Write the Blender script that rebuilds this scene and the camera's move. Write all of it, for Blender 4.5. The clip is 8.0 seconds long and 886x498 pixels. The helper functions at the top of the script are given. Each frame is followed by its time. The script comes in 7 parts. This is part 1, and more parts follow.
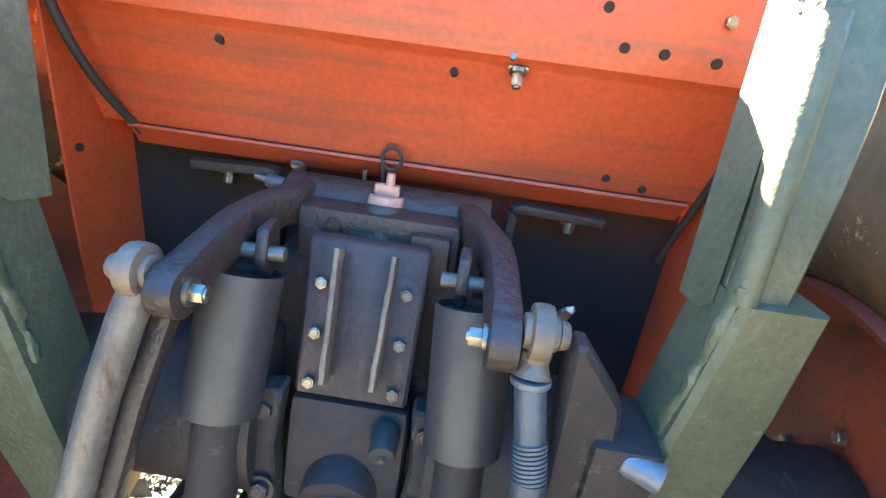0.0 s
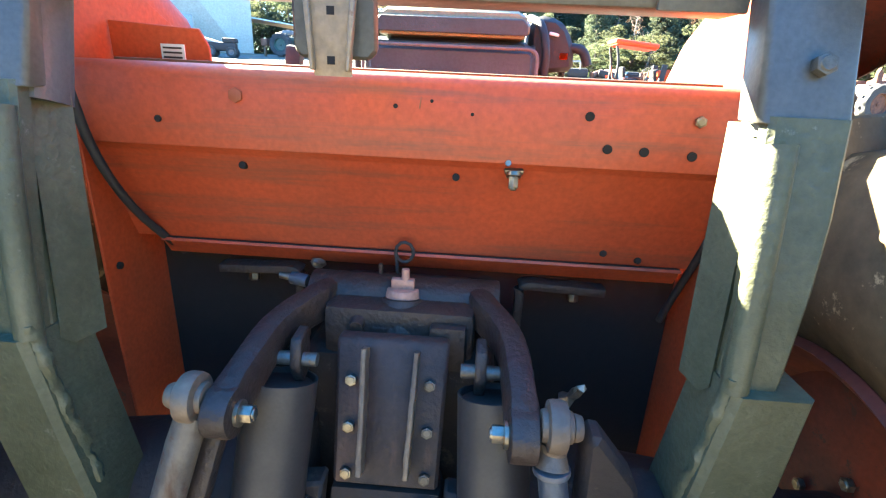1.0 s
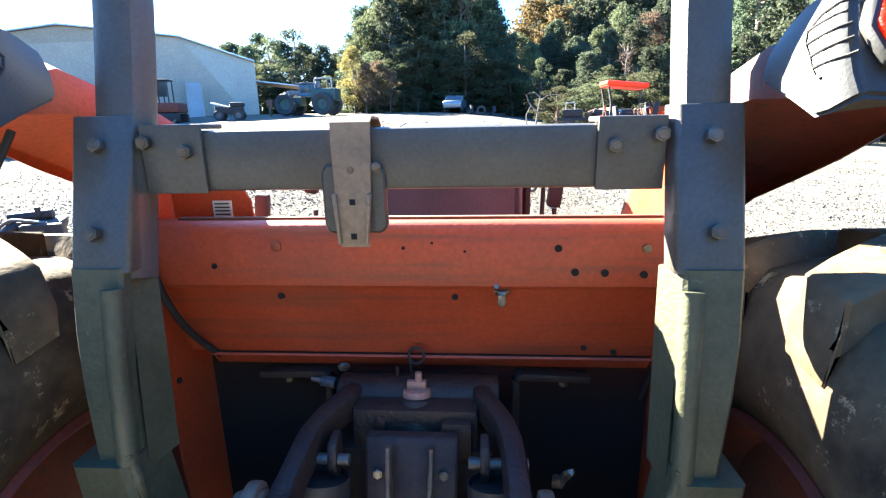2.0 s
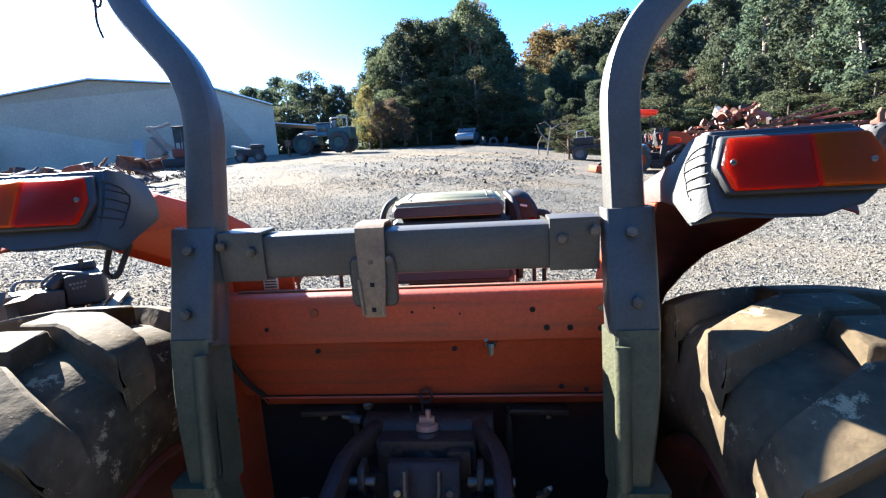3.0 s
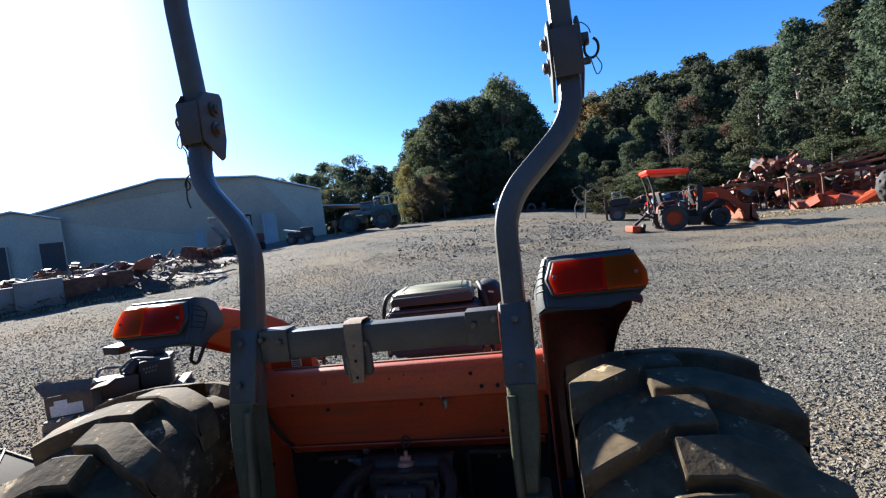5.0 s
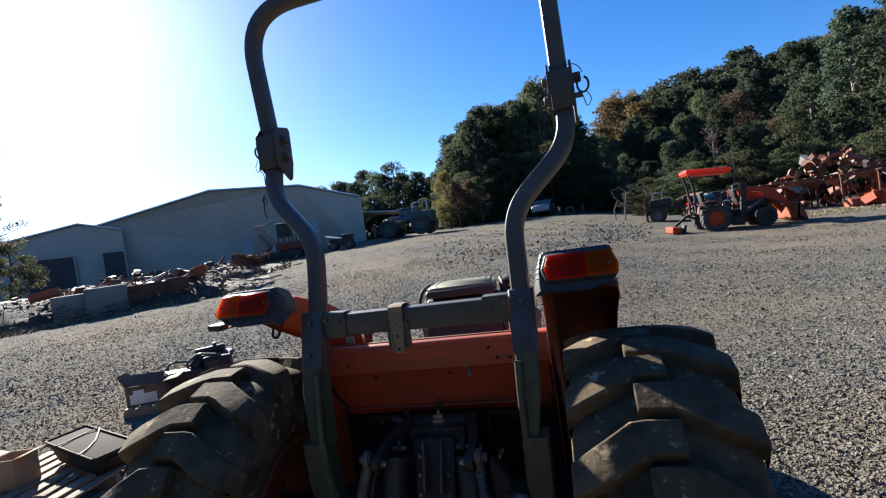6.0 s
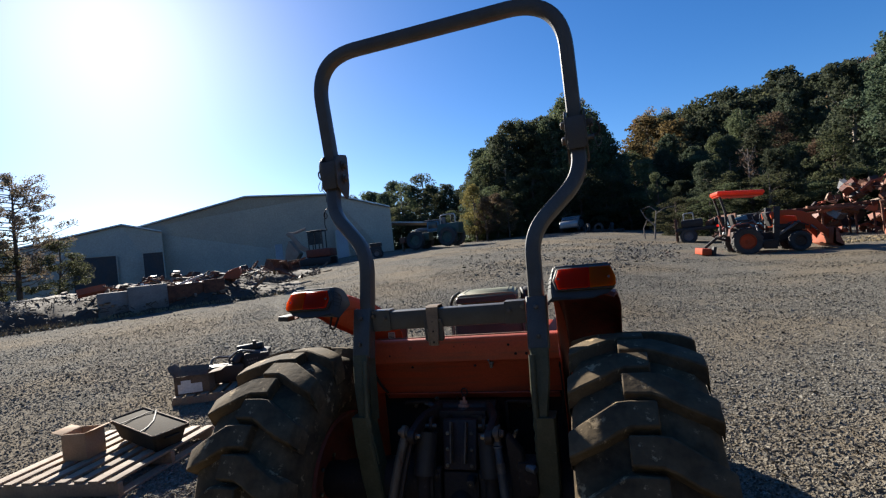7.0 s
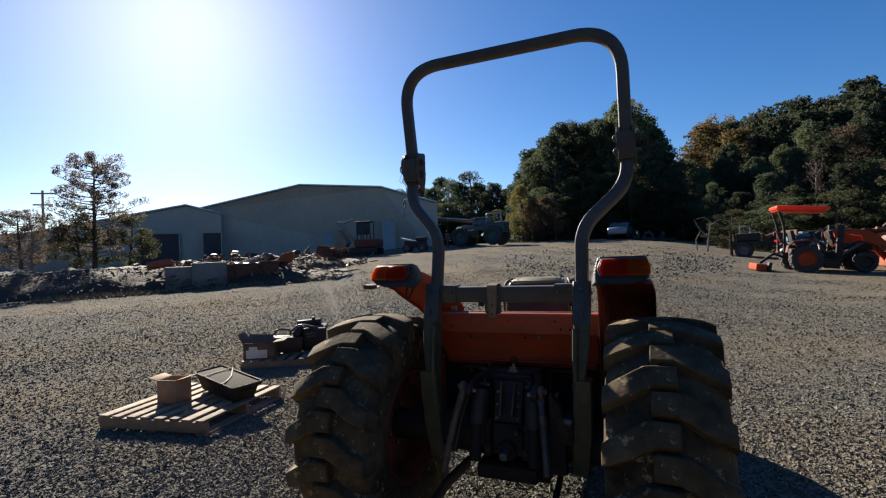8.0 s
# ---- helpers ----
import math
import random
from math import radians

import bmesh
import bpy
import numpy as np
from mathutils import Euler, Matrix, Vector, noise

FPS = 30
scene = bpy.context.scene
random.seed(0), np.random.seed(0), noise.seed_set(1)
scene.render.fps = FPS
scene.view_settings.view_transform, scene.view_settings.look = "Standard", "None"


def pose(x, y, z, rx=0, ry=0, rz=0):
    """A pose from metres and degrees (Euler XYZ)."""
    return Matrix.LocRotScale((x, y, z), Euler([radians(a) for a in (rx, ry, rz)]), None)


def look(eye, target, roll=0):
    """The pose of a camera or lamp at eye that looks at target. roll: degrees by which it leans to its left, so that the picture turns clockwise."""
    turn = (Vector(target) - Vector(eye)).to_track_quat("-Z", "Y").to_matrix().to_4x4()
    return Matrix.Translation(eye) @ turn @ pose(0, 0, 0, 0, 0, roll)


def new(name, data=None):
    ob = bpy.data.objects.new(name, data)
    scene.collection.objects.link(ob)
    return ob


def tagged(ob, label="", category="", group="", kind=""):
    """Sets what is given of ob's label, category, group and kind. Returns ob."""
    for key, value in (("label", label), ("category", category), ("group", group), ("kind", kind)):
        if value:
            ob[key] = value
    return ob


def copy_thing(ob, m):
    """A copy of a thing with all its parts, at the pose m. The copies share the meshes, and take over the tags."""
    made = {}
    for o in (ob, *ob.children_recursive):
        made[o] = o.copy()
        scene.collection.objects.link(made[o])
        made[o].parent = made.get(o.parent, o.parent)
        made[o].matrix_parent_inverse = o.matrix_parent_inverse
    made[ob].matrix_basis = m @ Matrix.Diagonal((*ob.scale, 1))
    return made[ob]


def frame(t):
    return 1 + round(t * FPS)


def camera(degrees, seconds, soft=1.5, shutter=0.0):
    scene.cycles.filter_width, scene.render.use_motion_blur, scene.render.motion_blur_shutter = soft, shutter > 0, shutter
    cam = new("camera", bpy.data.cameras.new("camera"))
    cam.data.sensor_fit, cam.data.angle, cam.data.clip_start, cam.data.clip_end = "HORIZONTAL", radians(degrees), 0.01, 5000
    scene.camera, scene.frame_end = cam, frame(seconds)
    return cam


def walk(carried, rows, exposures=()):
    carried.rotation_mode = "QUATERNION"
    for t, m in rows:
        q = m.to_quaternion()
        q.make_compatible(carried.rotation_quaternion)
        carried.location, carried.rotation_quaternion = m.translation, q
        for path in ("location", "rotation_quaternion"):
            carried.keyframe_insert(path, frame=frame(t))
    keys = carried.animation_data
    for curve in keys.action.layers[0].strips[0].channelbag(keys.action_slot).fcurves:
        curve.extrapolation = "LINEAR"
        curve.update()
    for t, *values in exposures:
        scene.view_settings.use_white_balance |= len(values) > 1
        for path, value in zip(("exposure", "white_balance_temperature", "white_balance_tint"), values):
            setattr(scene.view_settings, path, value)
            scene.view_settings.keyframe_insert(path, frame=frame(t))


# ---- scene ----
cam = camera(85.2, 8.0, soft=1.25)
PATH = [
    (0, (0.093, -0.434, 0.945), (0.03, 1.417, 0.189), 7.9),
    (0.5, (0.084, -0.439, 0.986), (0.008, 1.425, 0.265), 5.3),
    (1, (0.078, -0.452, 1.037), (-0.019, 1.43, 0.366), 2.7),
    (1.5, (0.076, -0.485, 1.099), (-0.039, 1.424, 0.513), 0.6),
    (2, (0.091, -0.544, 1.171), (-0.047, 1.386, 0.666), -1.1),
    (3.3, (0.172, -0.767, 1.307), (-0.055, 1.191, 0.97), -4.3),
    (3.5, (0.201, -0.799, 1.329), (-0.037, 1.164, 1.027), -4.9),
    (4, (0.264, -0.874, 1.371), (-0.006, 1.096, 1.159), -6.6),
    (4.2, (0.289, -0.909, 1.382), (0.012, 1.064, 1.211), -6.9),
    (5.3, (0.432, -1.154, 1.367), (0.008, 0.799, 1.296), -7.6),
    (5.5, (0.453, -1.215, 1.366), (-0.004, 0.731, 1.304), -7.8),
    (6, (0.501, -1.37, 1.36), (-0.023, 0.559, 1.316), -8.3),
    (6.5, (0.541, -1.517, 1.356), (-0.037, 0.397, 1.35), -7.5),
    (7, (0.568, -1.674, 1.366), (-0.054, 0.227, 1.386), -6.2),
    (7.5, (0.587, -1.856, 1.323), (-0.119, 0.014, 1.39), -3.3),
    (8, (0.6, -2.04, 1.319), (-0.189, -0.203, 1.342), -2.4),
]
walk(cam, [(t, look(eye, target, roll)) for t, eye, target, roll in PATH],
     [(0, 6.3, 6500, -4), (0.5, 5.9, 6500, -4), (1.0, 5.45, 6400, -2), (1.5, 4.95, 6200, 2), (2.2, 4.12, 5700, 6), (3.5, 2.94, 5450, 9), (5.5, 2.02, 5500, 9), (7, 1.55, 5850, 9), (8, 1.35, 6080, 9)])

# ---- world and light ----
SUN_AZ, SUN_EL = -51.0, 27.0          # degrees, clockwise from +y; height over the horizon
world = bpy.data.worlds.new("sky")
world.use_nodes = True
scene.world = world
wn = world.node_tree
sky = wn.nodes.new("ShaderNodeTexSky")
sky.sky_type, sky.sun_disc = "NISHITA", False
sky.sun_elevation, sky.sun_rotation = radians(SUN_EL), radians(SUN_AZ)
sky.air_density, sky.dust_density, sky.ozone_density = 0.85, 0.36, 3.1
sky_colour = wn.nodes.new("ShaderNodeHueSaturation")
sky_colour.inputs["Hue"].default_value, sky_colour.inputs["Saturation"].default_value = 0.505, 1.27
wn.links.new(sky.outputs[0], sky_colour.inputs["Color"])
wn.links.new(sky_colour.outputs[0], wn.nodes["Background"].inputs[0])
wn.nodes["Background"].inputs[1].default_value = 0.047
sun_data = bpy.data.lights.new("sun", "SUN")
sun_data.energy, sun_data.angle, sun_data.color = 4.6, radians(0.55), (1.0, 0.87, 0.69)
sun = new("sun", sun_data)
sun_way = Vector((math.sin(radians(SUN_AZ)) * math.cos(radians(SUN_EL)), math.cos(radians(SUN_AZ)) * math.cos(radians(SUN_EL)), math.sin(radians(SUN_EL))))
sun.matrix_basis = look(sun_way * 60, (0, 0, 0))


# ---- materials ----
def surface(name, base, second, rough=0.6, metal=0.0, scale=6.0, fine=90.0, bump=0.25, third=None, third_at=0.62, coat=0.0, detail_mix=0.22, spread=0.12, random_tint=0.0):
    """Base colour broken by a second colour in stains, a third in chips or rust, with grain and fine relief."""
    m = bpy.data.materials.new(name)
    m.use_nodes = True
    n, l = m.node_tree.nodes, m.node_tree.links
    bsdf = n["Principled BSDF"]
    co = n.new("ShaderNodeTexCoord")
    big, small = n.new("ShaderNodeTexNoise"), n.new("ShaderNodeTexNoise")
    big.inputs["Scale"].default_value, big.inputs["Detail"].default_value, big.inputs["Roughness"].default_value = scale, 7, 0.65
    small.inputs["Scale"].default_value, small.inputs["Detail"].default_value = fine, 4
    for t in (big, small):
        l.new(co.outputs["Object"], t.inputs["Vector"])
    ramp = n.new("ShaderNodeMapRange")
    ramp.inputs["From Min"].default_value, ramp.inputs["From Max"].default_value = 0.5 - spread, 0.5 + spread
    l.new(big.outputs["Fac"], ramp.inputs["Value"])
    mix = n.new("ShaderNodeMix")
    mix.data_type = "RGBA"
    mix.inputs["A"].default_value, mix.inputs["B"].default_value = (*base, 1), (*second, 1)
    l.new(ramp.outputs[0], mix.inputs["Factor"])
    out = mix.outputs["Result"]
    grain = n.new("ShaderNodeMix")
    grain.data_type, grain.blend_type = "RGBA", "MULTIPLY"
    grain.inputs["Factor"].default_value = detail_mix
    l.new(out, grain.inputs["A"])
    l.new(small.outputs["Fac"], grain.inputs["B"])
    gain = n.new("ShaderNodeMapRange")
    gain.inputs["From Min"].default_value, gain.inputs["From Max"].default_value, gain.inputs["To Min"].default_value, gain.inputs["To Max"].default_value = 0.3, 0.7, 0.3, 1.5
    l.new(small.outputs["Fac"], gain.inputs["Value"])
    l.new(gain.outputs[0], grain.inputs["B"])
    out = grain.outputs["Result"]
    if third:
        chips = n.new("ShaderNodeTexNoise")
        chips.inputs["Scale"].default_value, chips.inputs["Detail"].default_value, chips.inputs["Roughness"].default_value = scale * 3.1, 9, 0.75
        l.new(co.outputs["Object"], chips.inputs["Vector"])
        edge = n.new("ShaderNodeMapRange")
        edge.inputs["From Min"].default_value, edge.inputs["From Max"].default_value = third_at, third_at + 0.05
        l.new(chips.outputs["Fac"], edge.inputs["Value"])
        over = n.new("ShaderNodeMix")
        over.data_type = "RGBA"
        over.inputs["B"].default_value = (*third, 1)
        l.new(out, over.inputs["A"])
        l.new(edge.outputs[0], over.inputs["Factor"])
        out = over.outputs["Result"]
    if random_tint:
        info = n.new("ShaderNodeObjectInfo")
        val = n.new("ShaderNodeMapRange")
        val.inputs["To Min"].default_value, val.inputs["To Max"].default_value = 1 - random_tint, 1 + random_tint
        l.new(info.outputs["Random"], val.inputs["Value"])
        hsv = n.new("ShaderNodeHueSaturation")
        l.new(val.outputs[0], hsv.inputs["Value"])
        l.new(out, hsv.inputs["Color"])
        out = hsv.outputs["Color"]
    l.new(out, bsdf.inputs["Base Color"])
    bsdf.inputs["Metallic"].default_value = metal
    rr = n.new("ShaderNodeMapRange")
    rr.inputs["To Min"].default_value, rr.inputs["To Max"].default_value = max(0.05, rough - 0.15), min(1.0, rough + 0.15)
    l.new(big.outputs["Fac"], rr.inputs["Value"])
    l.new(rr.outputs[0], bsdf.inputs["Roughness"])
    bsdf.inputs["Coat Weight"].default_value = coat
    if bump:
        b = n.new("ShaderNodeBump")
        b.inputs["Strength"].default_value, b.inputs["Distance"].default_value = bump, 0.004
        l.new(small.outputs["Fac"], b.inputs["Height"])
        l.new(b.outputs[0], bsdf.inputs["Normal"])
    return m


def lens_plastic(name, colour):
    """Ribbed coloured lamp lens."""
    m = bpy.data.materials.new(name)
    m.use_nodes = True
    n, l = m.node_tree.nodes, m.node_tree.links
    b = n["Principled BSDF"]
    b.inputs["Base Color"].default_value = (*colour, 1)
    b.inputs["Roughness"].default_value = 0.32
    b.inputs["Specular IOR Level"].default_value = 0.3
    b.inputs["Subsurface Weight"].default_value = 1.0
    b.inputs["Subsurface Radius"].default_value = (1.0, 0.35, 0.05)
    b.inputs["Subsurface Scale"].default_value = 0.10
    co, bump = n.new("ShaderNodeTexCoord"), n.new("ShaderNodeBump")
    waves = []
    for axis in ("X", "Z"):
        w = n.new("ShaderNodeTexWave")
        w.bands_direction = axis
        w.inputs["Scale"].default_value = 85
        l.new(co.outputs["Object"], w.inputs["Vector"])
        waves.append(w)
    mul = n.new("ShaderNodeMath")
    mul.operation = "MULTIPLY"
    l.new(waves[0].outputs["Fac"], mul.inputs[0])
    l.new(waves[1].outputs["Fac"], mul.inputs[1])
    dark = n.new("ShaderNodeMix")
    dark.data_type = "RGBA"
    dark.inputs["A"].default_value, dark.inputs["B"].default_value = (*[c * 0.6 for c in colour], 1), (*colour, 1)
    l.new(mul.outputs[0], dark.inputs["Factor"])
    l.new(dark.outputs["Result"], b.inputs["Base Color"])
    bump.inputs["Strength"].default_value, bump.inputs["Distance"].default_value = 0.22, 0.001
    l.new(mul.outputs[0], bump.inputs["Height"])
    l.new(bump.outputs[0], b.inputs["Normal"])
    through_light, mix = n.new("ShaderNodeBsdfTranslucent"), n.new("ShaderNodeMixShader")
    through_light.inputs["Color"].default_value = (*[min(1.0, c * 1.5) for c in colour], 1)
    l.new(bump.outputs[0], through_light.inputs["Normal"])
    mix.inputs[0].default_value = 0.8
    l.new(b.outputs[0], mix.inputs[1])
    l.new(through_light.outputs[0], mix.inputs[2])
    l.new(mix.outputs[0], n["Material Output"].inputs["Surface"])
    return m


def gravel_mat(name, stone):
    """Crushed grey stone with tan dust; stone: the pieces themselves, else the bed they lie in."""
    m = bpy.data.materials.new(name)
    m.use_nodes = True
    n, l = m.node_tree.nodes, m.node_tree.links
    b = n["Principled BSDF"]
    b.inputs["Roughness"].default_value, b.inputs["Specular IOR Level"].default_value = 1.0, 0.06
    geo = n.new("ShaderNodeNewGeometry")
    big = n.new("ShaderNodeTexNoise")
    big.inputs["Scale"].default_value, big.inputs["Detail"].default_value, big.inputs["Roughness"].default_value = 0.22, 6, 0.62
    l.new(geo.outputs["Position"], big.inputs["Vector"])
    patch = n.new("ShaderNodeMapRange")
    patch.inputs["From Min"].default_value, patch.inputs["From Max"].default_value = 0.45, 0.63
    l.new(big.outputs["Fac"], patch.inputs["Value"])
    cells = n.new("ShaderNodeTexVoronoi")
    cells.inputs["Scale"].default_value = 42
    warp = n.new("ShaderNodeTexNoise")
    warp.inputs["Scale"].default_value = 14
    l.new(geo.outputs["Position"], warp.inputs["Vector"])
    add = n.new("ShaderNodeVectorMath")
    add.operation = "MULTIPLY_ADD"
    add.inputs[1].default_value = (0.05, 0.05, 0.05)
    l.new(warp.outputs["Color"], add.inputs[0])
    l.new(geo.outputs["Position"], add.inputs[2])
    l.new(add.outputs[0], cells.inputs["Vector"])
    ramp = n.new("ShaderNodeValToRGB")
    pts = [(0.0, (0.108, 0.100, 0.084)), (0.35, (0.138, 0.129, 0.110)), (0.7, (0.178, 0.168, 0.144)), (1.0, (0.255, 0.242, 0.210))]
    while len(ramp.color_ramp.elements) < 4:
        ramp.color_ramp.elements.new(0.5)
    for e, (p, c) in zip(ramp.color_ramp.elements, pts):
        e.position, e.color = p, (*c, 1)
    if stone:
        l.new(geo.outputs["Random Per Island"], ramp.inputs["Fac"])
    else:
        sep = n.new("ShaderNodeSeparateColor")
        l.new(cells.outputs["Color"], sep.inputs[0])
        dim = n.new("ShaderNodeMath")
        dim.operation = "MULTIPLY"
        dim.inputs[1].default_value = 0.95
        l.new(sep.outputs[0], dim.inputs[0])
        l.new(dim.outputs[0], ramp.inputs["Fac"])
    rock = ramp.outputs["Color"]
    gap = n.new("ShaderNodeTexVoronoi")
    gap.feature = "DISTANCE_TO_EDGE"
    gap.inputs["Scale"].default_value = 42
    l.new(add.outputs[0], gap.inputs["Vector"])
    # soil tone in the gaps, darkened to stand in for shade between stones
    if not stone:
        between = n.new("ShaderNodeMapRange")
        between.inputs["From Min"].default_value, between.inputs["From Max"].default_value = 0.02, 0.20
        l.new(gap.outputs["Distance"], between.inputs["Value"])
        shaded_gaps = n.new("ShaderNodeMix")
        shaded_gaps.data_type = "RGBA"
        shaded_gaps.inputs["A"].default_value = (0.100, 0.091, 0.074, 1)
        l.new(rock, shaded_gaps.inputs["B"])
        l.new(between.outputs[0], shaded_gaps.inputs["Factor"])
        rock = shaded_gaps.outputs["Result"]
    # lighter and darker patches a hand wide, which still show far off
    coarse, coarse_gain = n.new("ShaderNodeTexNoise"), n.new("ShaderNodeMapRange")
    coarse.inputs["Scale"].default_value, coarse.inputs["Detail"].default_value, coarse.inputs["Roughness"].default_value = 11.0, 3, 0.8
    l.new(geo.outputs["Position"], coarse.inputs["Vector"])
    coarse_gain.inputs["From Min"].default_value, coarse_gain.inputs["From Max"].default_value, coarse_gain.inputs["To Min"].default_value, coarse_gain.inputs["To Max"].default_value = 0.36, 0.64, 0.78, 1.24
    l.new(coarse.outputs["Fac"], coarse_gain.inputs["Value"])
    speckled = n.new("ShaderNodeMix")
    speckled.data_type, speckled.blend_type = "RGBA", "MULTIPLY"
    speckled.inputs["Factor"].default_value = 0.25 if stone else 1.0
    l.new(rock, speckled.inputs["A"])
    l.new(coarse_gain.outputs[0], speckled.inputs["B"])
    rock = speckled.outputs["Result"]
    tan = n.new("ShaderNodeMix")
    tan.data_type = "RGBA"
    mottle, light = n.new("ShaderNodeTexNoise"), n.new("ShaderNodeMapRange")
    mottle.inputs["Scale"].default_value, mottle.inputs["Detail"].default_value, mottle.inputs["Roughness"].default_value = 3.5, 10, 0.82
    l.new(geo.outputs["Position"], mottle.inputs["Vector"])
    light.inputs["From Min"].default_value, light.inputs["From Max"].default_value, light.inputs["To Min"].default_value, light.inputs["To Max"].default_value = 0.32, 0.68, 0.72, 1.25
    l.new(mottle.outputs["Fac"], light.inputs["Value"])
    uneven = n.new("ShaderNodeMix")
    uneven.data_type, uneven.blend_type = "RGBA", "MULTIPLY"
    uneven.inputs["Factor"].default_value = 0.4 if stone else 1.0
    l.new(rock, uneven.inputs["A"])
    l.new(light.outputs[0], uneven.inputs["B"])
    l.new(uneven.outputs["Result"], tan.inputs["A"])
    tan.inputs["B"].default_value = (0.185, 0.147, 0.098, 1)
    # worn dirt beside the tractor's front wheel
    worn = n.new("ShaderNodeVectorMath")
    worn.operation = "DISTANCE"
    worn.inputs[1].default_value = (1.75, 1.5, 0)
    l.new(geo.outputs["Position"], worn.inputs[0])
    ragged = n.new("ShaderNodeMath")
    ragged.operation = "MULTIPLY_ADD"
    ragged.inputs[1].default_value = 2.2
    l.new(warp.outputs["Fac"], ragged.inputs[0])
    l.new(worn.outputs["Value"], ragged.inputs[2])
    bare = n.new("ShaderNodeMapRange")
    bare.inputs["From Min"].default_value, bare.inputs["From Max"].default_value = 2.5, 1.5
    l.new(ragged.outputs[0], bare.inputs["Value"])
    most = n.new("ShaderNodeMath")
    most.operation = "MAXIMUM"
    l.new(patch.outputs[0], most.inputs[0])
    l.new(bare.outputs[0], most.inputs[1])
    half = n.new("ShaderNodeMath")
    half.operation = "MULTIPLY"
    half.inputs[1].default_value = 0.4 if stone else 0.75
    l.new(most.outputs[0], half.inputs[0])
    l.new(half.outputs[0], tan.inputs["Factor"])
    # fallen leaves and bare soil where the wood begins
    away = n.new("ShaderNodeVectorMath")
    away.operation = "LENGTH"
    l.new(geo.outputs["Position"], away.inputs[0])
    edge = n.new("ShaderNodeMath")
    edge.operation = "MULTIPLY_ADD"
    edge.inputs[1].default_value = 14.0
    l.new(big.outputs["Fac"], edge.inputs[0])
    l.new(away.outputs["Value"], edge.inputs[2])
    litter = n.new("ShaderNodeMapRange")
    litter.inputs["From Min"].default_value, litter.inputs["From Max"].default_value = 52.0, 56.0
    l.new(edge.outputs[0], litter.inputs["Value"])
    soil = n.new("ShaderNodeMix")
    soil.data_type = "RGBA"
    soil.inputs["B"].default_value = (0.085, 0.06, 0.035, 1)
    l.new(tan.outputs["Result"], soil.inputs["A"])
    l.new(litter.outputs[0], soil.inputs["Factor"])
    l.new(soil.outputs["Result"], b.inputs["Base Color"])
    bump = n.new("ShaderNodeBump")
    bump.inputs["Strength"].default_value = 0.4 if stone else 1.0
    bump.inputs["Distance"].default_value = 0.003 if stone else 0.010
    if stone:
        l.new(warp.outputs["Fac"], bump.inputs["Height"])
    else:
        dome = n.new("ShaderNodeMath")
        dome.operation = "POWER"
        dome.inputs[1].default_value = 0.6
        l.new(gap.outputs["Distance"], dome.inputs[0])
        l.new(dome.outputs[0], bump.inputs["Height"])
    l.new(bump.outputs[0], b.inputs["Normal"])
    return m


def leaf_mat(name, dark, light, rough=0.7):
    """Foliage: colour differs from leaf to leaf and from tree to tree; some light passes through."""
    m = bpy.data.materials.new(name)
    m.use_nodes = True
    n, l = m.node_tree.nodes, m.node_tree.links
    b = n["Principled BSDF"]
    b.inputs["Roughness"].default_value = rough
    b.inputs["Specular IOR Level"].default_value = 0.1
    geo, info = n.new("ShaderNodeNewGeometry"), n.new("ShaderNodeObjectInfo")
    mix = n.new("ShaderNodeMix")
    mix.data_type = "RGBA"
    mix.inputs["A"].default_value, mix.inputs["B"].default_value = (*dark, 1), (*light, 1)
    l.new(geo.outputs["Random Per Island"], mix.inputs["Factor"])
    hue = n.new("ShaderNodeHueSaturation")
    a, v = n.new("ShaderNodeMapRange"), n.new("ShaderNodeMapRange")
    a.inputs["To Min"].default_value, a.inputs["To Max"].default_value = 0.465, 0.525
    v.inputs["To Min"].default_value, v.inputs["To Max"].default_value = 0.7, 1.35
    l.new(info.outputs["Random"], a.inputs["Value"])
    l.new(info.outputs["Random"], v.inputs["Value"])
    l.new(a.outputs[0], hue.inputs["Hue"])
    l.new(v.outputs[0], hue.inputs["Value"])
    l.new(mix.outputs["Result"], hue.inputs["Color"])
    l.new(hue.outputs["Color"], b.inputs["Base Color"])
    thin = n.new("ShaderNodeBsdfTranslucent")
    l.new(hue.outputs["Color"], thin.inputs["Color"])
    both = n.new("ShaderNodeMixShader")
    both.inputs[0].default_value = 0.45
    l.new(b.outputs[0], both.inputs[1])
    l.new(thin.outputs[0], both.inputs[2])
    l.new(both.outputs[0], n["Material Output"].inputs["Surface"])
    return m


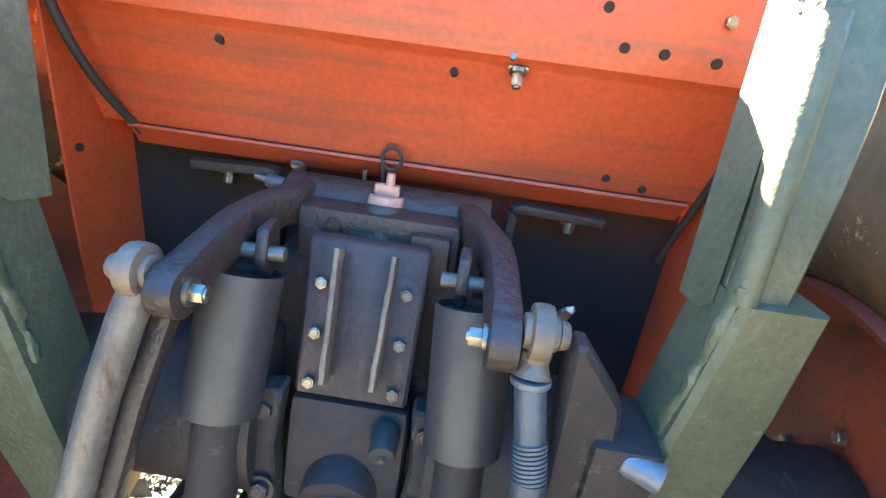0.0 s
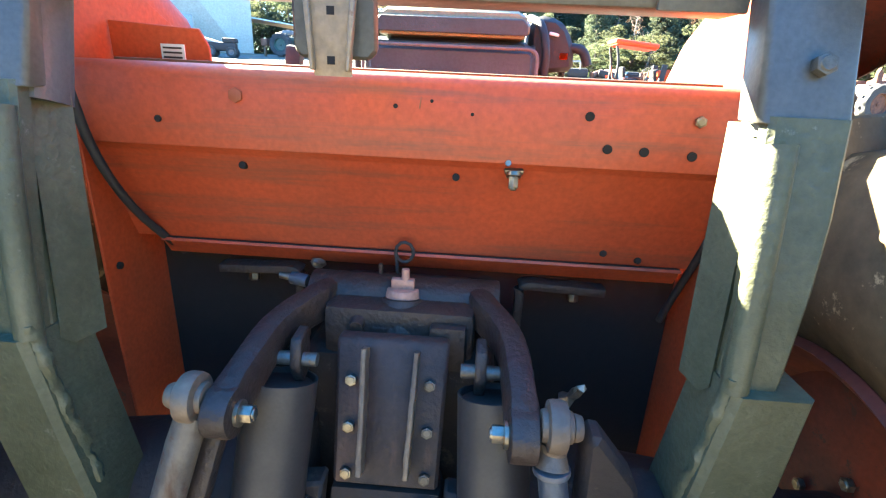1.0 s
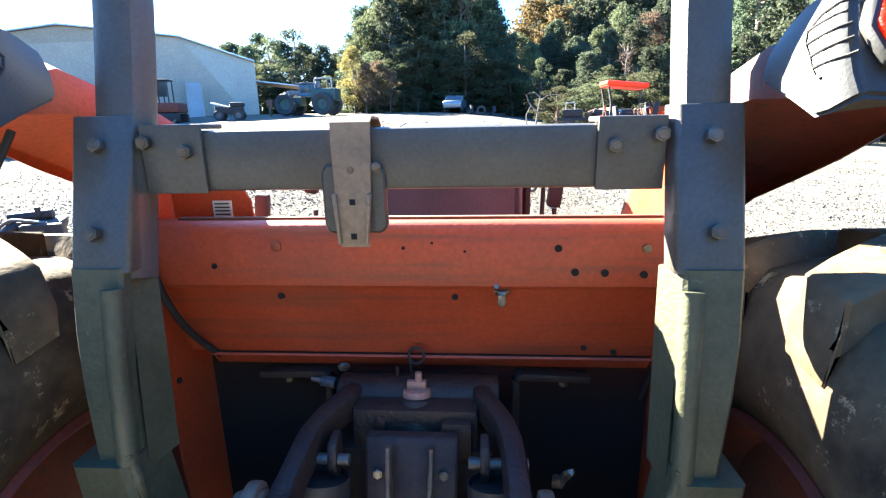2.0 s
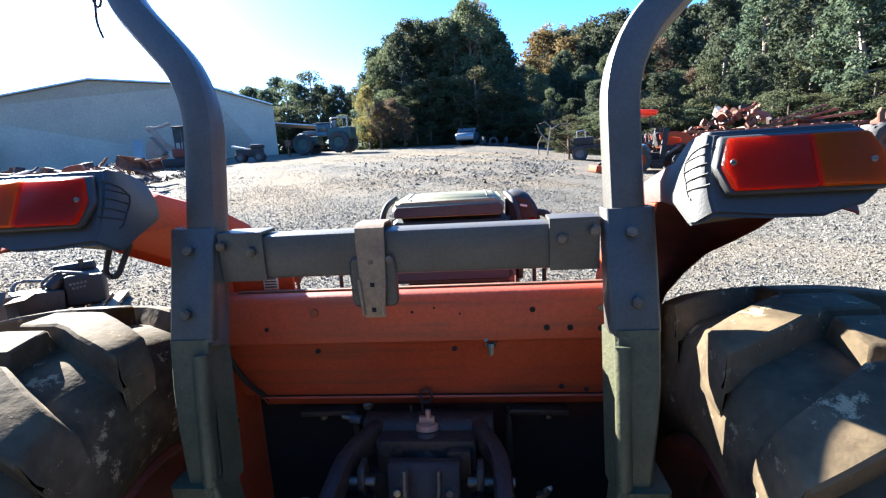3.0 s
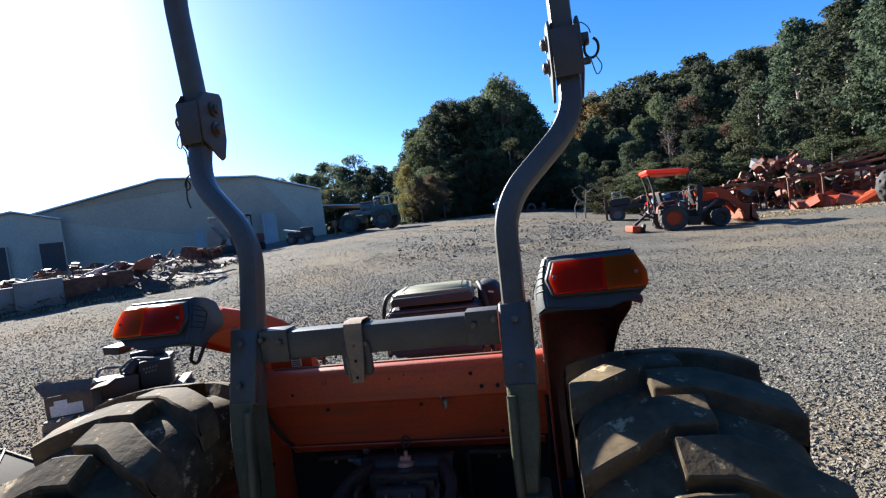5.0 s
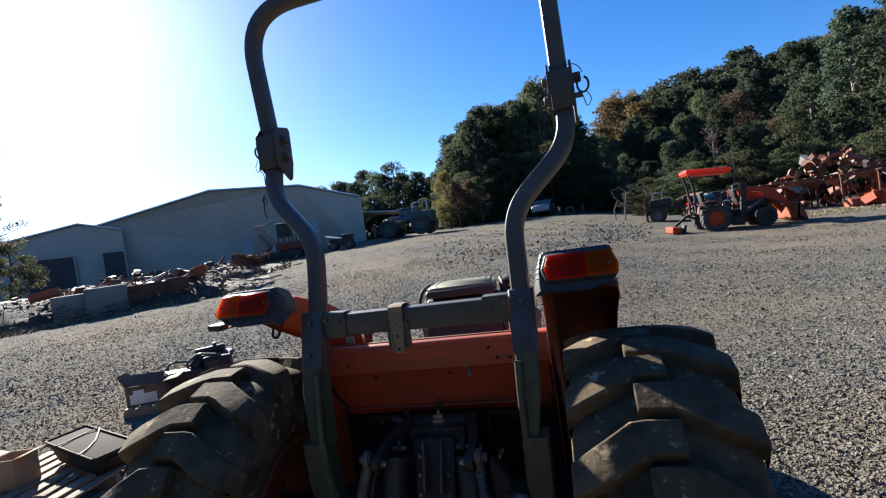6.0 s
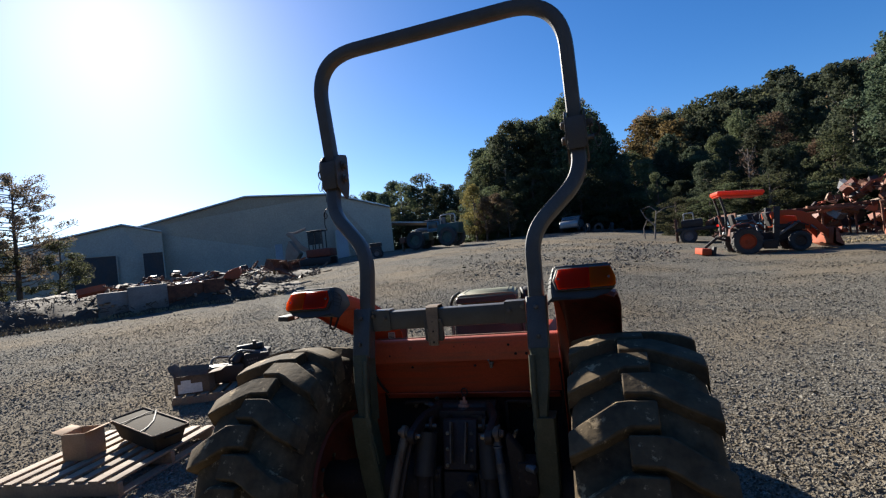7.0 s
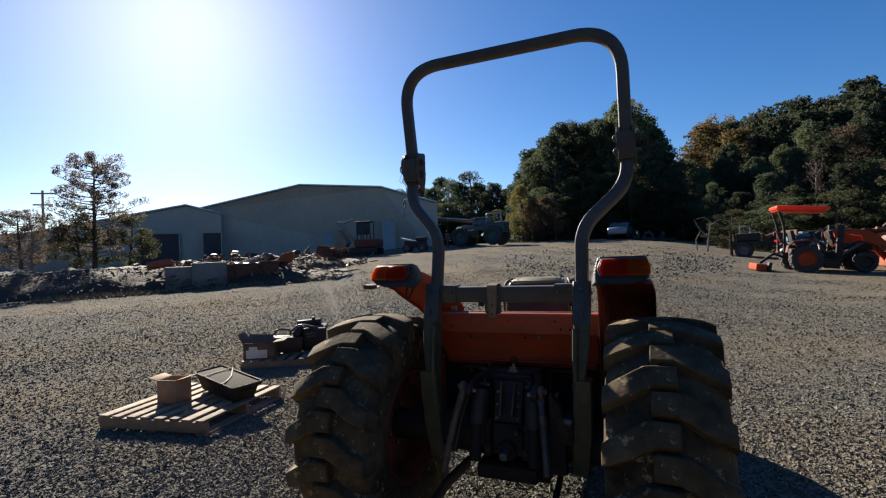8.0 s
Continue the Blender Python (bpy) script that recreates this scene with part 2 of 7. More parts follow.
def streaked(m, dark, scale=(2.0, 6.0, 34.0), at=0.56, most=0.55):
    """Adds grime that runs along a sheet in long streaks."""
    n, l = m.node_tree.nodes, m.node_tree.links
    b = n["Principled BSDF"]
    under = b.inputs["Base Color"].links[0].from_socket
    co, times, tex, cut = n.new("ShaderNodeTexCoord"), n.new("ShaderNodeVectorMath"), n.new("ShaderNodeTexNoise"), n.new("ShaderNodeMapRange")
    times.operation = "MULTIPLY"
    times.inputs[1].default_value = scale
    tex.inputs["Scale"].default_value, tex.inputs["Detail"].default_value, tex.inputs["Roughness"].default_value = 1.0, 6, 0.7
    cut.inputs["From Min"].default_value, cut.inputs["From Max"].default_value, cut.inputs["To Max"].default_value = at, at + 0.16, most
    l.new(co.outputs["Object"], times.inputs[0])
    l.new(times.outputs[0], tex.inputs["Vector"])
    l.new(tex.outputs["Fac"], cut.inputs["Value"])
    mix = n.new("ShaderNodeMix")
    mix.data_type = "RGBA"
    mix.inputs["B"].default_value = (*dark, 1)
    l.new(under, mix.inputs["A"])
    l.new(cut.outputs[0], mix.inputs["Factor"])
    l.new(mix.outputs["Result"], b.inputs["Base Color"])
    return m


ORANGE = surface("orange_paint", (0.43, 0.062, 0.018), (0.32, 0.058, 0.022), 0.52, 0, 4, 160, 0.12, (0.13, 0.045, 0.025), 0.66, coat=0.03, detail_mix=0.25, spread=0.16)
PANEL_ORANGE = streaked(surface("weathered_orange_panel", (0.42, 0.062, 0.020), (0.33, 0.058, 0.022), 0.55, 0, 5, 160, 0.12, (0.12, 0.045, 0.025), 0.675, coat=0.03, detail_mix=0.25, spread=0.16), (0.13, 0.055, 0.035), (2.0, 6.0, 34.0), 0.50, 0.7)
# grimy orange, darkened further for the shaded right fender
ORANGE_DIRTY_SHADED = surface("shaded_grimy_orange_paint", (0.19, 0.034, 0.013), (0.085, 0.024, 0.014), 0.65, 0, 7, 120, 0.2, (0.06, 0.03, 0.02), 0.58, spread=0.16)
ORANGE_FADED = surface("faded_orange_paint", (0.36, 0.078, 0.028), (0.22, 0.075, 0.04), 0.6, 0, 1.6, 20, 0.2, (0.13, 0.06, 0.035), 0.60, random_tint=0.25)
RUST = surface("rust", (0.20, 0.085, 0.045), (0.10, 0.045, 0.03), 0.85, 0.1, 5, 60, 0.5, (0.32, 0.15, 0.07), 0.6, random_tint=0.25)
ROPS_PAINT = streaked(surface("grey_roll_bar_paint", (0.084, 0.081, 0.068), (0.064, 0.056, 0.044), 0.45, 0.0, 5, 220, 0.12, (0.17, 0.10, 0.05), 0.69, coat=0.05), (0.085, 0.058, 0.038), (12.0, 6.0, 5.0), 0.57, 0.6)
LEG_PAINT = surface("weathered_green_grey_paint", (0.094, 0.094, 0.054), (0.050, 0.053, 0.026), 0.5, 0.0, 12, 150, 0.35, (0.15, 0.145, 0.105), 0.63, spread=0.2)
CAST = surface("greasy_cast_iron", (0.030, 0.022, 0.020), (0.050, 0.029, 0.019), 0.55, 0.2, 16, 130, 0.6, (0.13, 0.075, 0.045), 0.62, spread=0.2)
GEARCASE = surface("dirty_gearcase", (0.016, 0.012, 0.010), (0.034, 0.020, 0.014), 0.75, 0.1, 8, 90, 0.5, (0.075, 0.05, 0.035), 0.6)
STEEL = surface("worn_painted_steel", (0.14, 0.145, 0.155), (0.10, 0.10, 0.105), 0.45, 0.3, 8, 160, 0.2, (0.20, 0.09, 0.04), 0.62)
TAN_STEEL = surface("tan_weathered_steel", (0.19, 0.13, 0.082), (0.11, 0.078, 0.055), 0.55, 0.2, 12, 140, 0.25, (0.20, 0.08, 0.03), 0.6)
ROD_PAINT = streaked(surface("flaking_tan_rod", (0.155, 0.126, 0.096), (0.105, 0.082, 0.060), 0.5, 0.1, 18, 140, 0.25, (0.11, 0.042, 0.018), 0.58), (0.055, 0.020, 0.010), (60.0, 30.0, 14.0), 0.53, 0.95)
GUARD = surface("grey_cylinder_paint", (0.046, 0.039, 0.036), (0.030, 0.025, 0.022), 0.5, 0.1, 14, 260, 0.05, (0.12, 0.08, 0.055), 0.69, spread=0.2)
ZINC = surface("zinc_bolt", (0.30, 0.27, 0.22), (0.20, 0.165, 0.12), 0.35, 0.85, 30, 200, 0.15, (0.30, 0.17, 0.08), 0.6)
STRAP = streaked(surface("bare_tan_strap", (0.30, 0.215, 0.135), (0.20, 0.145, 0.095), 0.5, 0.2, 16, 140, 0.2, (0.20, 0.10, 0.05), 0.62), (0.16, 0.09, 0.05), (30.0, 10.0, 6.0))
OLD_BOLT = surface("dull_old_bolt", (0.16, 0.15, 0.135), (0.10, 0.085, 0.065), 0.5, 0.6, 30, 200, 0.2, (0.17, 0.09, 0.045), 0.58)
SEAT_TRIM = surface("grey_vinyl_piping", (0.15, 0.13, 0.12), (0.10, 0.085, 0.08), 0.55, 0, 9, 120, 0.1)
PLASTIC = surface("dark_grey_plastic", (0.028, 0.028, 0.027), (0.040, 0.039, 0.036), 0.55, 0, 5, 300, 0.1)
RUSTY_CAST = streaked(surface("rusty_oily_casting", (0.050, 0.028, 0.021), (0.026, 0.017, 0.014), 0.6, 0.2, 14, 120, 0.5, (0.13, 0.075, 0.05), 0.66), (0.10, 0.048, 0.032), (26.0, 10.0, 7.0), 0.52, 0.6)
BLUE_STEEL = surface("blue_grey_steel", (0.075, 0.086, 0.102), (0.052, 0.056, 0.062), 0.45, 0.3, 10, 160, 0.2, (0.20, 0.10, 0.05), 0.66)
DARK_SHEET = surface("dark_backing_sheet", (0.007, 0.005, 0.004), (0.014, 0.009, 0.006), 0.85, 0, 5, 90, 0.3, (0.05, 0.025, 0.015), 0.66)
BLACK = surface("black_plastic", (0.015, 0.014, 0.014), (0.024, 0.021, 0.020), 0.65, 0, 6, 160, 0.2)
HOLE = surface("dark_hole", (0.006, 0.005, 0.005), (0.01, 0.008, 0.007), 0.9, 0, 6, 60, 0.0)
CARD_OLD = surface("old_cardboard", (0.09, 0.063, 0.042), (0.16, 0.11, 0.07), 0.85, 0, 7, 60, 0.2)
LID = surface("dusty_lid", (0.05, 0.043, 0.034), (0.085, 0.072, 0.055), 0.95, 0, 9, 70, 0.15)
LID.node_tree.nodes["Principled BSDF"].inputs["Specular IOR Level"].default_value = 0.15
RUBBER = surface("dusty_tyre_rubber", (0.022, 0.017, 0.011), (0.160, 0.117, 0.066), 0.9, 0, 6, 45, 0.5, (0.35, 0.262, 0.148), 0.58, spread=0.20)
RUBBER.node_tree.nodes["Principled BSDF"].inputs["Specular IOR Level"].default_value = 0.18
ORANGE.node_tree.nodes["Principled BSDF"].inputs["Specular IOR Level"].default_value = 0.22
ORANGE.node_tree.nodes["Principled BSDF"].inputs["Coat Weight"].default_value = 0.0
RUBBER_FAR = surface("tyre_rubber", (0.03, 0.03, 0.03), (0.06, 0.055, 0.05), 0.85, 0, 3, 30, 0.3)
RED_LENS, AMBER_LENS = lens_plastic("red_lens", (0.80, 0.060, 0.015)), lens_plastic("amber_lens", (0.95, 0.20, 0.008))
BEIGE = surface("faded_beige_cap", (0.46, 0.24, 0.17), (0.36, 0.18, 0.125), 0.55, 0, 20, 200, 0.1)
SEAT_TOP = surface("sunbleached_olive_vinyl", (0.24, 0.235, 0.13), (0.17, 0.165, 0.10), 0.55, 0, 7, 150, 0.2, (0.07, 0.065, 0.055), 0.68)
SEAT_DARK = surface("dark_seat_vinyl", (0.040, 0.052, 0.058), (0.028, 0.036, 0.040), 0.6, 0, 5, 180, 0.2)
WOOD = surface("weathered_pallet_wood", (0.30, 0.215, 0.14), (0.21, 0.155, 0.11), 0.8, 0, 5, 60, 0.4, (0.14, 0.11, 0.08), 0.66, random_tint=0.2)
CARD = surface("corrugated_cardboard", (0.40, 0.26, 0.15), (0.34, 0.215, 0.12), 0.85, 0, 6, 120, 0.15)
CONCRETE = surface("concrete", (0.26, 0.245, 0.22), (0.18, 0.165, 0.15), 0.9, 0, 1.4, 30, 0.4, (0.2, 0.17, 0.14), 0.62)
DIRT = surface("bare_dirt", (0.080, 0.056, 0.038), (0.048, 0.034, 0.024), 0.95, 0, 0.6, 14, 0.8, (0.16, 0.12, 0.08), 0.6, spread=0.2)
RUBBLE = surface("dark_rubble", (0.065, 0.048, 0.034), (0.11, 0.085, 0.062), 0.95, 0, 1.1, 20, 0.4, (0.16, 0.085, 0.05), 0.6, spread=0.1)
DUSTY = surface("pale_dusty_paint", (0.34, 0.27, 0.21), (0.26, 0.19, 0.14), 0.85, 0, 1.2, 20, 0.2, (0.30, 0.13, 0.06), 0.62)
DRY_GRASS = surface("dry_grass", (0.34, 0.27, 0.15), (0.25, 0.19, 0.10), 0.9, 0, 0.8, 12, 0.6)
METAL_WALL = surface("tan_metal_siding", (0.42, 0.375, 0.30), (0.36, 0.325, 0.265), 0.5, 0.1, 0.25, 8, 0.1)
METAL_ROOF = surface("galvanised_roof", (0.52, 0.53, 0.54), (0.42, 0.43, 0.44), 0.4, 0.5, 0.3, 6, 0.1)
DOOR_GREY = surface("grey_door_paint", (0.34, 0.35, 0.37), (0.29, 0.30, 0.315), 0.5, 0, 0.6, 10, 0.1)
DOOR_DARK = surface("dark_opening", (0.05, 0.05, 0.055), (0.08, 0.06, 0.05), 0.8, 0, 0.8, 6, 0.2)
WHITE = surface("white_paint", (0.74, 0.74, 0.72), (0.62, 0.62, 0.60), 0.5, 0, 3, 40, 0.1)
BLUE_PAINT = surface("blue_paint", (0.06, 0.16, 0.24), (0.05, 0.11, 0.16), 0.5, 0, 1.5, 20, 0.15, (0.15, 0.08, 0.05), 0.66)
GREEN_DARK = surface("dark_green_paint", (0.03, 0.07, 0.05), (0.05, 0.07, 0.06), 0.5, 0, 2, 20, 0.15)
GLASSY = surface("dark_glass", (0.03, 0.04, 0.045), (0.05, 0.06, 0.065), 0.1, 0, 1, 4, 0.0)
SILVER = surface("silver_car_paint", (0.30, 0.31, 0.32), (0.25, 0.26, 0.27), 0.3, 0.4, 1, 10, 0.0, coat=0.4)
BARK = surface("bark", (0.13, 0.095, 0.07), (0.08, 0.06, 0.045), 0.95, 0, 3, 25, 0.8)
PALE_BARK = surface("pale_bark", (0.26, 0.22, 0.18), (0.18, 0.15, 0.12), 0.9, 0, 3, 25, 0.6)
PAN = surface("matt_black_pan", (0.028, 0.026, 0.022), (0.045, 0.04, 0.032), 0.85, 0, 6, 60, 0.2)
PAN.node_tree.nodes["Principled BSDF"].inputs["Specular IOR Level"].default_value = 0.12
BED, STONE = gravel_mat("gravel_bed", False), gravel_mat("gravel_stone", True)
CANOPY = surface("orange_fibreglass", (0.72, 0.085, 0.030), (0.58, 0.075, 0.030), 0.45, 0, 2, 30, 0.05)
glow = CANOPY.node_tree.nodes.new("ShaderNodeBsdfTranslucent")
glow.inputs["Color"].default_value = (0.95, 0.15, 0.05, 1)
blend = CANOPY.node_tree.nodes.new("ShaderNodeMixShader")
blend.inputs[0].default_value = 0.4
CANOPY.node_tree.links.new(CANOPY.node_tree.nodes["Principled BSDF"].outputs[0], blend.inputs[1])
CANOPY.node_tree.links.new(glow.outputs[0], blend.inputs[2])
CANOPY.node_tree.links.new(blend.outputs[0], CANOPY.node_tree.nodes["Material Output"].inputs["Surface"])
# needle colour paled to stand in for backlit haze
LEAF_SPARSE = leaf_mat("thin_backlit_needles", (0.15, 0.13, 0.085), (0.26, 0.215, 0.15))
LEAF_GREEN = leaf_mat("green_leaves", (0.058, 0.070, 0.036), (0.108, 0.118, 0.060))
LEAF_PINE = leaf_mat("pine_needles", (0.050, 0.066, 0.042), (0.094, 0.112, 0.068))
LEAF_YELLOW = leaf_mat("turning_leaves", (0.12, 0.105, 0.038), (0.21, 0.175, 0.06))
LEAF_BROWN = leaf_mat("brown_leaves", (0.105, 0.078, 0.048), (0.175, 0.130, 0.080))


# ---- building tools ----
def thing(name, label, category, at=(0, 0, 0), turn=0.0, group=""):
    """An empty at the base of a thing, which carries its parts."""
    ob = new(name)
    ob.matrix_basis = pose(*at, 0, 0, turn)
    return tagged(ob, label, category, group)


def part(name, bm, material, parent, label="", smooth=True, at=None):
    """One mesh object of a bmesh, under a thing or a part."""
    me = bpy.data.meshes.new(name)
    bmesh.ops.recalc_face_normals(bm, faces=bm.faces[:])
    bm.to_mesh(me)
    bm.free()
    me.materials.append(material)
    if smooth:
        me.shade_smooth()
        me.set_sharp_from_angle(angle=radians(38))
    ob = new(name, me)
    ob.parent = parent
    if at is not None:
        ob.location = at
    if label:
        ob["label"] = label
    return ob


def thing_part(name, parent):
    """An empty that gathers the pieces of one part of a thing."""
    ob = new(name)
    ob.parent = parent
    return ob


def raw_part(name, verts, faces, material, parent, label=""):
    me = bpy.data.meshes.new(name)
    me.from_pydata(verts, [], faces)
    me.materials.append(material)
    ob = new(name, me)
    ob.parent = parent
    if label:
        ob["label"] = label
    return ob


def box(c, s, turn=(0, 0, 0), bevel=0.003, bm=None):
    bm = bm or bmesh.new()
    m = pose(*c, *turn) @ Matrix.Diagonal((*s, 1))
    made = bmesh.ops.create_cube(bm, size=1, matrix=m)["verts"]
    if bevel:
        edges = list({e for v in made for e in v.link_edges})
        bmesh.ops.bevel(bm, geom=edges, offset=min(bevel, 0.45 * min(s)), segments=2, affect="EDGES", profile=0.6)
    return bm


def aim(a, b):
    a, b = Vector(a), Vector(b)
    return Matrix.Translation((a + b) / 2) @ (b - a).to_track_quat("Z", "Y").to_matrix().to_4x4(), (b - a).length


def cyl(a, b, r, r2=None, seg=20, bm=None, bevel=0.0):
    bm = bm or bmesh.new()
    m, d = aim(a, b)
    made = bmesh.ops.create_cone(bm, cap_ends=True, segments=seg, radius1=r, radius2=r if r2 is None else r2, depth=d, matrix=m)["verts"]
    if bevel:
        rims = list({e for v in made for e in v.link_edges if len(e.link_faces) == 2 and e.calc_face_angle(0) > 1.0})
        bmesh.ops.bevel(bm, geom=rims, offset=bevel, segments=2, affect="EDGES", profile=0.6)
    return bm


def fillet(points, radius, n=6):
    """The points of a bent path with rounded corners."""
    pts = [Vector(p) for p in points]
    out = [pts[0]]
    for a, b, c in zip(pts, pts[1:], pts[2:]):
        r = min(radius, (a - b).length * 0.48, (c - b).length * 0.48)
        p, q = b + (a - b).normalized() * r, b + (c - b).normalized() * r
        for i in range(n + 1):
            u = i / n
            out.append(p * (1 - u) ** 2 + b * 2 * u * (1 - u) + q * u * u)
    return out + [pts[-1]]


def sweep(points, section, side=(1, 0, 0), bm=None, cap=True):
    """Carries a closed section of (across, deep) along a path; side: the way in which 'across' points."""
    bm = bm or bmesh.new()
    pts = [Vector(p) for p in points]
    rings = []
    for i, p in enumerate(pts):
        way = (pts[min(i + 1, len(pts) - 1)] - pts[max(i - 1, 0)]).normalized()
        across = Vector(side) - way * way.dot(Vector(side))
        across = across.normalized() if across.length > 1e-5 else way.orthogonal().normalized()
        deep = way.cross(across)
        rings.append([bm.verts.new(p + across * u + deep * v) for u, v in section])
    k = len(section)
    for a, b in zip(rings, rings[1:]):
        for i in range(k):
            bm.faces.new((a[i], a[(i + 1) % k], b[(i + 1) % k], b[i]))
    if cap:
        bm.faces.new(rings[0][::-1])
        bm.faces.new(rings[-1])
    return bm


def rect(w, h, c=0.006):
    """A rectangular tube's section with eased corners."""
    x, y = w / 2, h / 2
    c2 = c * 0.3
    return [(x - c, -y), (x - c2, -y + c2), (x, -y + c), (x, y - c), (x - c2, y - c2), (x - c, y), (-x + c, y), (-x + c2, y - c2), (-x, y - c), (-x, -y + c), (-x + c2, -y + c2), (-x + c, -y)]


def ring(r, n=12):
    return [(r * math.cos(math.tau * i / n), r * math.sin(math.tau * i / n)) for i in range(n)]


def tube(points, r, n=10, bm=None, side=(1, 0.02, 0.01)):
    return sweep(points, ring(r, n), side, bm)


def plate(points, depth, bevel=0.0015, bm=None):
    """A flat outline of 3D points thickened by the vector depth."""
    bm = bm or bmesh.new()
    v = [bm.verts.new(p) for p in points]
    f = bm.faces.new(v)
    new_faces = bmesh.ops.extrude_face_region(bm, geom=[f])["geom"]
    top = [g for g in new_faces if isinstance(g, bmesh.types.BMVert)]
    bmesh.ops.translate(bm, verts=top, vec=Vector(depth))
    if bevel:
        edges = list({e for q in (*v, *top) for e in q.link_edges})
        bmesh.ops.bevel(bm, geom=edges, offset=bevel, segments=1, affect="EDGES")
    return bm


def sheet(profile, x0, x1, thick=0.004, bm=None):
    """Bent sheet metal: a (y, z) line carried from x0 to x1, with a thickness."""
    bm = bm or bmesh.new()
    pts = [Vector((0, y, z)) for y, z in profile]
    outer = []
    for i, p in enumerate(pts):
        way = (pts[min(i + 1, len(pts) - 1)] - pts[max(i - 1, 0)]).normalized()
        outer.append(p + Vector((0, way.z, -way.y)) * thick)
    loop = pts + outer[::-1]
    a = [bm.verts.new((x0, p.y, p.z)) for p in loop]
    b = [bm.verts.new((x1, p.y, p.z)) for p in loop]
    n, k = len(loop), len(pts)
    for i in range(n):
        bm.faces.new((a[i], a[(i + 1) % n], b[(i + 1) % n], b[i]))
    for i in range(k - 1):
        for s in (a, b):
            bm.faces.new((s[i], s[i + 1], s[n - 2 - i], s[n - 1 - i]))
    return bm


def spin(profile, seg=48, bm=None, centre=(0, 0, 0), closed=True):
    """A profile of (across, radius) turned about the x axis."""
    bm = bm or bmesh.new()
    rings = []
    for i in range(seg):
        a = math.tau * i / seg
        rings.append([bm.verts.new((centre[0] + u, centre[1] + r * math.sin(a), centre[2] + r * math.cos(a))) for u, r in profile])
    k = len(profile)
    for i in range(seg):
        a, b = rings[i], rings[(i + 1) % seg]
        for j in range(k if closed else k - 1):
            bm.faces.new((a[j], a[(j + 1) % k], b[(j + 1) % k], b[j]))
    return bm


def hex_bolt(c, way, r=0.011, h=0.009, bm=None, washer=True):
    """A hexagon head with a washer, standing on the place c."""
    c, way = Vector(c), Vector(way).normalized()
    bm = bm or bmesh.new()
    if washer:
        cyl(c, c + way * h * 0.25, r * 1.45, seg=18, bm=bm)
    cyl(c + way * h * 0.2, c + way * h, r, seg=6, bm=bm, bevel=r * 0.08)
    cyl(c + way * h * 0.98, c + way * h * 1.12, r * 0.72, r * 0.6, seg=14, bm=bm)
    return bm


def mirrored(bm):
    bmesh.ops.scale(bm, vec=(-1, 1, 1), verts=bm.verts[:])
    bmesh.ops.reverse_faces(bm, faces=bm.faces[:])
    return bm


def both(name, make, material, parent, label="", smooth=True):
    """The same part on both sides of the tractor."""
    return [part(name, mirrored(make()) if s < 0 else make(), material, parent, label, smooth) for s in (1, -1)]


# ---- lie of the land ----
SLOPES = [(-180, 0.0), (-110, 0.015), (-66, 0.018), (-50, 0.024), (-38, 0.03), (-34, 0.042), (-28, 0.050), (-10, 0.052), (-2, 0.050), (3, 0.041), (8, 0.028), (12, 0.021), (20, 0.016), (40, 0.012), (110, 0.008), (180, 0.0)]


def land(x, y):
    """The height of the ground, for numbers or arrays."""
    x, y = np.asarray(x, float), np.asarray(y, float)
    r = np.hypot(x - 0.3, y + 1.0)
    az = np.degrees(np.arctan2(x - 0.3, y + 1.0))
    s = np.interp(az, [a for a, _ in SLOPES], [v for _, v in SLOPES])
    z = s * np.clip(r - 4.0, 0, 46)
    hill = np.interp(az, [-30, -14, 0, 20, 60, 110, 140], [0.0, 0.02, 0.10, 0.16, 0.2, 0.12, 0.0])
    z = z + hill * np.clip(r - 52, 0, 70)
    fade = np.clip((r - 3) / 10, 0, 1)
    return z + fade * (0.025 * np.sin(x * 0.9 + 1.3) * np.sin(y * 0.7) + 0.008 * np.sin(x * 2.3 + y * 1.7))


def spot(az, r, lift=0.0):
    """A place on the ground by bearing (degrees clockwise from +y) and distance from the yard's middle."""
    x, y = 0.3 + r * math.sin(radians(az)), -1.0 + r * math.cos(radians(az))
    return x, y, float(land(x, y)) + lift


# ---- ground ----
def build_ground():
    radii = [0.0] + [0.35 * 1.052 ** i for i in range(64)]
    while radii[-1] < 1600:
        radii.append(radii[-1] * 1.09)
    sectors = 220
    verts, faces = [(0.3, -1.0, 0.0)], []
    for r in radii[1:]:
        a = np.linspace(0, math.tau, sectors, endpoint=False)
        x, y = 0.3 + r * np.sin(a), -1.0 + r * np.cos(a)
        verts += list(zip(x.tolist(), y.tolist(), land(x, y).tolist()))
    for j in range(sectors):
        faces.append((0, 1 + (j + 1) % sectors, 1 + j))
    for i in range(len(radii) - 2):
        for j in range(sectors):
            a, b = 1 + i * sectors + j, 1 + i * sectors + (j + 1) % sectors
            faces.append((a, b, b + sectors, a + sectors))
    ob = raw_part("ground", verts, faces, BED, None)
    ob.data.shade_smooth()
    tagged(ob, "sloping yard of crushed grey gravel with tan dirt patches", "gravel yard", kind="structure")


build_ground()

# ---- the tractor that the camera circles ----
tractor = thing("tractor", "orange compact tractor with grey roll bar, standing on gravel", "tractor")
TYRE_R, TYRE_X, TYRE_W, AXLE_Y = 0.52, 0.622, 0.385, 0.0
AXLE_Z = TYRE_R


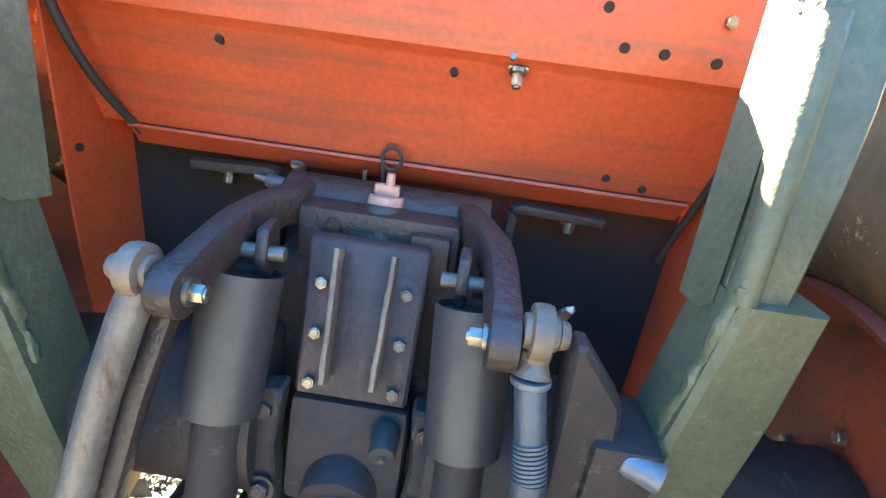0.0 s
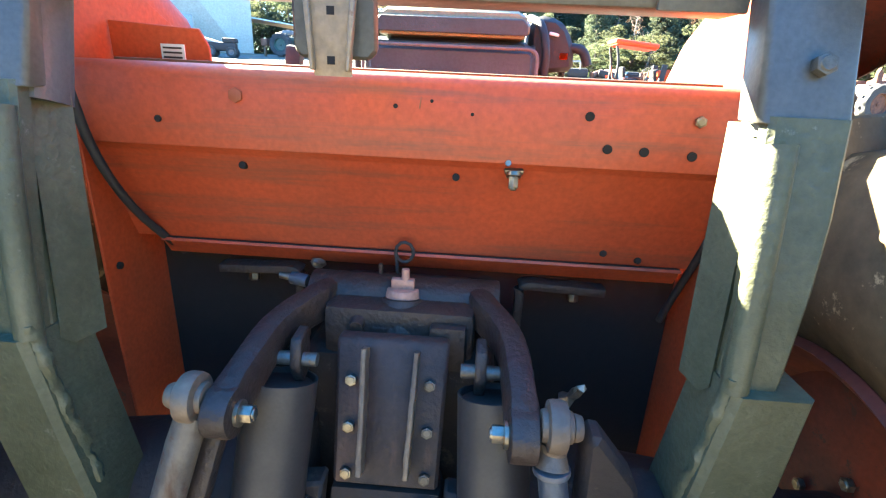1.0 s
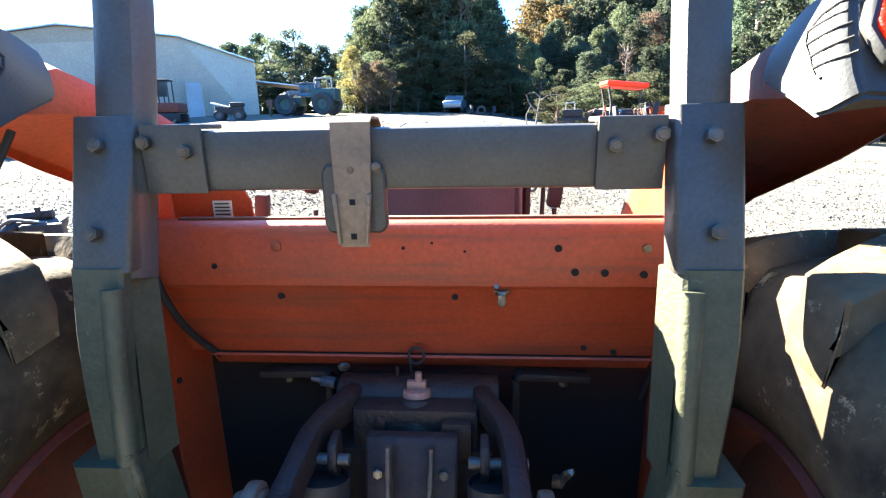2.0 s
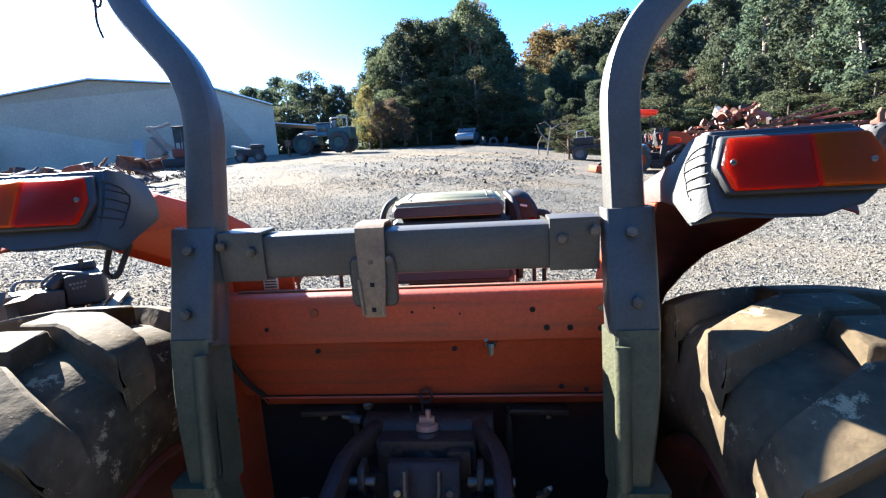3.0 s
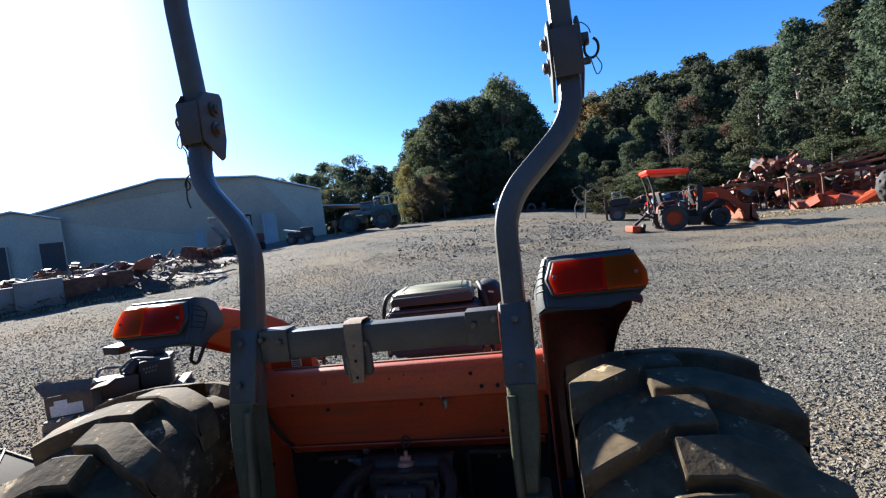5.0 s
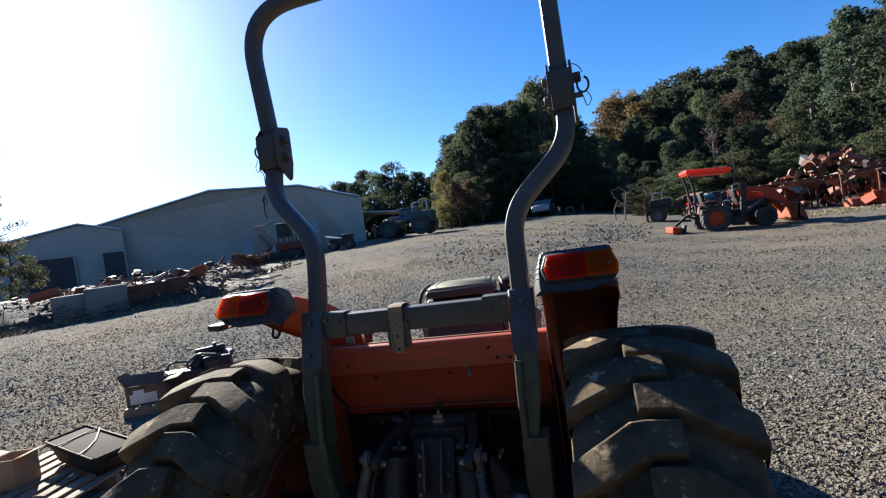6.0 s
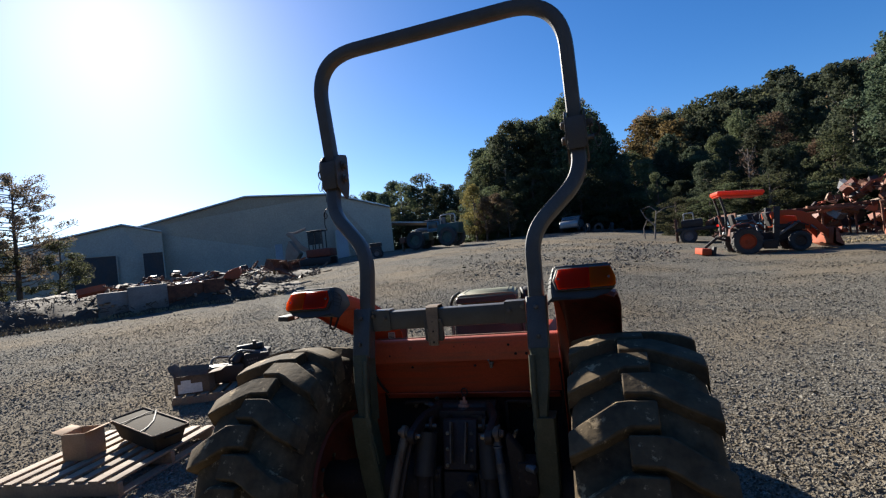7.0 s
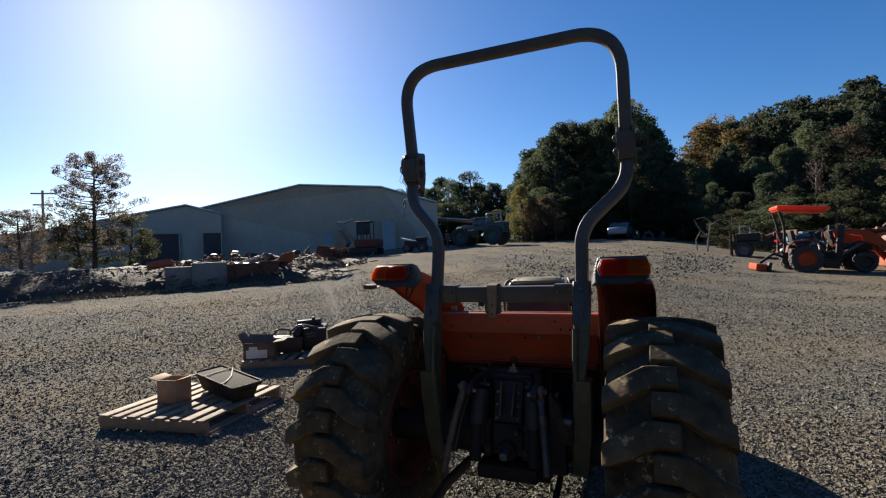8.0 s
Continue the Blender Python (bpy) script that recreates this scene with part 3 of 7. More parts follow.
def tyre_carcass(side):
    w = TYRE_W / 2
    prof = [(-w * 0.62, 0.245), (-w * 0.80, 0.262), (-w * 0.96, 0.31), (-w, 0.36), (-w * 0.985, 0.405), (-w * 0.93, 0.445), (-w * 0.80, 0.468), (-w * 0.45, 0.480), (0, 0.484)]
    prof = prof + [(-u, r) for u, r in prof[-2::-1]] + [(w * 0.5, 0.25), (-w * 0.5, 0.25)]
    return spin(prof, 72, centre=(side * TYRE_X, AXLE_Y, AXLE_Z))


def lug_mesh():
    """One tread bar of an industrial tyre, for the half with u > 0, at the top of the wheel (towards +z, forwards is +y)."""
    w = TYRE_W / 2
    # across, lower edge, upper edge (metres round the tread), outer radius, base radius
    stations = [(-0.040, -0.004, 0.080, TYRE_R, 0.475), (0.030, -0.006, 0.081, TYRE_R, 0.475), (0.062, -0.020, 0.077, TYRE_R - 0.001, 0.474),
                (0.100, -0.044, 0.052, TYRE_R - 0.004, 0.468), (0.150, -0.066, 0.022, TYRE_R - 0.012, 0.455), (w * 0.985, -0.082, 0.000, TYRE_R - 0.024, 0.435),
                (w * 1.0, -0.088, -0.012, TYRE_R - 0.075, 0.40)]
    bm, rings = bmesh.new(), []
    for u, lo, hi, ro, rb in stations:
        q = []
        for s, r, k in ((lo, ro, 0.006), (hi, ro, -0.006), (hi, rb, 0.006), (lo, rb, -0.006)):
            a = (s + k) / TYRE_R
            q.append(bm.verts.new((u, r * math.sin(a), r * math.cos(a))))
        rings.append(q)
    for a, b in zip(rings, rings[1:]):
        for i in range(4):
            bm.faces.new((a[i], a[(i + 1) % 4], b[(i + 1) % 4], b[i]))
    bm.faces.new(rings[0][::-1])
    bm.faces.new(rings[-1])
    bmesh.ops.recalc_face_normals(bm, faces=bm.faces[:])
    edges = [e for e in bm.edges if e.calc_face_angle(0) > 0.6]
    bmesh.ops.bevel(bm, geom=edges, offset=0.004, segments=1, affect="EDGES")
    return bm


def mesh_of(bm, name, material, smooth=True):
    me = bpy.data.meshes.new(name)
    bmesh.ops.recalc_face_normals(bm, faces=bm.faces[:])
    bm.to_mesh(me)
    bm.free()
    me.materials.append(material)
    if smooth:
        me.shade_smooth()
        me.set_sharp_from_angle(angle=radians(38))
    return me


def rim_mesh(side):
    """Orange wheel disc seen from the inside: dished rim with a flat centre."""
    s = side
    prof = [(-0.155, 0.262), (-0.165, 0.255), (-0.150, 0.240), (-0.09, 0.225), (-0.075, 0.215), (-0.070, 0.055), (-0.062, 0.055), (-0.062, 0.222), (0.05, 0.235), (0.155, 0.25), (0.155, 0.26), (-0.02, 0.245)]
    return spin([(u * s, r) for u, r in prof], 56, centre=(s * TYRE_X, AXLE_Y, AXLE_Z))


LUGS = 17
lug_half = {1: mesh_of(lug_mesh(), "tread_lug", RUBBER), -1: mesh_of(mirrored(lug_mesh()), "tread_lug", RUBBER)}
for side in (1, -1):
    tyre = part("rear_tyre", tyre_carcass(side), RUBBER, tractor, "dusty black tyre with industrial tread bars")
    for i in range(LUGS * 2):
        half = 1 if i % 2 else -1
        ob = new("tread_lug", lug_half[half])
        ob.parent = tyre
        ob.matrix_basis = Matrix.Translation((side * TYRE_X, AXLE_Y, AXLE_Z)) @ Matrix.Rotation(math.tau * (i + (0.375 if side > 0 else 1.184)) / (LUGS * 2), 4, "X")
    rim = part("wheel_rim", rim_mesh(side), ORANGE_DIRTY_SHADED, tractor, "orange painted steel wheel rim")
    for i in range(6):
        a = math.tau * (i + 0.25) / 6
        part("wheel_nut", hex_bolt((side * (TYRE_X - 0.072), AXLE_Y + 0.088 * math.sin(a), AXLE_Z + 0.088 * math.cos(a)), (-side, 0, 0), 0.0085, 0.010, washer=False), ZINC, rim)
    part("wheel_hub", cyl((side * 0.46, AXLE_Y, AXLE_Z), (side * 0.548, AXLE_Y, AXLE_Z), 0.066, 0.070, 28, bevel=0.006), GEARCASE, tractor)
both("axle_housing", lambda: cyl((0.10, 0.03, 0.52), (0.47, 0.0, 0.52), 0.10, 0.075, 28), GEARCASE, tractor, "dark greasy axle housing")

# rear panel between the fenders
PANEL = [(0.150, 1.034), (0.112, 1.036), (0.104, 1.032), (0.100, 1.026), (0.102, 0.962), (0.104, 0.950), (0.113, 0.944), (0.120, 0.938), (0.170, 0.812)]
rear_panel = part("rear_panel", sheet(PANEL, -0.3845, 0.3845, 0.004), PANEL_ORANGE, tractor, "orange sheet metal panel with drilled holes")
part("panel_lip", sheet([(0.160, 0.810), (0.168, 0.806), (0.181, 0.786), (0.187, 0.784)], -0.348, 0.364, 0.004), PANEL_ORANGE, tractor)
part("hinge_rail", box((0.0, 0.134, 1.040), (0.70, 0.010, 0.006), bevel=0.002), RUST, rear_panel, "rusty rail along the panel's top edge")
for x, z in ((0.202, 1.004), (0.226, 0.970), (0.266, 0.969), (0.318, 0.967)):
    part("bolt_hole", cyl((x, 0.0955, z), (x, 0.101, z), 0.0052, seg=14), HOLE, rear_panel)
for x, z, r in ((-0.285, 0.978, 0.004), (-0.01, 1.005, 0.0026), (0.075, 1.0, 0.002), (0.03, 1.012, 0.002)):
    part("bolt_hole", cyl((x, 0.0955, z), (x, 0.101, z), r, seg=12), HOLE, rear_panel)
for x, y, z in ((0.258, 0.1625, 0.828), (0.305, 0.1655, 0.820), (0.060, 0.1215, 0.926), (-0.20, 0.1215, 0.926)):
    part("bolt_hole", cyl((x, y - 0.006, z), (x, y + 0.002, z - 0.002), 0.0045, seg=12), HOLE, rear_panel)
part("panel_bolt", hex_bolt((0.318, 0.0968, 1.004), (0, -1, 0.05), 0.0062, 0.006, washer=False), ZINC, rear_panel)
part("panel_bolt", hex_bolt((-0.19, 0.0968, 1.008), (0, -1, 0.05), 0.0085, 0.004, washer=False), ORANGE_FADED, rear_panel)
clip = part("panel_clip", box((0.127, 0.112, 0.9395), (0.022, 0.014, 0.006), (20, 0, 0), 0.002), ZINC, rear_panel, "zinc bracket with a hexagon bolt")
part("bolt", hex_bolt((0.127, 0.108, 0.936), (0, -0.45, -0.9), 0.0062, 0.018), ZINC, clip)
part("panel_clip", cyl((0.119, 0.103, 0.947), (0.119, 0.098, 0.949), 0.0035, seg=10), ZINC, rear_panel)
part("panel_seam", box((0.008, 0.1625, 0.8095), (0.708, 0.0030, 0.0026), bevel=0.0), HOLE, rear_panel)
# scrapes along the upper edge
for x, z, w, h in ((0.072, 1.020, 0.012, 0.006), (0.118, 1.024, 0.020, 0.004), (0.018, 1.014, 0.0018, 0.022), (0.122, 1.021, 0.008, 0.003)):
    part("paint_scrape", box((x, 0.0972, z), (w, 0.0018, h), (0, 8, 0), 0.0008), RUST, rear_panel)

# fenders: inner wall, arched top, rear corner
ARCH = [(-0.080, 1.176), (-0.066, 1.187), (0.02, 1.190), (0.12, 1.176), (0.20, 1.150), (0.29, 1.105), (0.376, 1.066), (0.44, 0.992), (0.50, 0.90), (0.55, 0.78), (0.56, 0.66), (0.56, 0.40)]
OUTER = [(-0.080, 1.176), (-0.066, 1.187), (0.02, 1.186), (0.12, 1.165), (0.20, 1.132), (0.29, 1.092), (0.40, 1.045), (0.52, 0.970), (0.64, 0.880), (0.72, 0.78), (0.74, 0.66), (0.70, 0.40)]


def fender_wall():
    pts = [(0.105, 0.44), (0.098, 0.70), (0.098, 1.12), (0.060, 1.165), (0.040, 1.186)] + ARCH[3:]
    return plate([(0.386, y, z) for y, z in pts], (0.004, 0, 0), 0.001)


CROWN = [(-0.08, 0.030), (-0.066, 0.036), (0.0, 0.060), (0.043, 0.056), (0.12, 0.043), (0.20, 0.047), (0.29, 0.055), (0.376, 0.046), (0.44, 0.045), (0.50, 0.045), (0.56, 0.04)]


def fender_top():
    """Arched top of the fender with a rolled crown along the wall, falling towards its lipped outer edge."""
    bm = bmesh.new()
    rows = []
    for k, ((ya, za), (yb, zb)) in enumerate(zip(ARCH, OUTER)):
        rise = float(np.interp(ya, [q[0] for q in CROWN], [q[1] for q in CROWN]))
        wide = 0.200 + 0.0055 * min(4, k)
        line = [(0.388, ya, za), (0.389, ya, za + 0.55 * rise), (0.396, ya, za + 0.88 * rise), (0.410, ya, za + rise)]
        line += [(0.410 + (wide - 0.022) * i / 5, ya + (yb - ya) * i / 5, za + rise + (zb - za - rise) * i / 5 + 0.012 * math.sin(math.pi * i / 5)) for i in range(1, 6)]
        x, y, z = line[-1]
        rows.append([bm.verts.new(q) for q in line + [(x + 0.001 * min(4, k), y, z - 0.002 - 0.001 * min(4, k)), (x + 0.00125 * min(4, k), y - 0.001 * min(4, k), z - 0.003 - 0.0047 * min(4, k))]])
    for a, b in zip(rows, rows[1:]):
        for i in range(len(a) - 1):
            bm.faces.new((a[i], a[i + 1], b[i + 1], b[i]))
    bmesh.ops.recalc_face_normals(bm, faces=bm.faces[:])
    bmesh.ops.solidify(bm, geom=bm.faces[:], thickness=0.003)
    return bm


both("fender", fender_wall, ORANGE, tractor, "orange fender wall", smooth=False)
# darker paint on the right arch stands in for shade; the left is sunlit
part("fender_top", fender_top(), ORANGE_DIRTY_SHADED, tractor, "orange fender arch, grimy and darkened for shade")
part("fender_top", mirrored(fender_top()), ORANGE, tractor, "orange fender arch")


# tail lights
LEAN = 0.5        # the lamp's face leans forward with its height
# shell from the back to the front: y at mid height, foot of the rest, then (z, x) down the inner side
SHELL = [
    (-0.088, 1.150, ((1.283, 0.416), (1.263, 0.409), (1.236, 0.404), (1.206, 0.403), (1.187, 0.405))),
    (-0.081, 1.150, ((1.2845, 0.411), (1.264, 0.403), (1.236, 0.3975), (1.205, 0.3965), (1.182, 0.398))),
    (-0.068, 1.180, ((1.283, 0.409), (1.262, 0.400), (1.235, 0.392), (1.203, 0.388), (1.173, 0.388))),
    (-0.050, 1.190, ((1.280, 0.409), (1.258, 0.399), (1.234, 0.390), (1.202, 0.3845), (1.169, 0.3835))),
    (-0.025, 1.197, ((1.274, 0.411), (1.253, 0.400), (1.230, 0.389), (1.206, 0.382), (1.186, 0.381))),
    (0.012, 1.210, ((1.260, 0.415), (1.248, 0.403), (1.233, 0.391), (1.217, 0.383), (1.205, 0.379))),
]
SHELL_REST = [(0.466, 1.181), (0.525, 1.179), (0.548, 1.186), (0.572, 1.191), (0.590, 1.204), (0.596, 1.211), (0.5965, 1.246), (0.586, 1.284)]


def lamp_housing():
    """Dark plastic shell that bulges inwards and ends over the fender's crown."""
    bm, rings = bmesh.new(), []
    for y, foot, side in SHELL:
        top = side[0][0]
        line = [(x, z) for z, x in side] + [(x, min(max(z, foot), top)) for x, z in SHELL_REST]
        rings.append([bm.verts.new((x, y + (z - 1.24) * LEAN, z)) for x, z in line])
    n = len(rings[0])
    for a, b in zip(rings, rings[1:]):
        for i in range(n):
            bm.faces.new((a[i], a[(i + 1) % n], b[(i + 1) % n], b[i]))
    bm.faces.new(rings[0][::-1])
    bm.faces.new(rings[-1])
    bmesh.ops.recalc_face_normals(bm, faces=bm.faces[:])
    bmesh.ops.bevel(bm, geom=[e for e in bm.edges if e.calc_face_angle(0) > 0.6], offset=0.004, segments=2, affect="EDGES")
    return bm


def on_side(y, z):
    """A place on the inward bulge of the shell."""
    level = y - (z - 1.24) * LEAN
    across = [float(np.interp(z, [q[0] for q in side][::-1], [q[1] for q in side][::-1])) for _, _, side in SHELL]
    return (float(np.interp(level, [q[0] for q in SHELL], across)) - 0.0006, y, z)


def on_face(x, z, proud=0.0):
    """A place over the leaning back face."""
    return (x, -0.0965 + (z - 1.24) * LEAN - proud, z)


def lens(pts, depth=0.010, proud=0.0):
    return plate([on_face(x, z, proud) for x, z in pts], (0, -depth, 0), 0.003)


def vent_line(pts):
    return tube([on_side(ya + (yb - ya) * k / 5, za + (zb - za) * k / 5) for (ya, za), (yb, zb) in zip(pts, pts[1:]) for k in range(6)], 0.0013, 6)


VENT = [
    [(-0.0745, 1.269), (-0.055, 1.258), (-0.045, 1.246), (-0.053, 1.2335), (-0.064, 1.222), (-0.0715, 1.2115), (-0.0785, 1.2045), (-0.0845, 1.2025)],
    [(-0.0450, 1.246), (-0.0765, 1.2575)], [(-0.0540, 1.2335), (-0.0845, 1.2465)], [(-0.0645, 1.222), (-0.0925, 1.2345)], [(-0.0715, 1.2115), (-0.1010, 1.2222)],
]
for side in (1, -1):
    turn_over = (lambda b: b) if side > 0 else mirrored
    lamp = part("tail_light", turn_over(lamp_housing()), PLASTIC, tractor, "dark plastic tail light with red and amber lens")
    part("bezel", turn_over(lens([(0.4065, 1.241), (0.4215, 1.2775), (0.583, 1.2785), (0.5955, 1.246), (0.5955, 1.211), (0.588, 1.2075), (0.4185, 1.2085)], 0.013, -0.0095)), PLASTIC, lamp)
    part("red_lens", turn_over(lens([(0.4140, 1.2425), (0.4275, 1.2755), (0.5195, 1.2755), (0.5175, 1.214), (0.4235, 1.214)], 0.020, -0.010)), RED_LENS, lamp, "ribbed red lens")
    part("amber_lens", turn_over(lens([(0.5225, 1.2755), (0.586, 1.2745), (0.600, 1.241), (0.598, 1.217), (0.592, 1.214), (0.5205, 1.214)], 0.050, -0.040)), AMBER_LENS, lamp, "ribbed amber lens")
    part("lens_joint", turn_over(lens([(0.518, 1.2750), (0.524, 1.2750), (0.522, 1.2145), (0.516, 1.2145)], 0.0108)), RED_LENS, lamp)
    for x, z in ((0.4262, 1.2466), (0.5795, 1.2424)):
        y = on_face(x, z, 0.0095)[1]
        part("screw", turn_over(cyl((x, y, z), (x, y - 0.003, z), 0.0038, seg=14, bevel=0.001)), STEEL, lamp)
        part("screw_slot", turn_over(box((x, y - 0.0031, z), (0.0050, 0.0008, 0.0011), bevel=0.0)), HOLE, lamp)
    for line in VENT:
        part("vent_line", turn_over(vent_line(line)), BLACK, lamp)

left_lamp = lamp
part("skirt", box((-0.632, -0.055, 1.180), (0.046, 0.075, 0.020), (0, 4, 0), 0.004), PLASTIC, left_lamp)
part("lamp_cable", tube(fillet([(-0.452, -0.03, 1.175), (-0.455, -0.05, 1.128), (-0.432, -0.055, 1.122), (-0.420, -0.03, 1.172)], 0.02), 0.0042, 8), BLACK, left_lamp, "black cable loop")

# roll bar: straight lower posts, a double bend outwards, then the folding hoop
POSTS = {1: (0.335, 0.525), -1: (0.323, 0.500)}
for side, (lower, upper) in POSTS.items():
    post = fillet([(side * lower, -0.022, 1.00), (side * lower, 0.034, 1.22), (side * lower, 0.070, 1.407), (side * upper, 0.142, 1.590), (side * upper, 0.19, 1.75)], 0.085, 8)
    part("roll_bar_post", sweep(post, rect(0.054, 0.052, 0.015)), ROPS_PAINT, tractor, "bent grey square tube post")
HOOP = fillet([(0.525, 0.190, 1.735), (0.522, 0.205, 2.282), (-0.548, 0.205, 2.284), (-0.500, 0.190, 1.735)], 0.205, 12)
part("roll_bar_hoop", sweep(HOOP, rect(0.05, 0.054, 0.012), (0, 1, 0)), ROPS_PAINT, tractor, "grey square tube roll bar hoop")
def hinge_side(x, side):
    """A hinge plate with clipped corners, deeper to the rear."""
    return plate([(x, 0.140, 1.702), (x, 0.140, 1.810), (x, 0.165, 1.840), (x, 0.238, 1.850), (x, 0.248, 1.838), (x, 0.244, 1.715), (x, 0.228, 1.660), (x, 0.214, 1.650), (x, 0.198, 1.658)], (side * 0.007, 0, 0), 0.0015)


for side, (lower, upper) in POSTS.items():
    inner, outer = side * (upper - 0.038), side * (upper + 0.031)
    hinge = part("roll_bar_hinge", hinge_side(inner, side), ROPS_PAINT, tractor, "steel hinge plates with locking pin")
    part("hinge_plate", hinge_side(outer, side), ROPS_PAINT, hinge)
    part("hinge_web", box((side * upper, 0.139, 1.752), (0.064, 0.006, 0.118), (-3, 0, 0), 0.002), ROPS_PAINT, hinge)
    for z in (1.738, 1.796):
        part("pin", cyl((side * (upper - 0.056), 0.20, z), (side * (upper + 0.062), 0.20, z), 0.009, seg=14, bevel=0.002), OLD_BOLT, hinge)
        part("pin_head", hex_bolt((side * (upper - 0.040), 0.20, z), (-side, 0, 0), 0.015, 0.014), OLD_BOLT, hinge)
    part("pin_lug", box((side * (upper + 0.050), 0.20, 1.792), (0.026, 0.020, 0.030), bevel=0.004), ROPS_PAINT, hinge)
    loop = [(side * (upper + 0.066 + 0.017 * math.sin(a)), 0.195 - 0.010 * math.cos(a), 1.766 + 0.021 * math.cos(a)) for a in np.linspace(0.3, 5.9, 16)]
    part("ring", tube(loop, 0.0034, 8, side=(0.1, 1, 0.2)), BLACK, hinge, "wire retaining ring")
    wire = [(side * (upper + 0.075), 0.19, 1.742), (side * (upper + 0.088), 0.185, 1.715), (side * (upper + 0.070), 0.18, 1.690), (side * (upper + 0.060), 0.18, 1.735)]
    part("wire", tube(fillet(wire, 0.03), 0.0014, 6), OLD_BOLT, hinge)
    arch = [(side * (upper + 0.032 + 0.036 * math.sin(a)), 0.195, 1.800 + 0.036 * math.cos(a)) for a in np.linspace(-0.2, 1.5, 8)]
    part("wire", tube(arch, 0.0014, 6), OLD_BOLT, hinge)
tab = part("hinge_tab", plate([(-0.552 + 0.034 * math.cos(a) - 0.010 * math.sin(a), 0.215, 1.775 + 0.074 * math.sin(a)) for a in np.linspace(0, math.tau, 24, endpoint=False)], (0, -0.008, 0), 0.002), ROPS_PAINT, tractor, "rounded steel stop plate")
part("hole", cyl((-0.569, 0.217, 1.806), (-0.569, 0.205, 1.806), 0.009, seg=14), HOLE, tab)
cord = fillet([(-0.570, 0.20, 1.725), (-0.560, 0.17, 1.700), (-0.530, 0.15, 1.680), (-0.525, 0.14, 1.640)], 0.03, 4)
part("pin_cord", tube(cord, 0.0018, 6), BLACK, tractor, "slack thin cord of the locking pin")
clip_pts = [(-0.530, 0.15, 1.615), (-0.545, 0.15, 1.603), (-0.553, 0.15, 1.585), (-0.543, 0.15, 1.567), (-0.533, 0.15, 1.585), (-0.545, 0.15, 1.603), (-0.552, 0.15, 1.545), (-0.544, 0.15, 1.52)]
part("hair_pin", tube(fillet(clip_pts, 0.02, 4), 0.0022, 6), BLACK, tractor)


def loft(stations, bm=None):
    """A four-sided bar through stations of (x0, x1, rear y, front y, z)."""
    bm = bm or bmesh.new()
    rings = []
    for x0, x1, y0, y1, z in stations:
        c = min(0.006, (x1 - x0) * 0.2, (y1 - y0) * 0.2)
        rings.append([bm.verts.new((x, y, z)) for x, y in ((x0 + c, y0), (x1 - c, y0), (x1, y0 + c), (x1, y1 - c), (x1 - c, y1), (x0 + c, y1), (x0, y1 - c), (x0, y0 + c))])
    for a, b in zip(rings, rings[1:]):
        for k in range(8):
            bm.faces.new((a[k], a[(k + 1) % 8], b[(k + 1) % 8], b[k]))
    bm.faces.new(rings[0][::-1])
    bm.faces.new(rings[-1])
    return bm


def post_bracket():
    """A plate with turned edges over the post, leaning with it."""
    out = [(0.297, 0.030), (0.297, 0.002), (0.302, -0.004), (0.364, -0.004), (0.369, 0.002), (0.369, 0.030), (0.363, 0.030), (0.363, 0.003), (0.303, 0.003), (0.303, 0.030)]
    return plate([(x, -0.050 + y, 1.014) for x, y in out], (0.003, 0.050, 0.172), 0.001)


for side in (1, -1):
    turn_over = (lambda b: b) if side > 0 else mirrored
    bracket = part("post_bracket", turn_over(post_bracket()), ROPS_PAINT, tractor, "grey bracket bolted over the roll bar post")
    for x, z in ((0.335, 1.153), (0.337, 1.057)):
        part("bolt", turn_over(hex_bolt((x, -0.0535 + (z - 1.014) * 0.29, z), (0, -1, 0.28), 0.0088, 0.010, washer=False)), OLD_BOLT, bracket)

# cross bar and its end plates
crossbar = part("cross_bar", sweep([(-0.295, 0.030, 1.133), (0.295, 0.030, 1.133)], rect(0.070, 0.05, 0.006), (0, 0, 1)), ROPS_PAINT, tractor, "grey square tube between the roll bar posts")
for side in (1, -1):
    turn_over = (lambda b: b) if side > 0 else mirrored
    end = part("end_plate", turn_over(box((0.2585, 0.0015, 1.136), (0.073, 0.006, 0.079), bevel=0.002)), ROPS_PAINT, crossbar)
    part("end_cap", turn_over(box((0.2585, 0.026, 1.1725), (0.073, 0.05, 0.006), bevel=0.002)), ROPS_PAINT, crossbar)
    for x, z in ((0.240, 1.145), (0.287, 1.156)):
        part("bolt", turn_over(hex_bolt((x, -0.0015, z), (0, -1, 0), 0.0085, 0.009, washer=False)), OLD_BOLT, end)

# link holder that hangs on the cross bar
def holder_strap():
    """Strap over the cross bar, narrower towards its foot."""
    prof = [(0.058, 1.150), (0.060, 1.170), (0.050, 1.1765), (0.008, 1.1775), (-0.001, 1.173), (-0.003, 1.150), (-0.005, 1.10), (-0.008, 1.045), (-0.006, 1.034)]
    bm = sheet(prof, -0.071, -0.026, 0.003)
    for v in bm.verts:
        if v.co.y < 0.03 and v.co.z < 1.13:
            v.co.x += (-0.0495 - v.co.x) * (1.13 - v.co.z) / 0.1 * 0.28
    return bm


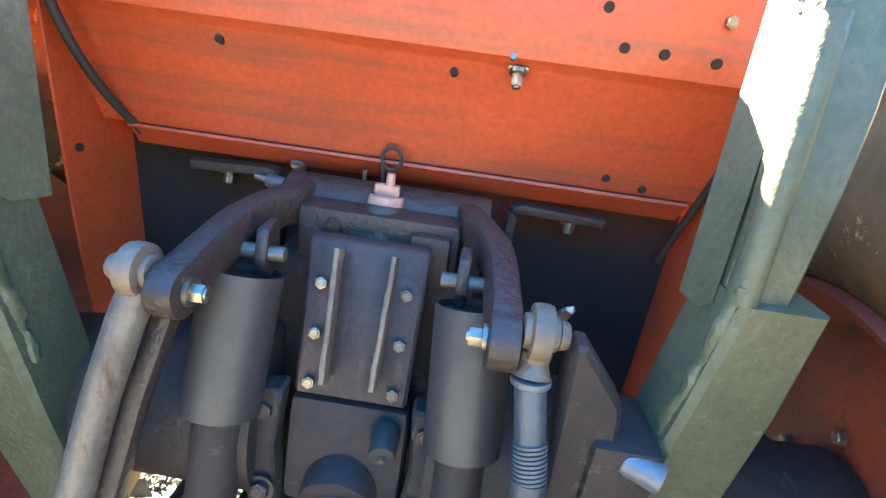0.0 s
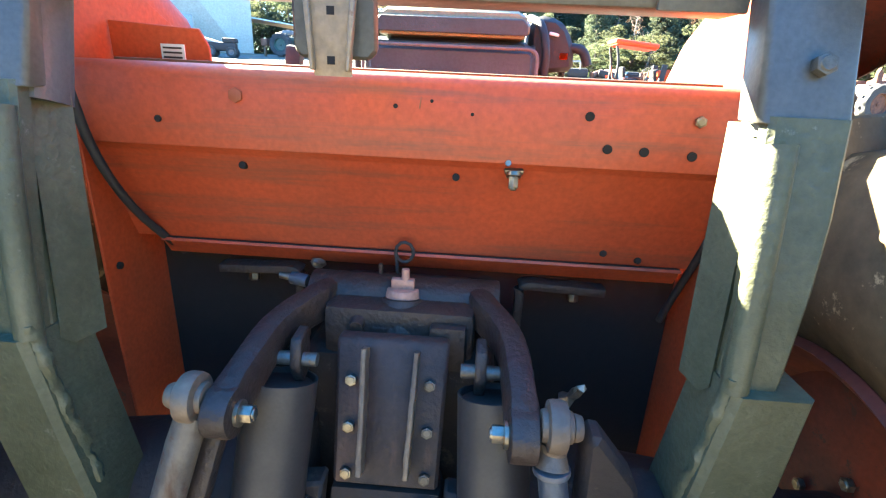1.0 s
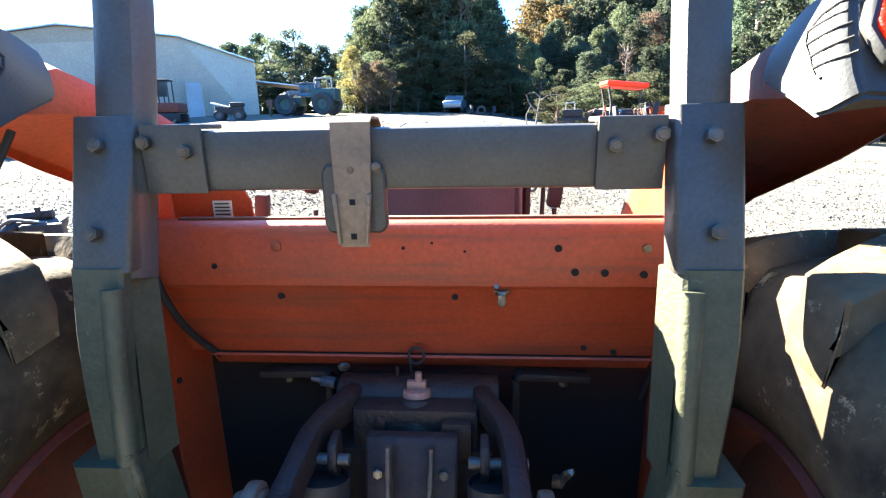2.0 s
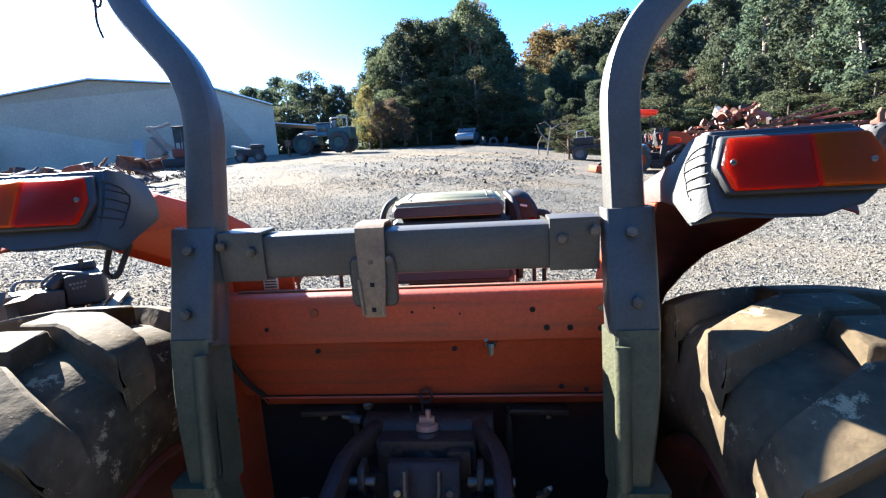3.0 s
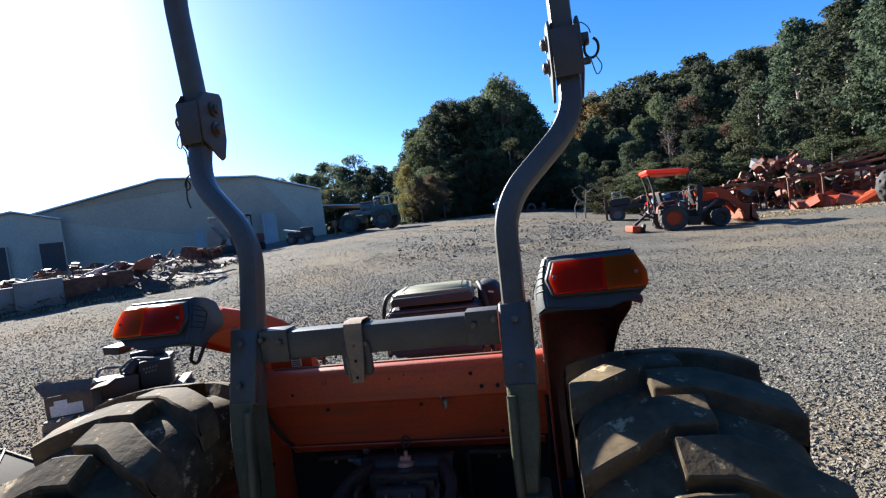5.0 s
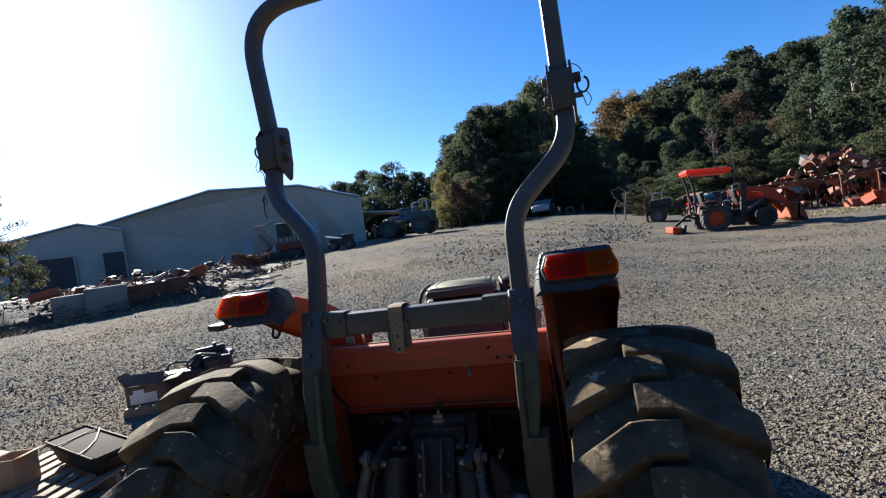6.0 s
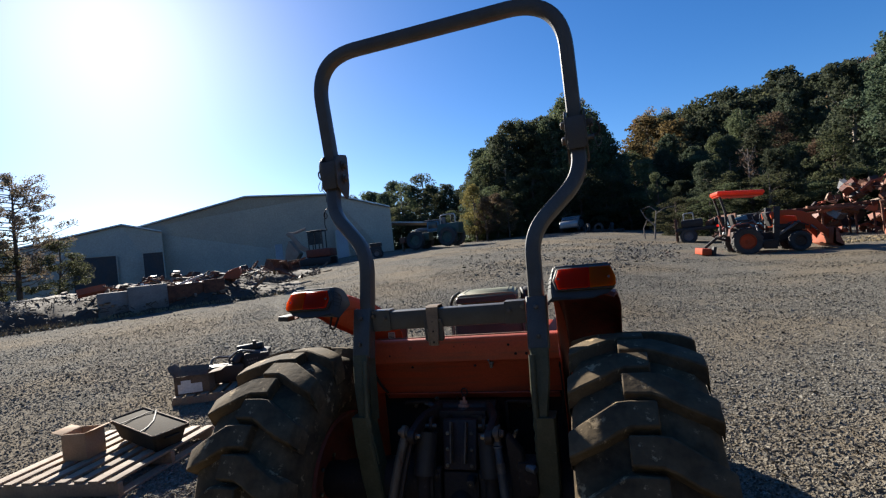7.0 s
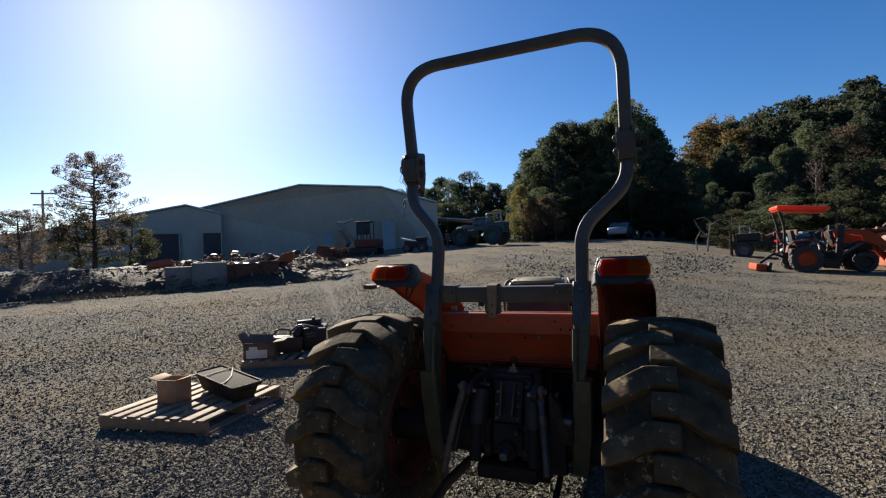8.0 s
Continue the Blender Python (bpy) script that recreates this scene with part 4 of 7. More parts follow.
holder = part("link_holder", holder_strap(), STRAP, crossbar, "worn steel strap hooked over the cross bar")
for s in (-1, 1):
    part("flange", plate([(-0.0495 + s * 0.0175, -0.0055, 1.096), (-0.0495 + s * 0.0225, -0.0055, 1.096), (-0.0495 + s * 0.0175, -0.0095, 1.038), (-0.0495 + s * 0.0135, -0.0095, 1.038)], (0, -0.008, 0), 0.001), STRAP, holder)
for z in (1.086, 1.0465):
    part("square_hole", box((-0.0495, -0.0068 - (1.092 - z) * 0.06, z), (0.0068, 0.0040, 0.0068), bevel=0.0), HOLE, holder)
part("backing", plate([(-0.080, 0.0085, 1.128), (-0.018, 0.0085, 1.128), (-0.012, 0.0085, 1.118), (-0.011, 0.0085, 1.056), (-0.018, 0.0085, 1.048), (-0.080, 0.0085, 1.048), (-0.086, 0.0085, 1.056), (-0.086, 0.0085, 1.12)], (0, -0.010, 0), 0.003), ROPS_PAINT, holder)
part("bolt", hex_bolt((-0.021, -0.0018, 1.125), (0, -1, 0), 0.0062, 0.006, washer=False), OLD_BOLT, holder)
part("bolt", cyl((-0.050, -0.006, 1.122), (-0.050, -0.009, 1.122), 0.004, seg=12, bevel=0.001), TAN_STEEL, holder)

# lower legs of the roll bar
def leg_flange():
    """Inner plate of the leg, turned a little to the rear, with a clipped foot."""
    return plate([(0.296, -0.008, 1.012), (0.314, -0.037, 1.013), (0.306, -0.056, 0.90), (0.302, -0.072, 0.787), (0.299, -0.062, 0.776), (0.299, -0.020, 0.770), (0.297, -0.014, 0.90)], (0.006, 0.004, 0), 0.0)


def leg_bead():
    return tube([(0.3110, -0.066, 1.000), (0.3095, -0.079, 0.93), (0.3085, -0.088, 0.87), (0.309, -0.095, 0.80)], 0.0112, 14)


def leg_bar():
    return loft([(0.306, 0.346, -0.096, -0.072, 0.790), (0.305, 0.350, -0.092, -0.068, 0.83), (0.304, 0.358, -0.082, -0.060, 0.885), (0.304, 0.364, -0.070, -0.050, 0.945), (0.304, 0.366, -0.056, -0.036, 1.020)])


def leg_foot():
    """Broad lower leg with a rough weld along its inner corner."""
    return loft([(0.276, 0.345, -0.075, 0.01, 0.42), (0.285, 0.362, -0.092, -0.01, 0.56), (0.296, 0.369, -0.103, -0.022, 0.70), (0.304, 0.370, -0.108, -0.03, 0.802)])


both("roll_bar_leg", leg_bar, LEG_PAINT, tractor, "curved steel leg with weathered green-grey paint")
both("leg_web", lambda: loft([(0.305, 0.320, -0.078, -0.030, 0.785), (0.310, 0.324, -0.064, -0.030, 0.88), (0.318, 0.330, -0.042, -0.016, 1.015)]), LEG_PAINT, tractor)
both("leg_flange", leg_flange, LEG_PAINT, tractor)
both("weld_bead", leg_bead, LEG_PAINT, tractor)
both("leg_foot", leg_foot, LEG_PAINT, tractor, "broad weathered steel foot of the roll bar")


def rough_weld():
    """A lumpy seam down the corner of the foot."""
    pts = [(0.3055 - 0.011 * u, -0.098 + 0.020 * u, 0.815 - 0.19 * u) for u in np.linspace(0, 1, 40)]
    bm = tube(pts, 0.0072, 10)
    for v in bm.verts:
        v.co += Vector(noise.noise_vector(v.co * 55)) * 0.003 + Vector(noise.noise_vector(v.co * 160)) * 0.002
    return bm


both("rough_weld", rough_weld, LEG_PAINT, tractor, "lumpy weld")

# gearcase and lift housing
part("gearcase", box((0, 0.21, 0.50), (0.25, 0.30, 0.42), bevel=0.03), GEARCASE, tractor, "oily brown gearcase")
lift = part("lift_housing", box((0.0, 0.135, 0.725), (0.19, 0.13, 0.085), bevel=0.014), CAST, tractor, "cast iron lift housing with filler cap")
part("filler_neck", cyl((0, 0.095, 0.715), (0, 0.108, 0.768), 0.036, 0.027, 24, bevel=0.004), CAST, lift)
part("boss", cyl((-0.05, 0.072, 0.748), (-0.05, 0.060, 0.746), 0.010, 0.008, 18), CAST, lift)
part("boss", box((0.062, 0.066, 0.725), (0.045, 0.02, 0.06), bevel=0.006), CAST, lift)
filler = part("filler_cap", cyl((0, 0.109, 0.767), (0, 0.111, 0.779), 0.0225, 0.0205, 24, bevel=0.002), BEIGE, lift, "faded beige plastic filler cap")
part("cap_wing", box((0, 0.111, 0.786), (0.030, 0.010, 0.014), bevel=0.003), BEIGE, filler)
part("cap_stem", cyl((0.003, 0.111, 0.785), (0.003, 0.112, 0.806), 0.0055, 0.005, 12, bevel=0.001), BEIGE, filler)
dip = [(-0.012, 0.15, 0.755), (-0.014, 0.148, 0.800)] + [(-0.004 + 0.012 * math.cos(a), 0.148, 0.815 + 0.014 * math.sin(a)) for a in np.linspace(math.pi, -math.pi * 0.95, 12)]
part("dipstick", tube(dip, 0.0024, 8, side=(0, 1, 0)), BLACK, lift, "black dipstick with ring handle")
part("dipstick_guide", tube([(-0.034, 0.14, 0.745), (-0.034, 0.138, 0.80)], 0.003, 8), CAST, lift)
rockshaft = part("rockshaft", cyl((-0.125, 0.135, 0.752), (0.125, 0.135, 0.752), 0.034, seg=24, bevel=0.003), CAST, tractor)

# back plate with two ribs
def worn_rib(s):
    """A thin upright rib with a chipped, uneven edge."""
    pts = [(s * (0.030 - 0.004 * u), 0.026 - 0.054 * u, 0.740 - 0.130 * u) for u in np.linspace(0, 1, 26)]
    bm = sweep(pts, rect(0.0062, 0.026, 0.002))
    for v in bm.verts:
        v.co += Vector(noise.noise_vector(v.co * 90)) * 0.0012
    return bm


plate_bm = plate([(-0.066, 0.036, 0.746), (0.066, 0.036, 0.746), (0.062, -0.018, 0.580), (-0.062, -0.018, 0.580)], (0, 0.02, 0.0), 0.004)
cover = part("rear_cover", plate_bm, RUSTY_CAST, tractor, "rusty brown cover plate with two ribs")
for s in (-1, 1):
    part("rib", worn_rib(s), TAN_STEEL, cover, "worn steel rib")
    for k in range(3):
        z = 0.700 - 0.052 * k
        part("bolt", hex_bolt((s * 0.046, 0.0212 - 0.331 * (0.700 - z), z), (0, -0.95, 0.3), 0.0070, 0.007, washer=False), ZINC if s < 0 else OLD_BOLT, cover)
part("lower_cover", box((0, 0.0, 0.505), (0.135, 0.06, 0.13), (-12, 0, 0), 0.012), GEARCASE, tractor)
part("pto_housing", cyl((0.0, 0.0, 0.475), (0.0, -0.055, 0.465), 0.046, 0.042, 28, bevel=0.004), GEARCASE, tractor, "dark power take-off housing")
part("pto_shaft", cyl((0.0, -0.03, 0.468), (0.0, -0.10, 0.462), 0.018, seg=16, bevel=0.002), STEEL, tractor)
sensor = part("sensor", cyl((0.045, -0.025, 0.555), (0.047, -0.060, 0.552), 0.017, 0.014, 18, bevel=0.002), BLACK, tractor)
part("sensor_pin", cyl((0.047, -0.058, 0.552), (0.0472, -0.065, 0.5515), 0.0035, seg=10), ZINC, sensor)
for s in (-1, 1):
    ear = part("hitch_ear", plate([(s * 0.070, -0.028, 0.590), (s * 0.108, -0.030, 0.585), (s * 0.100, -0.060, 0.44), (s * 0.066, -0.055, 0.44), (s * 0.076, -0.042, 0.52)], (0, 0.030, 0), 0.004), GEARCASE, tractor, "rusty cast hitch bracket")
    part("bolt", hex_bolt((s * 0.088, -0.031, 0.565), (0, -1, 0.2), 0.010, 0.009), CAST, ear)
    part("bolt", hex_bolt((s * 0.084, -0.055, 0.475), (0, -1, 0.2), 0.011, 0.009), CAST, ear)
part("drawbar_frame", box((0, -0.02, 0.38), (0.26, 0.10, 0.06), bevel=0.008), GEARCASE, tractor)

# lift arms, rods and hydraulic cylinders
def lift_arm():
    """A flat cast bar that bends outwards and drops to an eye at its end."""
    path = fillet([(0.090, 0.150, 0.752), (0.100, 0.105, 0.762), (0.137, 0.035, 0.752), (0.141, -0.060, 0.736), (0.1405, -0.088, 0.730)], 0.035, 6)
    bm = sweep(path, rect(0.030, 0.046, 0.009), (1, 0.25, 0))
    cyl((0.1275, -0.088, 0.730), (0.1540, -0.088, 0.730), 0.0245, seg=28, bm=bm, bevel=0.004)
    for v in bm.verts:
        v.co += Vector(noise.noise_vector(v.co * 40)) * 0.0012
    return bm


def link_head():
    """Ball joint ring with its pin, narrowing into the rod's neck."""
    bm = cyl((0.1605, -0.088, 0.744), (0.1785, -0.088, 0.744), 0.0240, seg=28, bevel=0.005)
    cyl((0.155, -0.088, 0.744), (0.184, -0.088, 0.744), 0.0150, seg=20, bm=bm, bevel=0.003)
    cyl((0.1695, -0.090, 0.728), (0.1690, -0.094, 0.708), 0.0135, 0.0105, 18, bm=bm)
    return bm


def guard():
    bm = bmesh.new()
    m, d = aim((0.118, -0.006, 0.715), (0.1265, -0.052, 0.575))
    bmesh.ops.create_cone(bm, cap_ends=False, segments=36, radius1=0.0372, radius2=0.0372, depth=d, matrix=m)
    bmesh.ops.solidify(bm, geom=bm.faces[:], thickness=-0.0025)
    return bm


for side in (1, -1):
    turn_over = (lambda b: b) if side > 0 else mirrored
    arm = part("lift_arm", turn_over(lift_arm()), CAST, tractor, "dark cast lift arm with worn edges")
    part("nut", turn_over(hex_bolt((0.1270, -0.088, 0.730), (-1, 0, 0), 0.0088, 0.015)), ZINC, arm)
    part("pin", turn_over(cyl((0.080, 0.005, 0.733), (0.160, 0.005, 0.733), 0.0080, seg=14, bevel=0.002)), OLD_BOLT, arm)
    part("clevis", turn_over(plate([(0.096, 0.030, 0.762), (0.096, 0.0, 0.760), (0.096, -0.010, 0.728), (0.096, 0.002, 0.704), (0.096, 0.030, 0.712)], (0.012, 0, 0), 0.002)), CAST, arm)
    cylinder = part("lift_cylinder", turn_over(guard()), GUARD, tractor, "plain grey painted lift cylinder sleeve")
    part("cylinder_cap", turn_over(cyl((0.1185, -0.0085, 0.708), (0.1187, -0.0097, 0.704), 0.0355, seg=28)), GUARD, cylinder)
    part("cylinder_rod", turn_over(cyl((0.126, -0.045, 0.60), (0.130, -0.088, 0.43), 0.026, seg=24)), GEARCASE, cylinder)
    part("link_head", turn_over(link_head()), TAN_STEEL, tractor, "worn ball joint end of a lift rod")
    part("link_pin", turn_over(cyl((0.184, -0.088, 0.744), (0.193, -0.088, 0.744), 0.0135, 0.011, 16, bevel=0.003)), TAN_STEEL, tractor)

rod_left = part("lift_rod", sweep([(-0.1690, -0.090, 0.728), (-0.1775, -0.100, 0.700), (-0.196, -0.118, 0.630), (-0.224, -0.150, 0.50), (-0.243, -0.17, 0.40)], ring(0.0158, 18)), ROD_PAINT, tractor, "tan lift rod with flaking paint and rust runs")
part("rod_back", sweep([(-0.158, -0.070, 0.70), (-0.176, -0.100, 0.62), (-0.205, -0.135, 0.48)], rect(0.02, 0.02, 0.004)), CAST, rod_left)
rod_right = part("lift_rod", cyl((0.1690, -0.090, 0.722), (0.1685, -0.097, 0.706), 0.011, 0.016, 18), TAN_STEEL, tractor, "adjustable lift rod with threaded sleeve")
part("collar", cyl((0.1685, -0.097, 0.7060), (0.1688, -0.098, 0.7005), 0.0172, seg=20, bevel=0.001), STEEL, rod_right)
part("sleeve", cyl((0.1688, -0.098, 0.702), (0.1760, -0.116, 0.655), 0.0135, seg=20), BLUE_STEEL, rod_right)
for k in range(9):
    c = Vector((0.1760, -0.116, 0.655)).lerp(Vector((0.1800, -0.126, 0.627)), k / 8)
    part("thread", cyl(c, c + Vector((0.0006, -0.0012, -0.0026)), 0.0153, 0.0138, 18), STEEL, rod_right)
part("lower_rod", cyl((0.1800, -0.126, 0.627), (0.197, -0.165, 0.44), 0.0152, 0.0165, 20), BLUE_STEEL, rod_right)
both("lower_link", lambda: sweep([(0.21, 0.05, 0.36), (0.225, -0.17, 0.36), (0.235, -0.34, 0.33)], rect(0.016, 0.05, 0.004)), CAST, tractor, "dark lower hitch arm")
part("lever_guard", plate([(0.196, -0.098, 0.735), (0.206, -0.10, 0.745), (0.250, -0.10, 0.69), (0.262, -0.10, 0.60), (0.262, -0.10, 0.42), (0.205, -0.11, 0.42)], (0, 0.035, 0), 0.006), GEARCASE, tractor, "dark stamped bracket beside the lift rod")
part("valve_block", box((0.262, -0.07, 0.60), (0.06, 0.08, 0.11), bevel=0.008), GEARCASE, tractor)
part("valve_knob", cyl((0.262, -0.10, 0.640), (0.292, -0.115, 0.636), 0.013, seg=16, bevel=0.003), STEEL, tractor)

# strips and washers under the panel
for side in (1, -1):
    turn_over = (lambda b: b) if side > 0 else mirrored
    strip = part("support_strip", turn_over(sweep(fillet([(0.155, 0.172, 0.66), (0.156, 0.174, 0.772), (0.272, 0.178, 0.766)], 0.012, 5), rect(0.012, 0.026, 0.002), (0.3, 0, 0.95))), CAST, tractor, "bent steel strip")
    part("nut", turn_over(hex_bolt((0.237, 0.200, 0.752), (0, -0.3, -1), 0.008, 0.014)), ZINC, strip)
plug = part("drain_plug", cyl((-0.165, 0.16, 0.762), (-0.140, 0.155, 0.760), 0.009, seg=12), STEEL, tractor)
part("plug_tip", cyl((-0.182, 0.162, 0.764), (-0.165, 0.16, 0.762), 0.005, seg=10), ZINC, plug)
foil = bmesh.new()
bmesh.ops.create_icosphere(foil, subdivisions=2, radius=0.014, matrix=pose(0.207, 0.02, 0.700, 20, 30, 10) @ Matrix.Diagonal((0.6, 0.35, 1.6, 1)))
for v in foil.verts:
    v.co += Vector(noise.noise_vector(v.co * 120)) * 0.008
part("foil_tag", foil, ZINC, tractor, "crumpled silver tag", smooth=False)
chip = bmesh.new()
bmesh.ops.create_icosphere(chip, subdivisions=2, radius=0.009, matrix=pose(-0.128, 0.165, 0.784) @ Matrix.Diagonal((1.2, 0.6, 0.8, 1)))
for v in chip.verts:
    v.co += Vector(noise.noise_vector(v.co * 190)) * 0.004
part("foil_scrap", chip, ZINC, tractor, "crumpled scrap of foil", smooth=False)
# black sheet added as an occluder for the dark space behind the lift
part("front_wall", box((0, 0.222, 0.62), (0.768, 0.01, 0.42), bevel=0.0), DARK_SHEET, tractor, "black sheet closing the dark space under the seat")

# cables on the fender walls
part("cable", tube(fillet([(-0.374, 0.06, 1.15), (-0.372, 0.075, 1.03), (-0.366, 0.09, 0.93), (-0.355, 0.13, 0.85), (-0.335, 0.19, 0.78)], 0.05), 0.0055, 10), BLACK, tractor, "black cable along the fender")
part("cable", tube(fillet([(0.381, 0.118, 0.93), (0.380, 0.140, 0.86), (0.376, 0.175, 0.79), (0.366, 0.200, 0.715)], 0.05), 0.0050, 10), BLACK, tractor, "black cable along the fender")
for side in (1, -1):
    for y, z, r in ((0.06, 0.93, 0.006), (0.12, 0.78, 0.005), (0.02, 0.74, 0.005)):
        part("fender_hole", cyl((side * 0.3855, y, z), (side * 0.382, y, z), r, seg=12), HOLE, tractor)

# seat, platform and levers ahead of the panel
def puffed(rows, bevel=0.012):
    """A cushion through stations of (y, z low, z high, half width), rounded at its edges."""
    bm, rings = bmesh.new(), []
    for y, z0, z1, w in rows:
        rings.append([bm.verts.new((0.022 + x, y, z)) for x, z in ((-w, z0), (w, z0), (w, z1 - 0.012), (w - 0.014, z1), (-w + 0.014, z1), (-w, z1 - 0.012))])
    for a, b in zip(rings, rings[1:]):
        for i in range(6):
            bm.faces.new((a[i], a[(i + 1) % 6], b[(i + 1) % 6], b[i]))
    bm.faces.new(rings[0][::-1])
    bm.faces.new(rings[-1])
    bmesh.ops.recalc_face_normals(bm, faces=bm.faces[:])
    bmesh.ops.bevel(bm, geom=[e for e in bm.edges if e.calc_face_angle(0) > 0.5], offset=bevel, segments=3, affect="EDGES")
    return bm


seat = part("seat", puffed([(0.556, 0.93, 1.098, 0.168), (0.60, 0.93, 1.110, 0.172), (0.68, 0.93, 1.110, 0.165)], 0.012), SEAT_DARK, tractor, "dark vinyl seat back with sun-bleached olive top")
part("seat_pad", puffed([(0.556, 1.114, 1.150, 0.150), (0.575, 1.113, 1.164, 0.151), (0.66, 1.110, 1.172, 0.140), (0.74, 1.106, 1.166, 0.122)], 0.010), SEAT_TOP, seat, "sun-bleached olive vinyl pad")
part("seat_pad_front", plate([(-0.124, 0.5565, 1.117), (0.168, 0.5565, 1.117), (0.168, 0.5565, 1.136), (0.158, 0.5565, 1.146), (-0.114, 0.5565, 1.146), (-0.124, 0.5565, 1.136)], (0, -0.004, 0), 0.002), SEAT_DARK, seat)
for x in (-0.085, 0.128):
    part("seat_seam", tube([(x, 0.572, 1.1640), (x + 0.006 * (1 if x < 0 else -1), 0.66, 1.1722), (x + 0.012 * (1 if x < 0 else -1), 0.725, 1.168)], 0.0016, 6), BLACK, seat)
part("seat_piping", tube(fillet([(-0.150, 0.553, 0.95), (-0.148, 0.551, 1.094), (0.190, 0.551, 1.094), (0.192, 0.553, 0.95)], 0.02), 0.0035, 8), SEAT_TRIM, seat)
for x in (-0.166, 0.210):
    part("seat_frame", tube(fillet([(x, 0.60, 0.93), (x, 0.585, 1.10), (x - 0.012 * (1 if x > 0 else -1), 0.60, 1.145), (x - 0.03 * (1 if x > 0 else -1), 0.66, 1.16)], 0.04), 0.0085, 10), BLACK, seat)
# unseen deck, added to keep the sun off the parts under the panel
part("seat_deck", box((0, 0.35, 0.885), (0.764, 0.36, 0.012), bevel=0.002), BLACK, tractor)
part("seat_base", box((0.02, 0.72, 0.72), (0.26, 0.26, 0.42), bevel=0.02), BLACK, tractor)
shroud = part("lever_shroud", plate([(0.176, 0.62, 1.05), (0.178, 0.62, 1.150), (0.192, 0.62, 1.164), (0.232, 0.62, 1.158), (0.254, 0.62, 1.140), (0.270, 0.62, 1.105), (0.274, 0.62, 1.06)], (0, 0.11, 0.004), 0.010), BLACK, tractor, "black plastic lever shroud beside the seat")
part("lever_arm", tube(fillet([(0.240, 0.64, 1.105), (0.290, 0.63, 1.104), (0.302, 0.63, 1.072)], 0.02), 0.010, 10), BLACK, shroud)
part("red_mark", box((0.250, 0.6175, 1.088), (0.016, 0.003, 0.012), bevel=0.002), RED_LENS, shroud, "small red mark")
part("latch", box((0.226, 0.6165, 1.128), (0.020, 0.005, 0.006), (0, 12, 0), 0.002), WHITE, shroud, "white latch")
for x in (0.222, 0.270):
    part("lever_stay", tube([(x - 0.018, 0.66, 0.90), (x - 0.014, 0.655, 1.07)], 0.007, 8), RUST if x < 0.25 else BLACK, shroud)
slot = [(0.214 + 0.010 * math.cos(a) + 0.016 * (1 if math.cos(a) > 0 else -1) * 0.45, 0.60, 1.022 + 0.009 * math.sin(a)) for a in np.linspace(0, math.tau, 17)]
part("slotted_bracket", tube(slot, 0.0032, 6, side=(0, 1, 0)), ZINC, tractor, "small bright slotted bracket")
part("platform", box((0, 0.95, 0.46), (0.95, 1.0, 0.02), bevel=0.004), BLACK, tractor)
part("chassis", box((0, 0.85, 0.36), (0.26, 1.3, 0.26), bevel=0.02), GEARCASE, tractor)
for x, z in ((-0.437, 0.985), (-0.306, 1.058), (0.277, 1.02)):
    lever = part("lever", tube([(x, 0.62, 0.60), (x, 0.61, 0.97)], 0.006, 8), BLACK, tractor)
    part("lever_knob", box((x, 0.605, z - 0.01), (0.034, 0.03, 0.075), (0, 6, 0), 0.010), BLACK, lever)
part("side_cover", plate([(-0.384, 0.175, 0.90), (-0.384, 0.175, 1.086), (-0.268, 0.175, 1.080), (-0.257, 0.175, 1.060), (-0.250, 0.175, 0.95)], (0, 0.004, 0), 0.001), ORANGE, tractor)
label_plate = part("warning_label", box((-0.303, 0.1738, 1.048), (0.030, 0.002, 0.026), bevel=0.0), WHITE, tractor, "small white label with dark lines")
for k in range(4):
    part("label_line", box((-0.303, 0.1724, 1.0565 - 0.0055 * k), (0.024, 0.0010, 0.0022), bevel=0.0), BLACK, label_plate)

# bonnet, front axle and wheels ahead of the seat
bonnet = part("bonnet", puffed([(1.00, 0.52, 0.84, 0.20), (1.15, 0.50, 0.86, 0.215), (1.75, 0.48, 0.83, 0.21), (1.95, 0.48, 0.74, 0.19)], 0.03), ORANGE, tractor, "low orange bonnet")
part("front_frame", box((0, 1.5, 0.40), (0.30, 1.0, 0.12), bevel=0.01), GEARCASE, tractor)
part("front_axle", box((0, 1.62, 0.30), (0.80, 0.10, 0.09), bevel=0.012), GEARCASE, tractor)
for side in (1, -1):
    tyre = part("front_tyre", spin([(-0.09, 0.17), (-0.11, 0.20), (-0.11, 0.25), (-0.09, 0.285), (0.0, 0.30), (0.09, 0.285), (0.11, 0.25), (0.11, 0.20), (0.09, 0.17)], 40, centre=(side * 0.48, 1.62, 0.30)), RUBBER, tractor)
    part("wheel_rim", spin([(-0.07, 0.172), (-0.03, 0.16), (-0.02, 0.02), (0.02, 0.02), (0.03, 0.16), (0.07, 0.172)], 40, centre=(side * 0.48, 1.62, 0.30)), ORANGE, tractor)


